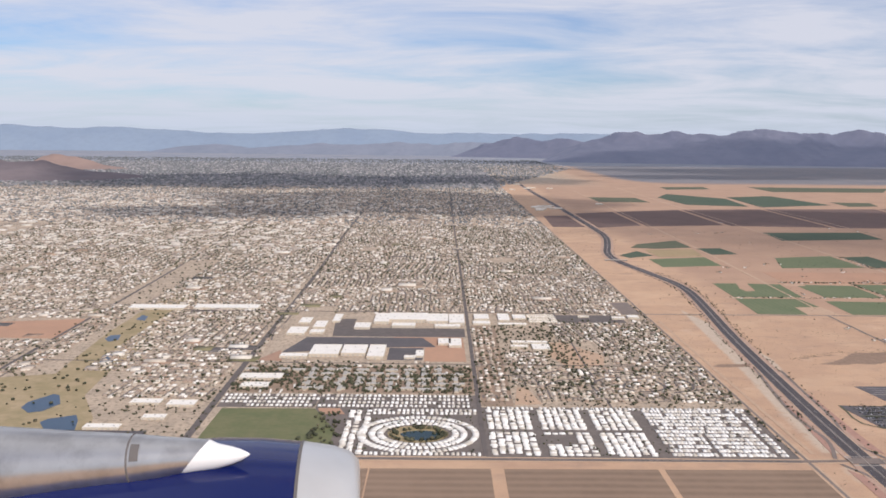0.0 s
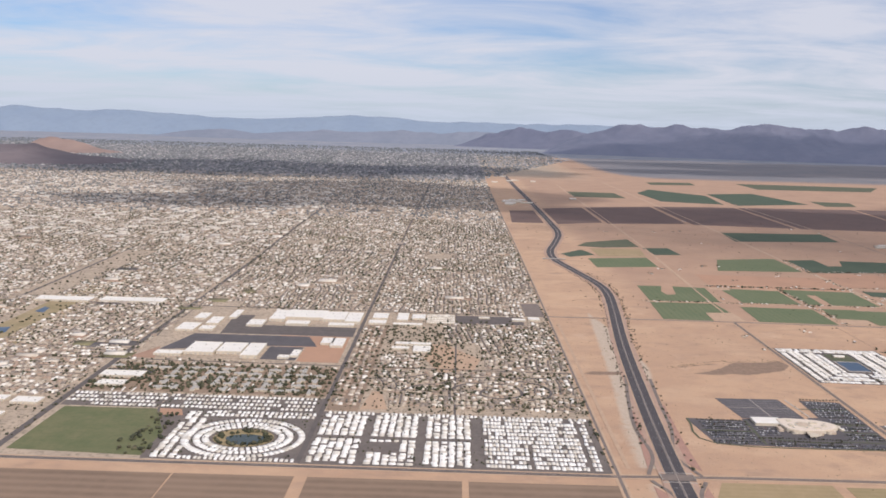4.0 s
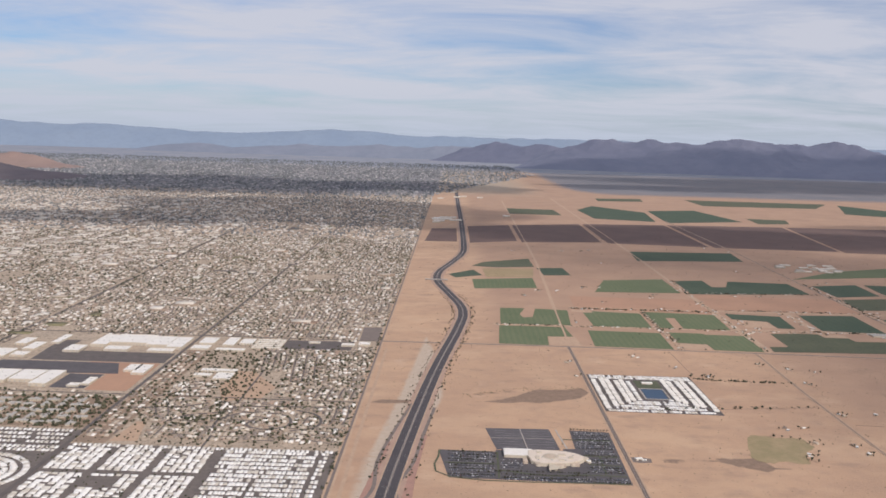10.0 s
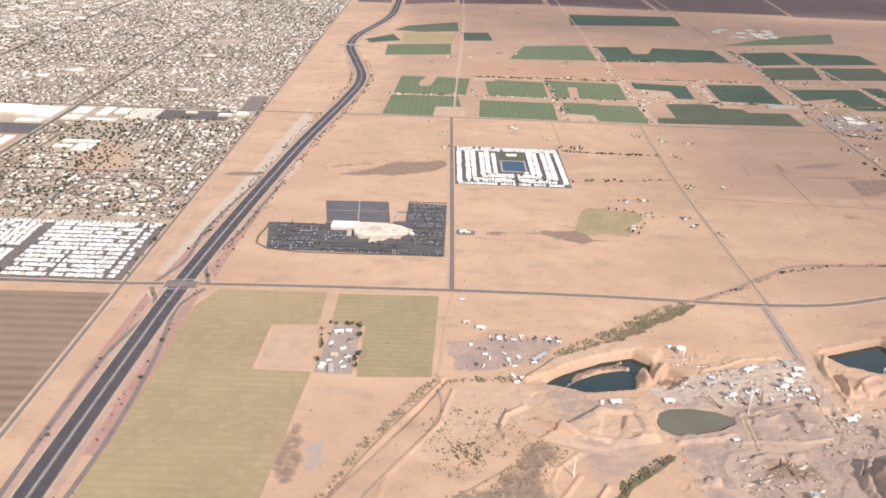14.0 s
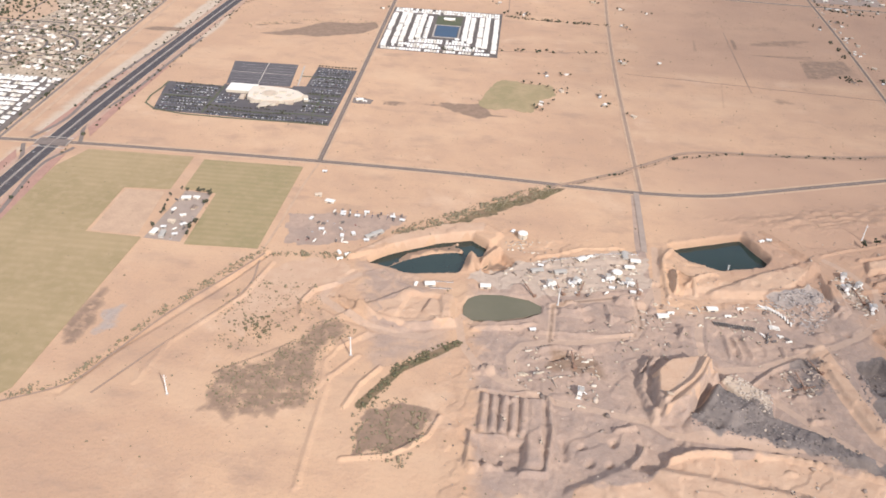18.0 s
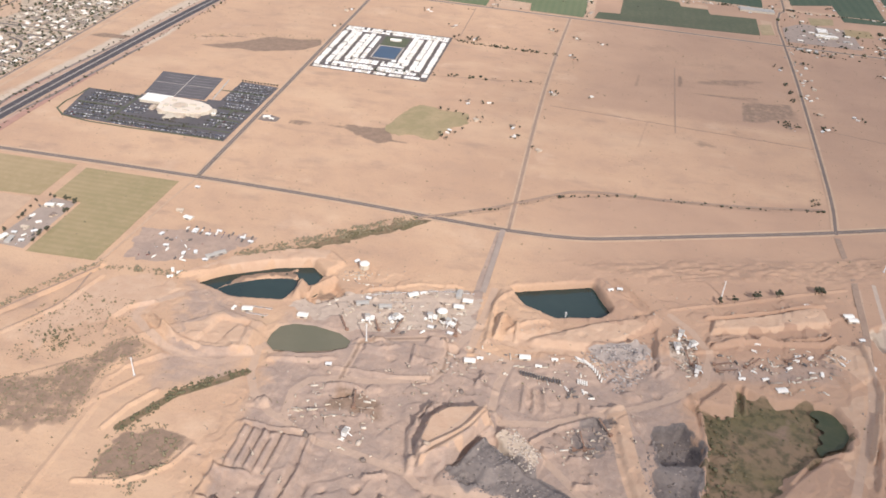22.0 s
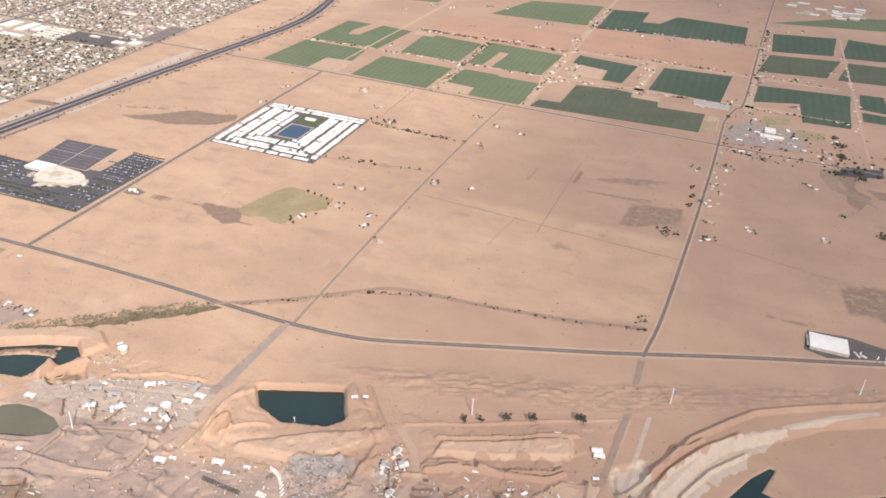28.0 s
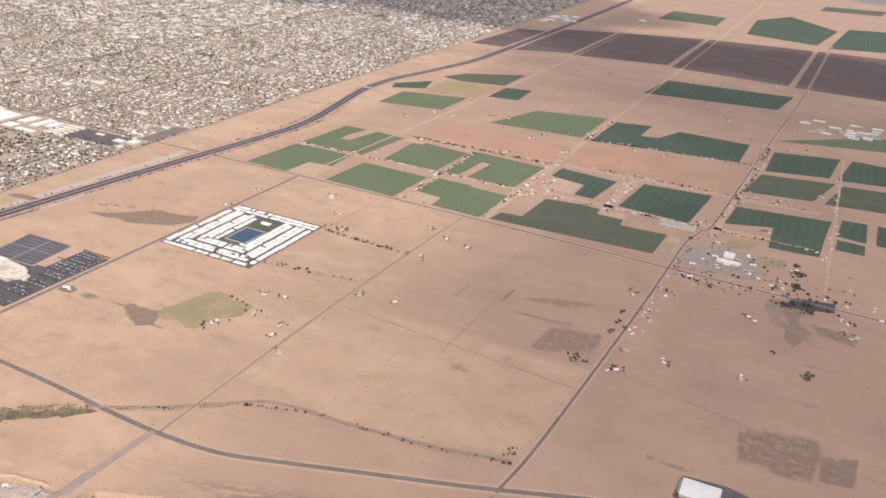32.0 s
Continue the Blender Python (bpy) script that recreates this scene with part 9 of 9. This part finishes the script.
first = pose(*ROWS[0][1:4], 90 + ROWS[0][5], 0, ROWS[0][4]) @ pose(0, 0, 0, 0, 0, ROWS[0][6])
engine = thing("jet_engine", "glossy blue jet engine cowl with silver inlet lip and tail fairing", "jet engine")
engine.matrix_basis = first @ Matrix.Translation((-0.02, -0.462, -1.10)) @ pose(0, 0, 0, 0, 6, -1)
part("cowl", turned([(-0.62, 0.165), (-0.5, 0.185), (-0.40, 0.199), (-0.335, 0.205), (-0.28, 0.210), (-0.22, 0.209), (-0.168, 0.204)]), BLUE_PAINT, engine)
part("inlet_lip", turned([(-0.168, 0.2045), (-0.13, 0.199), (-0.105, 0.191), (-0.094, 0.180), (-0.092, 0.168), (-0.10, 0.158), (-0.14, 0.15), (-0.3, 0.15)]), LIP, engine)
part("lip_seam", turned([(-0.170, 0.2052), (-0.168, 0.2056), (-0.166, 0.2052)]), DARK_STEEL, engine)


def raked(profile, n=40, rake=0.0, upto=None):
    """A surface of revolution whose end rings lean by rake (forwards at the top): only the ring at x = upto leans."""
    s = turned(profile, n)
    s.v = [(x + (rake * y if upto is not None and abs(x - upto) < 1e-6 else 0.0), y, z) for x, y, z in s.v]
    return s


JOINT = 0.075
pylon = part("pylon_fairing", raked([(-0.262, 0.054), (-0.16, 0.0480), (-0.12, 0.0438), (-0.0787, 0.0388), (-0.03, 0.0343), (0.0027, 0.0310), (0.035, 0.0265), (JOINT, 0.0200)], 40, 0.9, JOINT), SILVER, engine, "bare silver pylon fairing")
pylon.matrix_basis = engine.matrix_basis.inverted() @ first @ Matrix.Translation((-0.372, -0.2535, -1.0)) @ pose(0, 0, 0, 0, 0, 2.9)
part("white_tip", raked([(JOINT, 0.0200), (0.102, 0.0148), (0.118, 0.0108), (0.130, 0.0066), (0.1375, 0.0028), (0.1405, 0.0)], 40, 0.9, JOINT), PURE_WHITE, pylon, "white pointed fairing tip")
part("fairing_seam", turned([(0.0015, 0.0312), (0.0027, 0.0316), (0.0039, 0.0309)], 40), DARK_STEEL, pylon)
part("access_hatch", turned([(0.006, 0.0309), (0.016, 0.0297)], 6, 40, 80), DARK_STEEL, pylon)

part("fan_face", turned([(-0.3, 0.15), (-0.3, 0.05), (-0.22, 0.0)]), DARK_STEEL, engine)
for me in {o.data for o in engine.children_recursive if o.type == "MESH"}:
    for p in me.polygons:
        p.use_smooth = True
